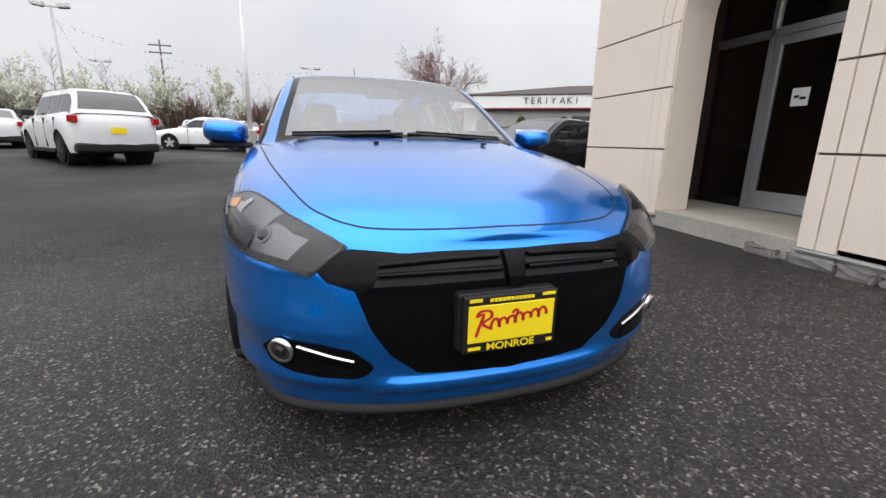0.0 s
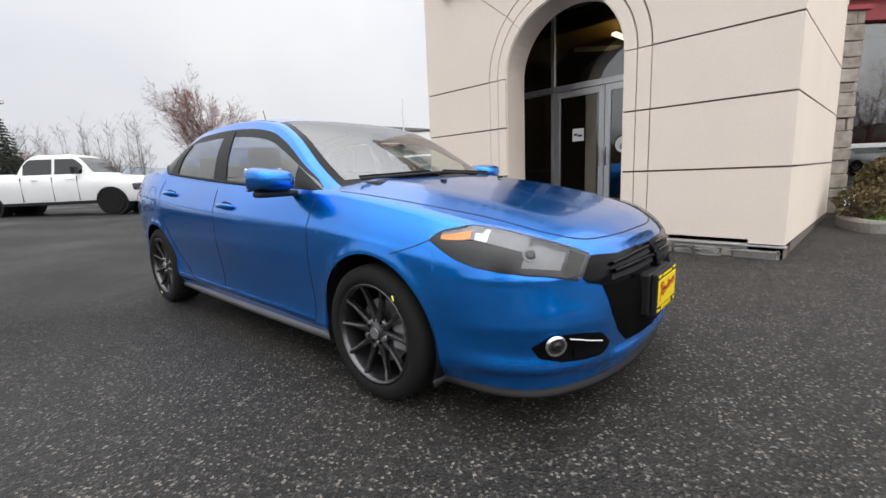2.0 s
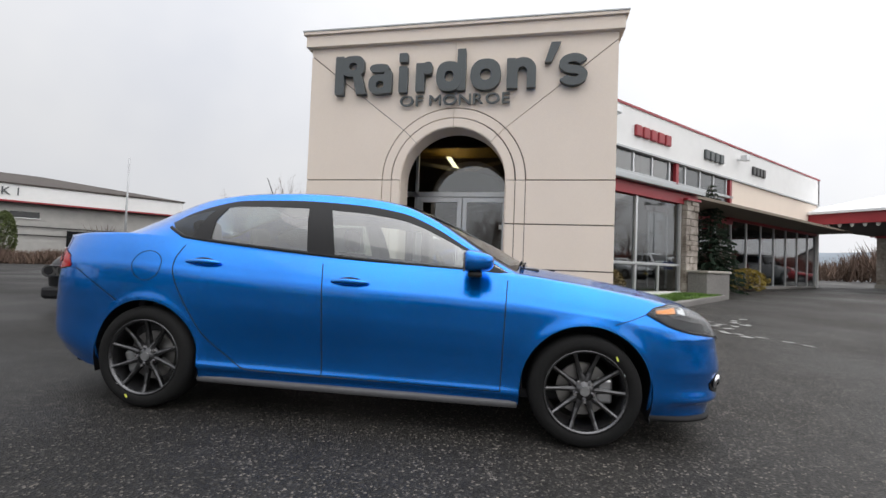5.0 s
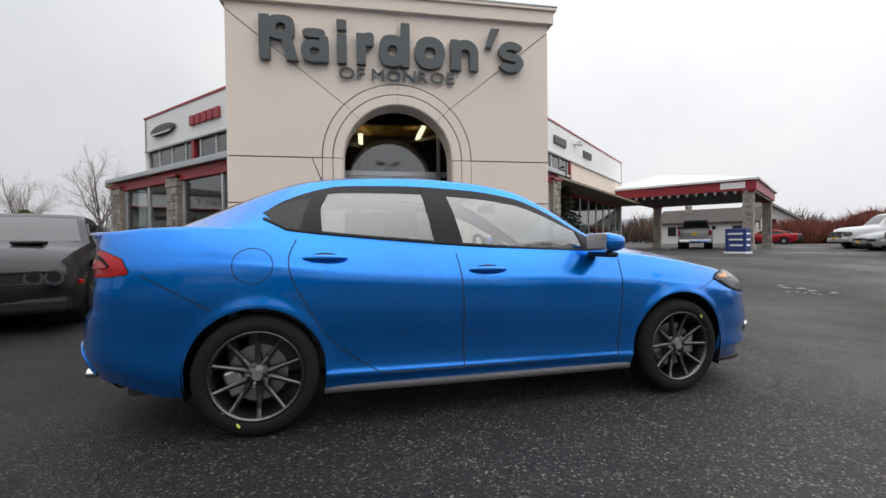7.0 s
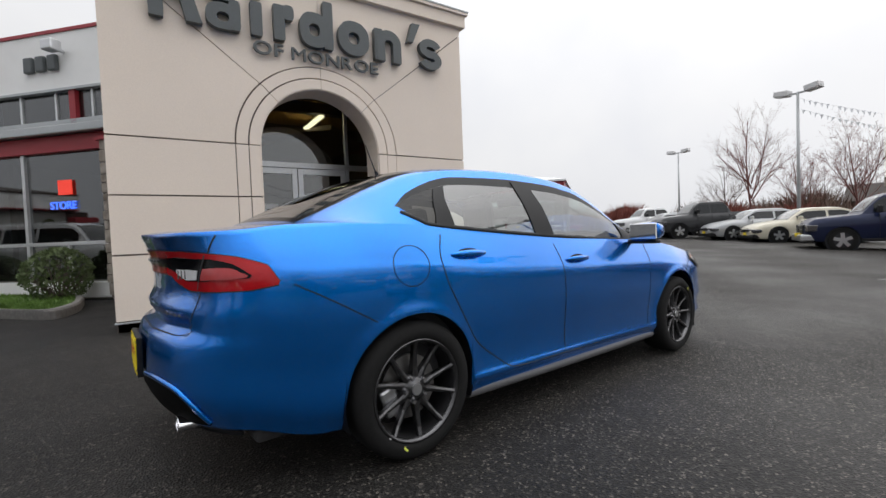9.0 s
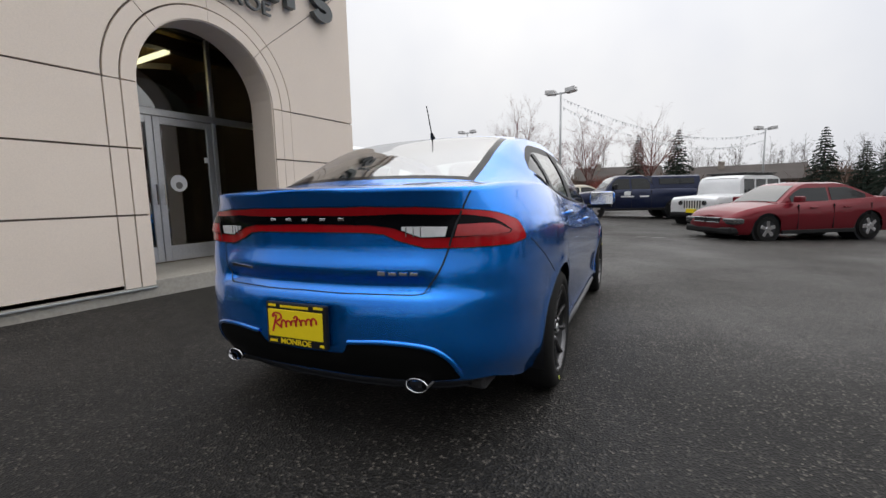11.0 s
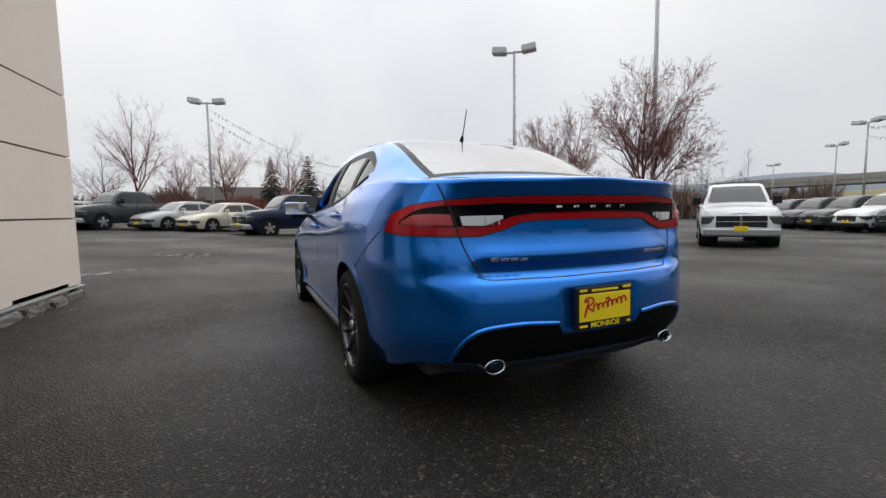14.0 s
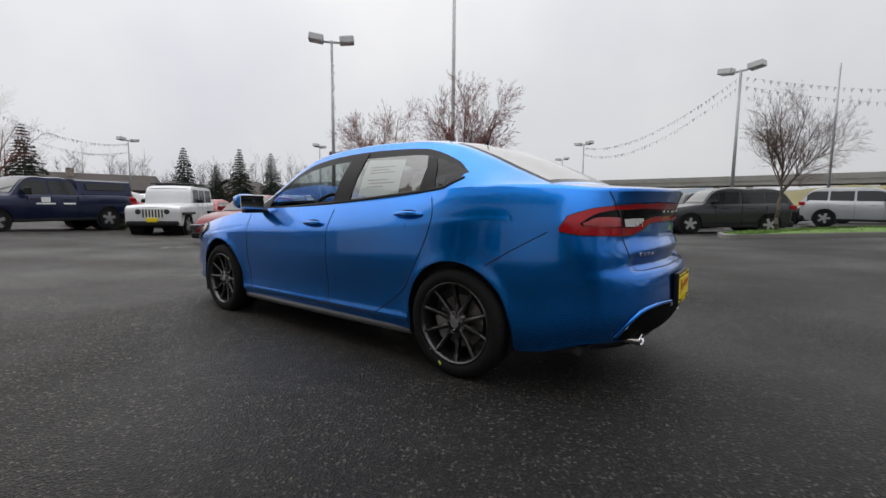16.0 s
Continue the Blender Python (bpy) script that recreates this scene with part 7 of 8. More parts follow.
def chips(pts, size, rnd, vs=None, fs=None, long=1.0):
    """Small bent leaves, two triangles each, round the given points."""
    vs, fs = ([] if vs is None else vs), ([] if fs is None else fs)
    for p in pts:
        s = size * rnd.uniform(0.6, 1.4)
        u = Vector((rnd.gauss(0, 1), rnd.gauss(0, 1), rnd.gauss(0, 1))).normalized()
        w = u.cross(Vector((rnd.gauss(0, 1), rnd.gauss(0, 1), rnd.gauss(0, 1)))).normalized()
        n = u.cross(w)
        k = len(vs)
        vs += [p - u * s * long, p + w * s * 0.5 + n * s * 0.2, p + u * s * long, p - w * s * 0.5 + n * s * 0.2]
        fs += [(k, k + 1, k + 2), (k, k + 2, k + 3)]
    return vs, fs


def grow(rnd, p, d, length, r, level, out, spread, up, kids):
    """A limb with its side branches; out[level] collects the pieces."""
    n = 5 if level == 0 else 4 if level == 1 else 3
    q, dr = Vector(p), Vector(d)
    for i in range(n):
        r1 = r * (1 - 0.75 * (i + 1) / n)
        r0 = r * (1 - 0.75 * i / n)
        dr = (dr + Vector((rnd.gauss(0, 0.09), rnd.gauss(0, 0.09), rnd.gauss(0, 0.05) + up))).normalized()
        e = q + dr * (length / n)
        out[min(level, 3)].append((q, e, r0, r1))
        if level < 3 and (i > 0 or level > 0):
            for _ in range(kids[level]):
                a = rnd.uniform(0, math.tau)
                side = dr.cross(Vector((math.cos(a), math.sin(a), 0.2))).normalized()
                nd = (dr * (1 - spread * 0.45) + side * spread).normalized()
                grow(rnd, e.lerp(q, rnd.random()), nd, length * rnd.uniform(0.38, 0.6) * (1 - 0.35 * i / n), r1 * 0.62 + 0.001, level + 1, out, spread * 0.95, up, kids)
        q = e


def bare_tree(x, y, H, seed, label, twig=TWIG, bud=None, fork=0.24, limbs=7, spread=0.62, kids=(2, 2, 2), blossom=0, rad=None, trunk_tilt=0.0):
    rnd = random.Random(seed)
    z = ground_z(x, y)
    e = thing("bare_tree" if not blossom else "blossom_tree", pose(x, y, z), label, "tree", "trees round the lot")
    r = rad or H * 0.014
    fk = H * fork
    tr, q = [], Vector((0, 0, -0.1))
    for i in range(6):
        w = Vector((rnd.gauss(0, 0.012) * H + trunk_tilt * fk / 5, rnd.gauss(0, 0.008) * H, -0.1 + (fk + 0.1) * (i + 1) / 6))
        tr.append((q, w, r * (1.25 if i == 0 else 1.05 - 0.05 * i), r * (1.0 - 0.05 * i)))
        q = w
    # the leader goes on through the crown
    out = [[], [], [], []]
    grow(rnd, q, Vector((0, 0, 1)), (H - fk) * 0.93, r * 0.7, 0, out, spread, 0.05, kids)
    for i in range(limbs):
        a = math.tau * (i + rnd.random() * 0.6) / limbs
        up = rnd.uniform(0.9, 1.9)
        d = Vector((math.cos(a), math.sin(a), up)).normalized()
        p = q.lerp(Vector((q.x, q.y, fk + (H - fk) * 0.3)), rnd.random())
        grow(rnd, p, d, (H - p.z) * rnd.uniform(0.55, 0.88), r * 0.45, 0 if rnd.random() < 0.8 else 1, out, spread, 0.05, kids)
    v, f = seg_tubes(tr, 9)
    link_mesh("trunk", v, f, BARK, e, True)
    v, f = seg_tubes(out[0] + out[1], 5)
    link_mesh("crown", v, f, BARK if twig is TWIG else twig, e, True)
    thin = [(a, b, max(c * 0.8, 0.0026 * H / 6), max(d * 0.8, 0.002 * H / 6)) for a, b, c, d in out[2] + out[3]]
    v, f = seg_tubes(thin, 3)
    tagged(link_mesh("twig_growth", v, f, twig, e), kind="stuff")
    if bud:
        pts = [b for a, b, c, d in out[3] if rnd.random() < 0.8] + [a.lerp(b, rnd.random()) for a, b, c, d in out[3] + out[2] if rnd.random() < 0.5]
        v, f = chips(pts, 0.014 * H / 5, rnd, long=1.4)
        tagged(link_mesh("bud_growth", v, f, bud, e), kind="stuff")
    if blossom:
        pts = []
        for a, b, c, d in out[3] + out[2]:
            for _ in range(blossom):
                pts.append(a.lerp(b, rnd.random()) + Vector((rnd.gauss(0, 0.1), rnd.gauss(0, 0.1), rnd.gauss(0, 0.1))))
        v, f = chips(pts, 0.09, rnd)
        tagged(link_mesh("blossom", v, f, BLOSSOM, e), kind="stuff")
    return e


def conifer(x, y, H, R, seed, label, mat=NEEDLE_FAR, dense=1.0, name="conifer_tree"):
    rnd = random.Random(seed)
    e = thing(name, pose(x, y, ground_z(x, y)), label, "tree", "evergreens")
    part("trunk", bm_cyl((0, 0, -0.1), (0, 0, H * 0.97), H * 0.02, 0.01, 8), BARK, e)
    vs, fs, segs = [], [], []
    zz = H * 0.06
    while zz < H * 0.99:
        k = max(3, int(9 * dense * (1 - 0.5 * zz / H)))
        rr = R * (1 - zz / H) ** 0.85 + 0.06
        off = rnd.random() * 6
        for i in range(k):
            a = off + math.tau * i / k + rnd.uniform(-0.2, 0.2)
            L = rr * rnd.uniform(0.75, 1.12)
            p = Vector((0, 0, zz))
            tip = Vector((math.cos(a) * L, math.sin(a) * L, zz - L * rnd.uniform(0.05, 0.32)))
            mid = p.lerp(tip, 0.5) + Vector((0, 0, L * 0.06))
            segs += [(p, mid, 0.02, 0.012), (mid, tip, 0.012, 0.004)]
            side = Vector((-math.sin(a), math.cos(a), 0))
            for j in range(int(10 * dense * max(0.4, L / R)) + 3):
                t = rnd.uniform(0.15, 1.0)
                c = (p.lerp(mid, t * 2) if t < 0.5 else mid.lerp(tip, t * 2 - 1))
                for sg in (-1, 1):
                    o = side * sg * L * 0.2 * (1.15 - t) * rnd.uniform(0.6, 1.3) + (tip - p).normalized() * L * 0.1 + Vector((0, 0, -0.06 * L * rnd.random()))
                    w = Vector((0, 0, 0.05 * H / 4 + 0.03))
                    n = len(vs)
                    vs += [c + w * 0.6, c + o, c - w * 0.6, c + o * 0.5 + w * 0.4]
                    fs += [(n, n + 1, n + 3), (n + 1, n + 2, n + 3), (n, n + 3, n + 2)]
        zz += H * 0.045 / (0.5 + 0.5 * dense)
    v, f = seg_tubes(segs, 3)
    link_mesh("crown", v, f, BARK, e)
    tagged(link_mesh("needle_mass", vs, fs, mat, e), kind="stuff")
    return e


def shrub(x, y, rx, h, seed, label, mat, n=1500, size=0.035, z=None, group="shrubs", shape=0.5):
    """A bush: stems and an uneven crown of leaves. shape below 0.5 tapers to a column."""
    rnd = random.Random(seed)
    e = thing("shrub", pose(x, y, ground_z(x, y) if z is None else z), label, "bush", group)
    lump = [(rnd.uniform(0, math.tau), rnd.uniform(0.2, 0.9), rnd.uniform(0.78, 1.15)) for _ in range(9)]
    pts, segs = [], []
    for _ in range(n):
        a, u = rnd.uniform(0, math.tau), rnd.random() ** 0.8
        g = 1.0
        for la, lu, lg in lump:
            if abs((a - la + math.pi) % math.tau - math.pi) < 0.6 and abs(u - lu) < 0.25:
                g = lg
        prof = (math.sin(math.pi * min(1, 0.12 + 0.88 * u)) ** shape if shape <= 1 else 1)
        rr = rx * g * prof * rnd.uniform(0.72, 1.05) ** 0.5
        pts.append(Vector((rr * math.cos(a), rr * math.sin(a), h * (0.05 + 0.97 * u * (0.9 + 0.1 * g)))))
    for p in pts[::max(1, n // 60)]:
        segs.append((Vector((p.x * 0.1, p.y * 0.1, -0.03)), p * 0.96, 0.012, 0.003))
    v, f = seg_tubes(segs, 3)
    link_mesh("stem_growth", v, f, BARK, e)
    v, f = chips(pts, size, rnd)
    tagged(link_mesh("foliage", v, f, mat, e), kind="stuff")
    return e


def inset(poly, d):
    c = sum((Vector(p) for p in poly), Vector((0, 0))) / len(poly)
    return [tuple(Vector(p) + (c - Vector(p)).normalized() * d) for p in poly]


def rounded(poly, r=0.5, k=5):
    out = []
    n = len(poly)
    for i in range(n):
        p, a, b = Vector(poly[i]), Vector(poly[i - 1]), Vector(poly[(i + 1) % n])
        u, w = (a - p), (b - p)
        q = min(r, u.length * 0.45, w.length * 0.45)
        s, t = p + u.normalized() * q, p + w.normalized() * q
        for j in range(k + 1):
            m = j / k
            out.append(tuple(s * (1 - m) ** 2 + p * 2 * m * (1 - m) + t * m * m))
    return out


def island(name, poly, fill, label, mound=0.12, blades=0, kerb=True, seed=1, blade_mat=None, r=0.6):
    """A kerbed bed: a ring of kerb stone with a filled top that rises a little."""
    e = tagged(new(name), label, "planting bed", "", "structure")
    ring = rounded(poly, r)
    n = len(ring)
    kh, kw = 0.15, 0.16
    rows = []
    for d, dz in ((0, -0.05), (0.0, kh - 0.03), (0.03, kh), (kw - 0.02, kh), (kw, kh - 0.03)):
        rows.append([(px, py, ground_z(*q) + dz) for (px, py), q in zip(inset(ring, d), ring)])
    if kerb:
        v = [p for row in rows for p in row]
        f = [(k * n + i, k * n + (i + 1) % n, (k + 1) * n + (i + 1) % n, (k + 1) * n + i) for k in range(len(rows) - 1) for i in range(n)]
        link_mesh("kerb", v, f, KERB, e)
    c = sum((Vector(p) for p in poly), Vector((0, 0))) / len(poly)
    v, f = [], []
    steps = (0, 0.12, 0.3, 0.55, 0.8, 1.0)
    rnd = random.Random(seed)
    base = [Vector(p) for p in inset(ring, kw)]
    for s in steps:
        for p in base:
            q = p.lerp(c, s * 0.98)
            v.append((q.x, q.y, ground_z(q.x, q.y) + (kh - 0.04 if kerb else 0.0) + mound * (1 - (1 - s) ** 2) + rnd.uniform(-0.012, 0.012) * (s > 0)))
    for k in range(len(steps) - 1):
        f += [(k * n + i, k * n + (i + 1) % n, (k + 1) * n + (i + 1) % n, (k + 1) * n + i) for i in range(n)]
    f.append(tuple(range((len(steps) - 1) * n, len(steps) * n)))
    link_mesh("bed", v, f, fill, e, True)
    if blades:
        bv, bf = [], []
        for _ in range(blades):
            i = rnd.randrange(n)
            s = 1 - math.sqrt(rnd.random())
            t = rnd.random()
            q = (base[i] * (1 - t) + base[(i + 1) % n] * t).lerp(c, s * 0.98)
            z = ground_z(q.x, q.y) + (kh - 0.05 if kerb else 0) + mound * (1 - (1 - s) ** 2)
            h, a = rnd.uniform(0.03, 0.09), rnd.uniform(0, math.tau)
            k = len(bv)
            bv += [(q.x - 0.012 * math.cos(a), q.y - 0.012 * math.sin(a), z), (q.x + 0.012 * math.cos(a), q.y + 0.012 * math.sin(a), z), (q.x + rnd.gauss(0, 0.025), q.y + rnd.gauss(0, 0.025), z + h)]
            bf.append((k, k + 1, k + 2))
        tagged(link_mesh("grass", bv, bf, blade_mat or GRASS, e), kind="stuff")
    return e


# beds along the two wings
island("lawn_bed", [(5.4, -2.95), (6.5, -3.62), (8.4, -5.1), (10.9, -6.95), (11.5, -6.75), (11.2, -5.9), (7.7, -2.6), (6.2, -2.5)], GRASS, "narrow kerbed lawn bed below the showroom windows", 0.1, 9000, seed=3)
island("lawn_bed", [(5.3, 3.5), (6.0, 3.3), (7.7, 3.4), (14.2, 9.9), (13.6, 10.4), (9.2, 6.6)], GRASS, "narrow kerbed grass bed below the showroom windows", 0.08, 7000, seed=4)
shrub(6.75, -2.95, 0.3, 0.75, 11, "olive brown leafy shrub beside the tower corner", LEAF_BROWN, 1300, 0.04, ground_z(6.75, -2.95) + 0.12)
shrub(6.2, -2.8, 0.3, 0.4, 12, "low brown ground shrub in the mulch", LEAF_BROWN, 500, 0.035, ground_z(6.2, -2.8) + 0.12)
shrub(7.6, 3.75, 0.5, 0.9, 13, "green leafy shrub at the foot of the wing", LEAF, 1600, 0.04, ground_z(7.6, 3.75) + 0.1)
shrub(9.9, 6.1, 0.5, 0.8, 14, "green leafy shrub below the showroom glass", LEAF, 1300, 0.04, ground_z(9.9, 6.1) + 0.1)
conifer(14.2, -7.7, 4.1, 1.15, 21, "dark green young spruce in front of the showroom glass", NEEDLE, 1.5, "spruce_tree")
shrub(16.4, -9.9, 0.7, 0.9, 15, "golden yellow rounded shrub near the showroom", LEAF_GOLD, 1300, 0.05)

# islands out on the lot
island("tree_island", [(-7.0, -5.9), (-8.35, -5.2), (-10.7, -7.7), (-9.4, -8.7)], MULCH, "kerbed island of bark mulch round a tree", 0.14, 0, seed=5)
bare_tree(-8.95, -6.8, 5.1, 31, "bare young street tree with reddish buds", RED_TWIG, BUD, 0.21, 9, 0.55, (2, 3, 2), rad=0.07)
shrub(-8.15, -6.15, 0.6, 0.6, 16, "green spreading shrub under the tree", LEAF, 2200, 0.04, ground_z(-8.2, -6.2) + 0.2)
shrub(-7.75, -5.85, 0.35, 0.35, 17, "low brown green shrub at the island's edge", LEAF_BROWN, 700, 0.035, ground_z(-7.8, -5.9) + 0.18)
island("tree_island", [(-7.2, -13.1), (-8.2, -12.2), (-12.2, -12.9), (-11.6, -14.3), (-8.4, -14.9)], MULCH, "kerbed island with a lamp post and a tree", 0.1, 400, seed=6)
bare_tree(-10.75, -12.8, 5.6, 32, "bare young tree with reddish buds beside the lamp", RED_TWIG, BUD, 0.22, 8, 0.55, (2, 3, 2), rad=0.06)
shrub(-9.5, -13.0, 0.5, 0.55, 18, "low green shrub on the island", LEAF, 1000, 0.04, ground_z(-9.5, -13) + 0.15)
shrub(-1.6, -20.0, 0.75, 0.9, 19, "green rounded bush beside the parked vehicles", LEAF, 1800, 0.05)
island("grass_island", [(-13.2, 0.2), (-15.2, -0.4), (-19.6, 3.6), (-20.5, 7.0), (-18.6, 6.6)], GRASS, "kerbed strip of grass with a tree", 0.12, 7000, seed=7)
bare_tree(-16.0, 1.25, 4.7, 33, "bare street tree with a rounded grey crown on grass", TWIG, None, 0.28, 10, 0.6, (2, 3, 2), rad=0.06)
island("grass_island", [(-8.0, 6.6), (-8.3, 8.6), (-11.0, 9.6), (-12.2, 8.0)], GRASS, "kerbed end of a grass island", 0.1, 1500, seed=8)
island("grass_verge", [(3.0, 22.5), (12.8, 24.2), (14.0, 26.5), (8.0, 26.4), (2.5, 24.4)], GRASS, "kerbed grass verge under a bare tree", 0.1, 4000, seed=9)
bare_tree(6.2, 23.1, 6.1, 34, "bare wide tree with a dense brown crown", TWIG, BUD, 0.26, 10, 0.62, (2, 3, 2), rad=0.09)

# trees further off
for k, (x, y, h) in enumerate(((13.3, -39.4, 9.5), (6.6, -37.8, 7.0), (1.5, -40.5, 7.5), (23.2, 14.7, 6.0), (29.8, 23.1, 6.0), (10.4, -40.5, 6.0), (17.6, -44.0, 6.5))):
    bare_tree(x, y, h, 40 + k, "bare tree with reddish twigs behind the lot", RED_TWIG if k in (0, 1, 2, 5) else TWIG, BUD if k in (1, 5) else None, 0.16, 7, 0.6, (2, 2, 1), rad=h * 0.014)
for k, (x, y, h) in enumerate(((-24, 38, 5.6), (-20, 40, 5.4), (-15, 42, 6), (-11, 45, 6.2), (-28.5, 35, 5.6), (-33, 33, 5.2))):
    bare_tree(x, y, h, 60 + k, "young tree in white blossom beside the road", TWIG, None, 0.2, 6, 0.55, (2, 1, 1), 2, rad=0.08)
for k, (x, y, h, r) in enumerate(((-3.8, 36.9, 5.3, 1.5), (-1.9, 37.2, 5.6, 1.6), (-0.4, -46.9, 7.6, 2.2), (-11, -43, 6.6, 1.9), (-12.9, -40.4, 5.0, 1.6), (-13.5, -36.5, 6.2, 1.8), (-18.5, -41, 6.6, 1.8), (3.5, -49, 7.4, 2.1))):
    conifer(x, y, h, r, 80 + k, "dark green conifer behind the parked rows", NEEDLE_FAR, 1.7)
for k, (x, y) in enumerate(((17.3, 37.2), (20.7, 35.2), (14.5, 40.7), (10.9, 45.5))):
    shrub(x, y, 0.72, 3.5, 90 + k, "tall narrow clipped evergreen beside the restaurant", CYPRESS, 2600, 0.09, group="columnar evergreens", shape=0.45)
shrub(27.0, 21.0, 0.9, 3.2, 97, "dark narrow evergreen beyond the showroom", CYPRESS, 1500, 0.1, group="columnar evergreens", shape=0.45)
shrub(36, -55, 2.2, 3.4, 98, "dark evergreen bush far across the lot", NEEDLE_FAR, 2200, 0.16)


# ---- lamp posts, poles and pennants ----
def lamp_post(x, y, H, turn, label, mat=POLE, flood=0.0, base=0.7, single=False, r=0.085):
    e = thing("lamp_post", pose(x, y, ground_z(x, y), 0, 0, turn), label, "lamp post", "lot lamps")
    part("base", bm_cyl((0, 0, -0.1), (0, 0, base), 0.24, 0.24, 18), CONCRETE, e)
    part("base_plate", bm_box((-0.16, -0.16, base), (0.16, 0.16, base + 0.03), 0.006), mat, e)
    part("pole", bm_cyl((0, 0, base), (0, 0, H - 0.1), r, r * 0.62, 12), mat, e, smooth=True)
    part("cross_arm", bm_box((-0.45, -0.035, H - 0.2), (0.45, 0.035, H - 0.12), 0.01), mat, e)
    for sg in ((1, -1) if not single else (1,)):
        m = Matrix.Translation((sg * 0.64, 0, H - 0.02)) @ Matrix.Rotation(radians(-7 * sg), 4, "Y")
        hd = part("lamp_head", bm_box((-0.31, -0.25, -0.16), (0.31, 0.25, 0.12), 0.04, None, m), HEAD, e)
        part("lens", bm_box((-0.25, -0.2, -0.175), (0.25, 0.2, -0.155), 0.006, None, m), PAPER, hd)
    if flood:
        f = part("flood_lamp", bm_box((-0.24, -0.14, -0.2), (0.24, 0.16, 0.2), 0.03, None, Matrix.Translation((0.05, 0.22, flood)) @ Matrix.Rotation(radians(25), 4, "X")), SATIN_BLACK, e)
        part("bracket", bm_box((-0.04, 0, flood - 0.03), (0.04, 0.2, flood + 0.03)), mat, f)
    return e


def pole(name, x, y, H, r, mat, label, cat, base=0.0):
    e = thing(name, pose(x, y, ground_z(x, y)), label, cat, "poles")
    if base:
        part("base", bm_cyl((0, 0, -0.1), (0, 0, base), 0.28, 0.28, 18), CONCRETE, e)
    part("shaft", bm_cyl((0, 0, base), (0, 0, H), r, r * 0.6, 12), mat, e, smooth=True)
    return e


LAMPS = ((-8.4, -13.9, 8.4, 145, 3.4), (5.5, -24, 7.2, 172, 0), (18.3, -37, 7.2, 180, 0), (-22.2, -1.2, 7.5, 75, 0), (-35.7, -15.2, 7.0, 75, 0), (-46.6, -23.1, 7.0, 75, 0), (-60.7, -38.3, 7.0, 75, 0),
         (-7.3, -45.6, 7.0, 30, 0), (-20.9, -35.6, 7.0, 30, 0), (-16.9, 30.6, 8.2, 10, 0), (-23.6, 51.7, 8.0, 10, 0), (-2.4, 44.7, 7.6, 10, 0))
for x, y, h, a, fl in LAMPS:
    lamp_post(x, y, h, a, "grey steel lamp post with two box heads" + (" and a floodlight" if fl else ""), POLE, fl)
pole("flagpole", -16.3, -13.9, 19.0, 0.13, WHITE_POLE, "tall pale flagpole behind the trees", "flagpole", 0.3)
lamp_post(-3.85, 17.4, 6.6, 12, "white lamp post with two box heads on a concrete foot", WHITE_POLE, base=0.95, r=0.1)
pole("tall_pole", 27.6, 32.5, 9.0, 0.1, POLE, "slim grey pole beyond the showroom", "pole")
pole("tall_pole", -48.0, 1.5, 13.0, 0.12, POLE, "slim grey pole behind the far row", "pole")
u = pole("utility_pole", -24.6, 72.7, 14.0, 0.17, BARK, "wooden utility pole with two crossarms", "utility pole")
for z in (13.2, 12.2):
    part("crossarm", bm_box((-1.5, -0.07, z), (1.5, 0.07, z + 0.16)), BARK, u)
    for k in range(4):
        part("insulator", bm_cyl((-1.3 + 0.87 * k, 0, z + 0.16), (-1.3 + 0.87 * k, 0, z + 0.34), 0.05, 0.04, 8), HEAD, u)

FLAG = bpy.data.meshes.new("pennant")
FLAG.from_pydata([(-0.07, 0.004, 0), (0.07, 0.004, 0), (0.0, 0.03, -0.22), (-0.07, -0.004, 0), (0.07, -0.004, 0), (0.0, 0.022, -0.22)], [], [(0, 1, 2), (5, 4, 3), (0, 3, 4, 1), (1, 4, 5, 2), (2, 5, 3, 0)])
FLAG.materials.append(PENNANT)


def pennant_string(a, b, sag, step, seed):
    """A cord from a to b with hanging pennants."""
    rnd = random.Random(seed)
    a, b = Vector(a), Vector(b)
    e = thing("pennant_string", Matrix.Translation(a), "sagging cord of small faded plastic pennants", "pennants", "pennant strings")
    n = max(8, int((b - a).length / step))
    pts = [(b - a) * (i / n) + Vector((0, 0, -sag * 4 * (i / n) * (1 - i / n))) for i in range(n + 1)]
    v = [(p.x + 0.007 * c, p.y + 0.007 * c, p.z + 0.007 * d) for p in pts for c, d in ((1, 0), (0, 1), (-1, 0), (0, -1))]
    f = [(4 * i + k, 4 * i + (k + 1) % 4, 4 * i + 4 + (k + 1) % 4, 4 * i + 4 + k) for i in range(n) for k in range(4)]
    link_mesh("cord", v, f, PENNANT, e)
    yaw = math.degrees(math.atan2(b.y - a.y, b.x - a.x))
    for p in pts[1:-1]:
        o = new("pennant", FLAG)
        o.parent = e
        o.matrix_local = pose(p.x, p.y, p.z, rnd.uniform(-25, 25), rnd.uniform(-12, 12), yaw + rnd.uniform(-50, 50))


def top_of(i, dz=0.0):
    x, y, h, a, fl = LAMPS[i]
    return (x, y, ground_z(x, y) + h - 0.4 + dz)


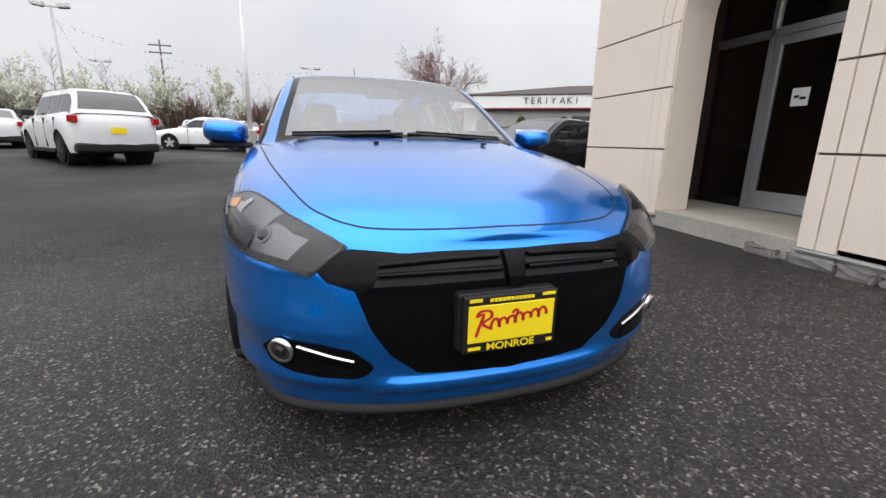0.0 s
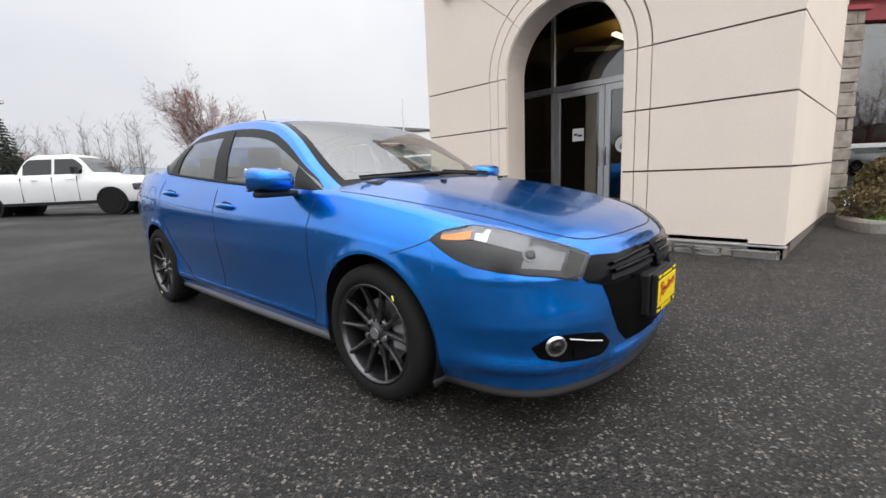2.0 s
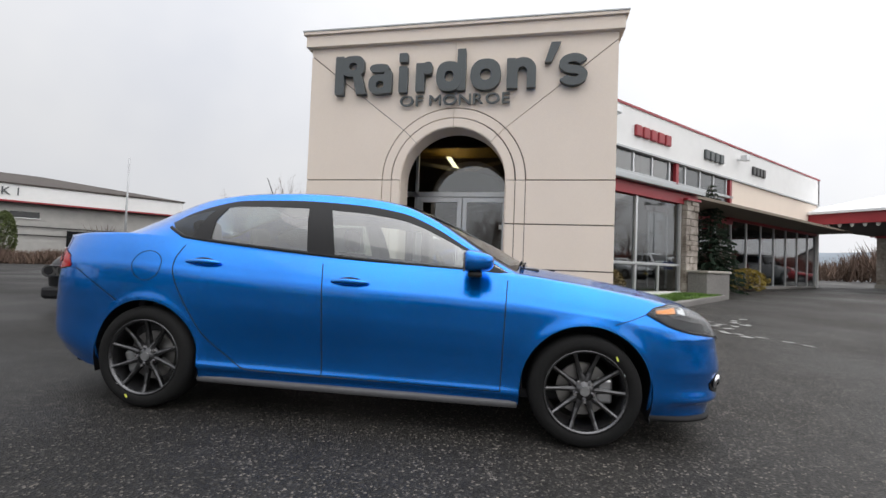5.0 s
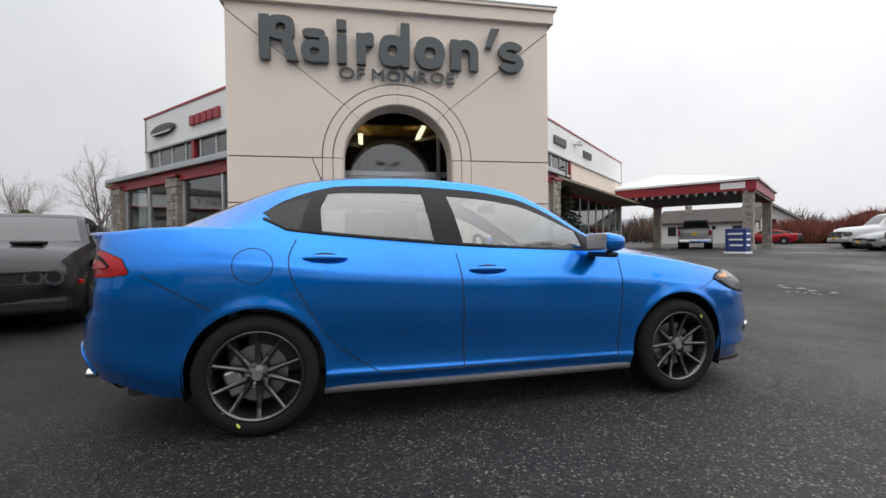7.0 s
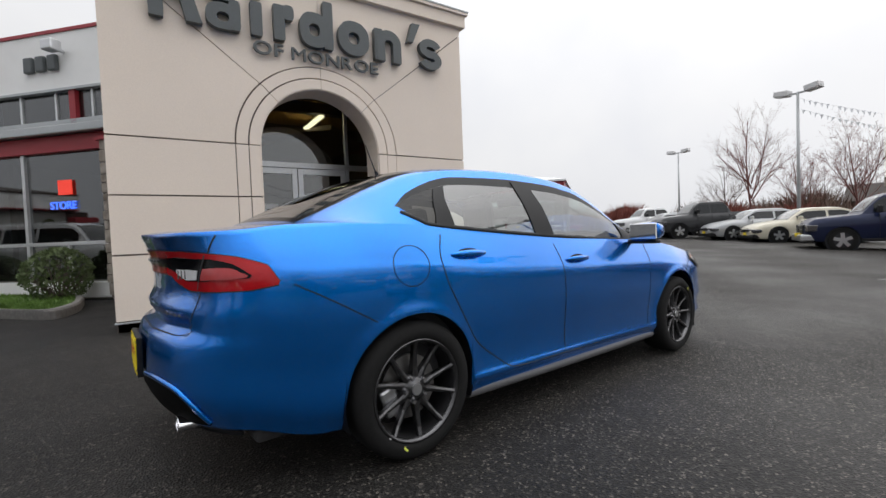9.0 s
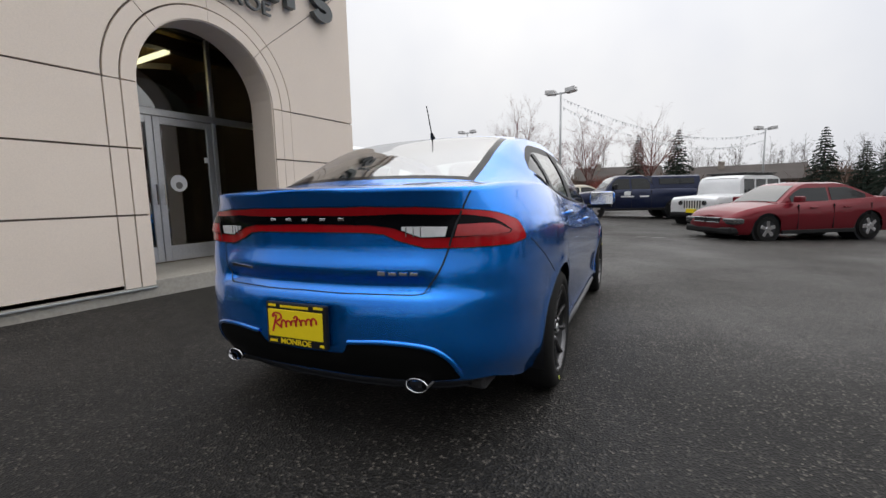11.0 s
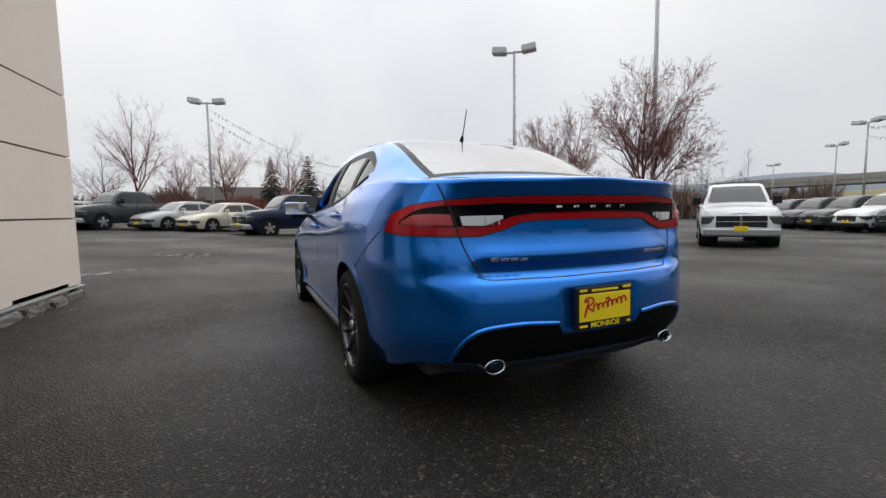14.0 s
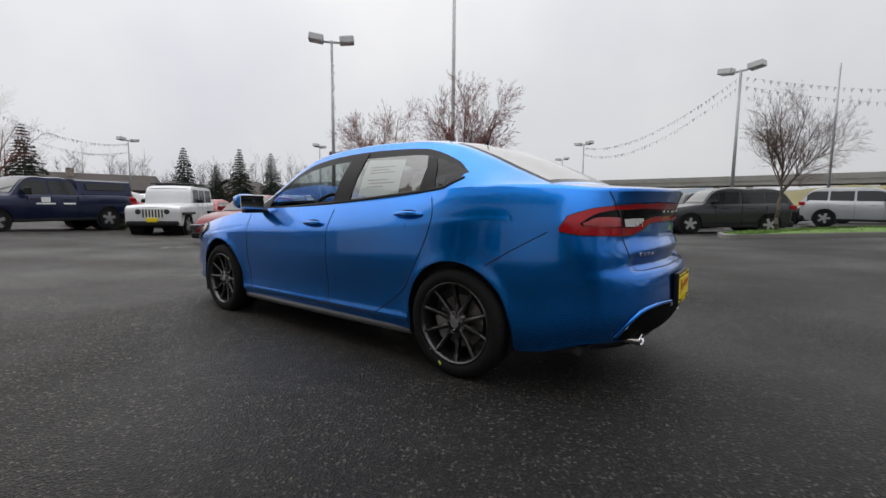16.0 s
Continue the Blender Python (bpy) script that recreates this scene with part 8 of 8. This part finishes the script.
pennant_string(top_of(1), top_of(7), 1.3, 0.3, 1)
pennant_string(top_of(1, -0.5), top_of(7, -0.7), 1.5, 0.3, 2)
pennant_string(top_of(3), top_of(4), 1.1, 0.3, 3)
pennant_string(top_of(3, -0.4), top_of(4, -0.6), 1.3, 0.3, 4)
pennant_string(top_of(3), (-30.0, 16.0, 7.0), 1.2, 0.3, 5)
pennant_string(top_of(3, -0.4), (-30.0, 16.0, 6.4), 1.3, 0.3, 6)
pennant_string(top_of(9), top_of(10), 1.2, 0.5, 7)
pennant_string(top_of(9, -0.5), top_of(11), 1.2, 0.5, 8)
pennant_string(top_of(0), (-8.1, -13.2, 2.9), 0.12, 0.3, 9)
pennant_string((-23.7, 51.5, 7.0), (-24.3, 72.0, 12.0), 0.8, 0.6, 10)


# ---- canopy, neighbours and distance ----
def hip_roof(L0, L1, D0, D1, ze, za, r0, r1, rd, t=0.12):
    """Eaves rectangle with a ridge from r0 to r1 at depth rd."""
    v = [(L0, D0, ze), (L1, D0, ze), (L1, D1, ze), (L0, D1, ze), (r0, rd, za), (r1, rd, za), (L0, D0, ze - t), (L1, D0, ze - t), (L1, D1, ze - t), (L0, D1, ze - t)]
    f = [(0, 1, 5, 4), (1, 2, 5), (2, 3, 4, 5), (3, 0, 4), (0, 6, 7, 1), (1, 7, 8, 2), (2, 8, 9, 3), (3, 9, 6, 0), (9, 8, 7, 6)]
    return v, f


can = tagged(new("drive_through_canopy"), "white hipped canopy with a red fascia and stone posts", "canopy")
can.matrix_world = pose(17.4, -20.6, ground_z(18, -15), 0, 0, -52)
v, f = hip_roof(-0.35, 10.4, -0.35, 8.6, 4.05, 5.2, 3.6, 6.4, 5.6)
link_mesh("roof", v, f, ROOF_WHITE, can)
for lo, hi in (((-0.2, 0.0, 3.38), (0.0, 8.4, 3.93)), ((-0.2, -0.2, 3.38), (10.2, 0.0, 3.93)), ((10.0, 0.0, 3.38), (10.2, 8.4, 3.93))):
    part("red_fascia", bm_box(lo, hi, 0.01), RED_TRIM, can)
part("soffit", bm_box((0.02, 0.02, 3.42), (9.98, 8.3, 3.46)), DARK_WOOD, can)
for px, py in ((0.2, 0.2), (9.6, 0.2), (9.6, 7.6)):
    po = part("post", bm_box((px - 0.26, py - 0.26, 0), (px + 0.26, py + 0.26, 3.4), 0.02), STONE, can)
    part("post_cap", bm_box((px - 0.32, py - 0.32, 3.25), (px + 0.32, py + 0.32, 3.4), 0.01), RED_TRIM, po)
    part("post_foot", bm_box((px - 0.32, py - 0.32, 0), (px + 0.32, py + 0.32, 0.3), 0.01), CONCRETE, po)
part("fascia_sign", bm_box((-0.23, 0.3, 3.5), (-0.2, 1.5, 3.85), 0.004), PAPER, can)
SCALLOP = bpy.data.meshes.new("scallop")
bm_prism([(-0.10, 0), (0.10, 0), (0.07, -0.13), (0.0, -0.19), (-0.07, -0.13)], -0.006, 0.006, "y").to_mesh(SCALLOP)
SCALLOP.materials.append(WORN_PAINT)
for k in range(16):
    o = new("scallop", SCALLOP)
    o.parent = can
    o.matrix_local = pose(-0.12, 0.3 + 0.49 * k, 3.38, 0, 0, 90)
for k in range(20):
    o = new("scallop", SCALLOP)
    o.parent = can
    o.matrix_local = pose(0.3 + 0.49 * k, -0.12, 3.38)
dr = thing("display_stand", pose(13.75, -16.1, ground_z(13.75, -16.1), 0, 0, 25), "blue cloth-covered display stand with white print on the asphalt", "sign")
DRUM = material("blue_banner_cloth", (0.02, 0.045, 0.18), 0.7, var=0.2, grain=8)
part("cover", bm_box((-0.42, -0.3, 0.1), (0.42, 0.3, 1.15), 0.03), DRUM, dr)
part("foot", bm_box((-0.46, -0.34, 0.0), (0.46, 0.34, 0.1), 0.01), PAPER, dr)
for k in range(3):
    for sg in (-1, 1):
        part("print_bar", bm_box((-0.3, sg * 0.3 - 0.006, 0.35 + 0.26 * k), (0.22 + 0.04 * k, sg * 0.3 + 0.006, 0.43 + 0.26 * k)), PAPER, dr)
    part("print_bar", bm_box((-0.426, -0.2, 0.35 + 0.26 * k), (-0.414, 0.2, 0.43 + 0.26 * k)), PAPER, dr)

# restaurant with its long fascia
res = tagged(new("restaurant_building"), "long grey restaurant with a white lettered fascia and low dark roof", "building")
res.matrix_world = pose(16.8, 44, ground_z(17, 40), 0, 0, math.degrees(math.atan2(-8.0, 12.8)))
part("wall", bm_box((-3.6, 0.8, 0), (20.0, 13, 5.0)), SIDING, res)
for k in range(12):
    part("siding_board", bm_box((-3.6, 0.77, 0.4 + 0.36 * k), (20.0, 0.81, 0.43 + 0.36 * k)), SIDING, res)
part("fascia", bm_box((-4.3, 0, 4.75), (20.6, 0.5, 6.15), 0.01), WHITE_WALL, res)
part("fascia_line", bm_box((-4.3, -0.03, 4.68), (20.6, 0.45, 4.8)), RED_TRIM, res)
part("soffit", bm_box((-4.2, 0.1, 4.6), (20.5, 1.5, 4.68)), DARK_WOOD, res)
v, f = hip_roof(-4.4, 20.8, -0.1, 14, 6.2, 7.7, 7.5, 10.5, 6.5)
link_mesh("roof", v, f, ROOF_DARK, res)
for k, c in enumerate("TERIYAKI"):
    text_mesh("letter", c, 0.92, pose(3.55 + 0.72 * k + (0.2 if k > 4 else 0), -0.06, 5.48, 90), SIGN_GREY, res, 0.03)
for a, b, z0, z1 in ((-2.4, -1.4, 1.8, 3.0), (3.0, 6.4, 1.0, 2.0), (8.4, 10.2, 3.5, 4.0), (12.0, 15.0, 1.2, 2.6)):
    w = part("window", bm_box((a, 0.72, z0), (b, 0.79, z1)), PAPER if a < 0 else FAR_GLASS, res)
    part("frame", bm_box((a - 0.08, 0.70, z0 - 0.08), (b + 0.08, 0.74, z0), 0.004), WHITE_WALL, w)
for z in (2.05, 2.75):
    part("rail", bm_box((-1.0, 0.66, z), (19.0, 0.72, z + 0.07)), SATIN_BLACK, res)
part("entrance_awning", bm_box((-5.6, -0.6, 3.5), (-3.7, 0.9, 4.05), 0.02), RED_TRIM, res)
part("entrance_wall", bm_box((-5.4, 0.8, 0), (-3.6, 9, 4.6)), DARK_WOOD, res)


def brush(name, a0, a1, r0, r1, h0, h1, n, mat, seed, label, width=0.07, lean=0.25):
    """A belt of winter scrub: slender tapered stems, denser low down."""
    rnd = np.random.default_rng(seed)
    a = np.radians(rnd.uniform(a0, a1, n))
    r = rnd.uniform(r0, r1, n)
    wave = 0.72 + 0.28 * np.sin(a * 37 + seed) * np.sin(a * 13.7 + 2 * seed)
    h = rnd.uniform(h0, h1, n) * wave
    x, y = r * np.cos(a), r * np.sin(a)
    low = rnd.random(n) * h * 0.45
    dx, dy = rnd.normal(0, lean, n) * h, rnd.normal(0, lean, n) * h
    w = width * rnd.uniform(0.5, 1.5, n)
    z0 = np.array([ground_z(p, q) for p, q in zip(x, y)]) - 0.05
    t = rnd.uniform(0, math.tau, n)
    V = []
    for k in range(3):
        V.append(np.stack([x + w * np.cos(t + k * 2.1), y + w * np.sin(t + k * 2.1), z0 + low], 1))
    V.append(np.stack([x + dx, y + dy, z0 + h], 1))
    V = np.stack(V, 1).reshape(-1, 3)
    F = [tuple(4 * i + q for q in tri) for i in range(n) for tri in ((0, 1, 3), (1, 2, 3), (2, 0, 3))]
    return tagged(link_mesh(name, V, F, mat), label, "scrub", kind="stuff")


def woods(a0, a1, r0, r1, h0, h1, seed, label, per_degree=2.6):
    """A thin belt of leafless trees: a stem each, with many fine rising branches."""
    rnd = np.random.default_rng(seed)
    n = int((a1 - a0) * per_degree)
    V, F = [], []

    def spike(p, q, w):
        k = len(V)
        for t in (0, 2.1, 4.2):
            V.append((p[0] + w * math.cos(t), p[1] + w * math.sin(t), p[2]))
        V.append(tuple(q))
        F.extend(((k, k + 1, k + 3), (k + 1, k + 2, k + 3), (k + 2, k, k + 3)))
    for _ in range(n):
        a, r, h = math.radians(rnd.uniform(a0, a1)), rnd.uniform(r0, r1), rnd.uniform(h0, h1)
        b = np.array((r * math.cos(a), r * math.sin(a), -0.3))
        top = b + np.array((rnd.normal(0, 0.03) * h, rnd.normal(0, 0.03) * h, h))
        spike(b, top, 0.008 * h)
        for _ in range(34):
            t = rnd.uniform(0.18, 0.95)
            p = b + (top - b) * t
            g, L = rnd.uniform(0, math.tau), h * rnd.uniform(0.12, 0.34) * (1.15 - t * 0.7)
            up = rnd.uniform(0.5, 1.1)
            q = p + np.array((math.cos(g) * L * 0.7, math.sin(g) * L * 0.7, L * up))
            spike(p, q, 0.022)
            for _ in range(3):
                m = p + (q - p) * rnd.uniform(0.3, 0.9)
                spike(m, m + np.array((rnd.normal(0, 0.2), rnd.normal(0, 0.2), rnd.uniform(0.1, 0.35))) * L, 0.015)
    return tagged(link_mesh("bare_woods", V, F, BRUSH_GREY), label, "woods", kind="stuff")


brush("brush_belt", 84, 158, 50, 68, 3.0, 6.5, 15000, BRUSH, 1, "brown leafless scrub along the road", 0.11)
brush("brush_belt", 24, 52, 38, 50, 2.2, 3.8, 5000, BRUSH, 2, "brown leafless hedge beyond the showroom", 0.09)
brush("hedge", 54, 66, 36, 39, 0.6, 1.5, 2600, BRUSH, 12, "low brown hedge in front of the restaurant", 0.05)
brush("brush_belt", 207, 288, 56, 74, 2.5, 5.2, 13000, BRUSH, 3, "brown winter scrub behind the parked rows", 0.1)
brush("red_bush", 301, 311, 58, 66, 2.0, 4.2, 3400, BRUSH_RED, 4, "red-brown leafless bushes far across the lot", 0.09)
brush("red_bush", 262, 292, 42, 50, 1.6, 3.4, 4500, BRUSH_RED, 5, "reddish leafless bushes behind the used row", 0.06)
brush("brush_belt", 288, 330, 80, 96, 3.0, 6.0, 5000, BRUSH, 6, "brown scrub at the far end", 0.12)
woods(80, 165, 66, 90, 6, 11.5, 7, "tall pale leafless woods in the distance")
woods(214, 285, 72, 98, 5.5, 9.5, 8, "tall pale leafless woods in the distance", 4.0)
woods(20, 60, 80, 110, 4, 7, 9, "tall pale leafless woods in the distance")
brush("green_scrub", 294, 301, 62, 70, 1.5, 3.0, 1500, LEAF, 10, "green scrub beside the red bushes", 0.1)
brush("green_scrub", 180, 212, 60, 66, 0.6, 1.6, 2500, LEAF_BROWN, 11, "low olive scrub below the embankment", 0.07)


def house(x, y, turn, L, W, H, R, wall, roof, label):
    e = tagged(new("house"), label, "house", "houses")
    e.matrix_world = pose(x, y, ground_z(x, y), 0, 0, turn)
    part("wall", bm_prism([(-W / 2, 0), (W / 2, 0), (W / 2, H), (0, H + R * 0.92), (-W / 2, H)], -L / 2, L / 2, "x"), wall, e)
    for sg in (1, -1):
        o = 0.45
        part("roof", bm_prism([(sg * 0, H + R), (sg * (W / 2 + o), H - o * R * 2 / W), (sg * (W / 2 + o), H - o * R * 2 / W + 0.22), (0, H + R + 0.22)][::sg], -L / 2 - o, L / 2 + o, "x"), roof, e)
    nx = max(2, int(L / 3))
    for k in range(nx):
        u = -L / 2 + L * (k + 0.5) / nx
        for sg in (1, -1):
            for z in ((1.0,) if H < 4 else (1.0, 3.7)):
                w = part("window", bm_box((u - 0.5, sg * W / 2 - 0.05, z), (u + 0.5, sg * W / 2 + 0.05, z + 1.2)), FAR_GLASS, e)
                part("frame", bm_box((u - 0.6, sg * W / 2 - 0.04, z - 0.1), (u + 0.6, sg * W / 2 + 0.07, z)), HOUSE_WHITE, w)
    for sg in (1, -1):
        for u in (-W / 5, W / 5):
            w = part("window", bm_box((sg * L / 2 - 0.05, u - 0.45, H * 0.62), (sg * L / 2 + 0.05, u + 0.45, H * 0.62 + 1.2)), FAR_GLASS, e)
            part("frame", bm_box((sg * L / 2 - 0.04, u - 0.55, H * 0.62 - 0.1), (sg * L / 2 + 0.07, u + 0.55, H * 0.62)), HOUSE_WHITE, w)
    part("chimney", bm_box((L * 0.2, 0.5, H), (L * 0.2 + 0.7, 1.1, H + R + 0.7)), STONE, e)
    return e


house(47.5, -45.0, 35, 11, 8, 2.7, 1.7, HOUSE_WHITE, ROOF_DARK, "white house with a dark gabled roof")
house(49, -54.7, 125, 9, 8, 3.1, 2.8, HOUSE_WHITE, ROOF_DARK, "white gabled house with small upper windows")
house(-7.4, -62, 0, 11, 8, 2.6, 1.7, HOUSE_BROWN, ROOF_DARK, "low red-brown house with a dark roof")
house(8.0, -66, 10, 11, 8, 2.6, 1.8, HOUSE_BROWN, ROOF_DARK, "low brown house with a dark roof")
house(-23.5, -60, 40, 8, 6.5, 2.4, 1.8, HOUSE_WHITE, ROOF_DARK, "pale house with a dark gabled roof")

py = thing("pylon_sign", pose(-4.2, 42.4, ground_z(-4.2, 42.4), 0, 0, 8), "tall red and white sign board on two legs", "sign")
for sx in (-0.4, 0.4):
    part("leg", bm_cyl((sx, 0, -0.1), (sx, 0, 2.9), 0.06, 0.06, 10), POLE, py)
part("board", bm_box((-0.62, -0.1, 2.7), (0.62, 0.1, 4.3), 0.03), RED_TRIM, py)
part("round_mark", bm_cyl((0, -0.09, 4.9), (0, 0.09, 4.9), 0.6, 0.6, 28), RED_TRIM, py)
part("mark_bar", bm_box((-0.4, -0.12, 4.82), (0.4, -0.085, 4.98), 0.01), PAPER, py)
for k in range(3):
    part("print_bar", bm_box((-0.5, -0.12, 2.95 + 0.42 * k), (0.5 - 0.2 * (k % 2), -0.095, 3.15 + 0.42 * k), 0.01), PAPER, py)

# overpass and bank
def bank(name, line, width, H, mat, label, seed):
    rnd = random.Random(seed)
    P = spline(line, 60)
    v, f = [], []
    prof = ((-0.5, 0), (-0.35, 0.35), (-0.15, 0.85), (0.0, 1.0), (0.3, 1.0), (0.5, 0))
    for i, p in enumerate(P):
        d = P[min(i + 1, 60)] - P[max(i - 1, 0)]
        d = d / np.linalg.norm(d)
        nrm = np.array((d[1], -d[0]))
        g = 0.85 + 0.15 * math.sin(i * 0.35) + rnd.uniform(-0.04, 0.04)
        end = min(1, i / 6, (60 - i) / 6)
        for s, h in prof:
            q = p + nrm * s * width
            v.append((q[0], q[1], ground_z(q[0], q[1]) - 0.1 + h * H * g * end))
    k = len(prof)
    f = [(i * k + j, i * k + j + 1, (i + 1) * k + j + 1, (i + 1) * k + j) for i in range(60) for j in range(k - 1)]
    return tagged(link_mesh(name, v, f, mat, None, True), label, "embankment", kind="structure")


bank("embankment", [(-52, 44), (-66, 18), (-72, -12), (-76, -44), (-62, -70)], 22, 3.6, DRY_GRASS, "long bank of dry yellow grass below the road", 3)
br = tagged(new("overpass_bridge"), "long grey concrete road bridge on columns", "bridge")
path = spline([(-84, -64), (-86, -40), (-86, -12), (-84, 24), (-76, 60)], 24)
for i in range(24):
    a, b = Vector((*path[i], 0)), Vector((*path[i + 1], 0))
    d = (b - a)
    m = Matrix.Translation((a + b) / 2) @ Matrix.Rotation(math.atan2(d.y, d.x), 4, "Z")
    h = d.length / 2 + 0.05
    part("deck", bm_box((-h, -4, 4.3), (h, 4, 5.0), 0, None, m), ROAD_DECK, br)
    part("parapet", bm_box((-h, -4.1, 5.0), (h, -3.9, 5.8), 0, None, m), ROAD_DECK, br)
    part("parapet", bm_box((-h, 3.9, 5.0), (h, 4.1, 5.8), 0, None, m), ROAD_DECK, br)
    if i % 4 == 2:
        for sg in (-2.4, 2.4):
            part("column", bm_cyl((a.x, a.y + sg, -0.5), (a.x, a.y + sg, 4.35), 0.55, 0.55, 14), ROAD_DECK, br)


def hills(R, base, amp, seed, mat, label):
    v, f = [], []
    n = 240
    for i in range(n):
        a = math.tau * i / n
        h = base + amp * (math.sin(a * 3 + seed) + 0.6 * math.sin(a * 7 + 2.1 * seed) + 0.35 * math.sin(a * 17 + seed * 3) + 0.12 * math.sin(a * 43 + seed))
        if R > 400:
            h += 14 * math.exp(-((a - 3.68) / 0.10) ** 2)
        w = max(1.0, h)
        for r, z in ((R, -2), (R + 25, w * 0.75), (R + 60, w), (R + 160, -2)):
            v.append((r * math.cos(a), r * math.sin(a), z))
    for i in range(n):
        j = (i + 1) % n
        for k in range(3):
            f.append((i * 4 + k, i * 4 + k + 1, j * 4 + k + 1, j * 4 + k)[::-1])
    return tagged(link_mesh("backdrop", v, f, mat, None, True), label, "hills", kind="structure")


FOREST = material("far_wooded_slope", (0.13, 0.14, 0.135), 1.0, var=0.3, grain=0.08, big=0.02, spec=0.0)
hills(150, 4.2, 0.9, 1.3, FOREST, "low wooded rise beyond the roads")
hills(700, 26, 8, 2.4, HILL, "low wooded hills on the horizon, haze painted into their colour")
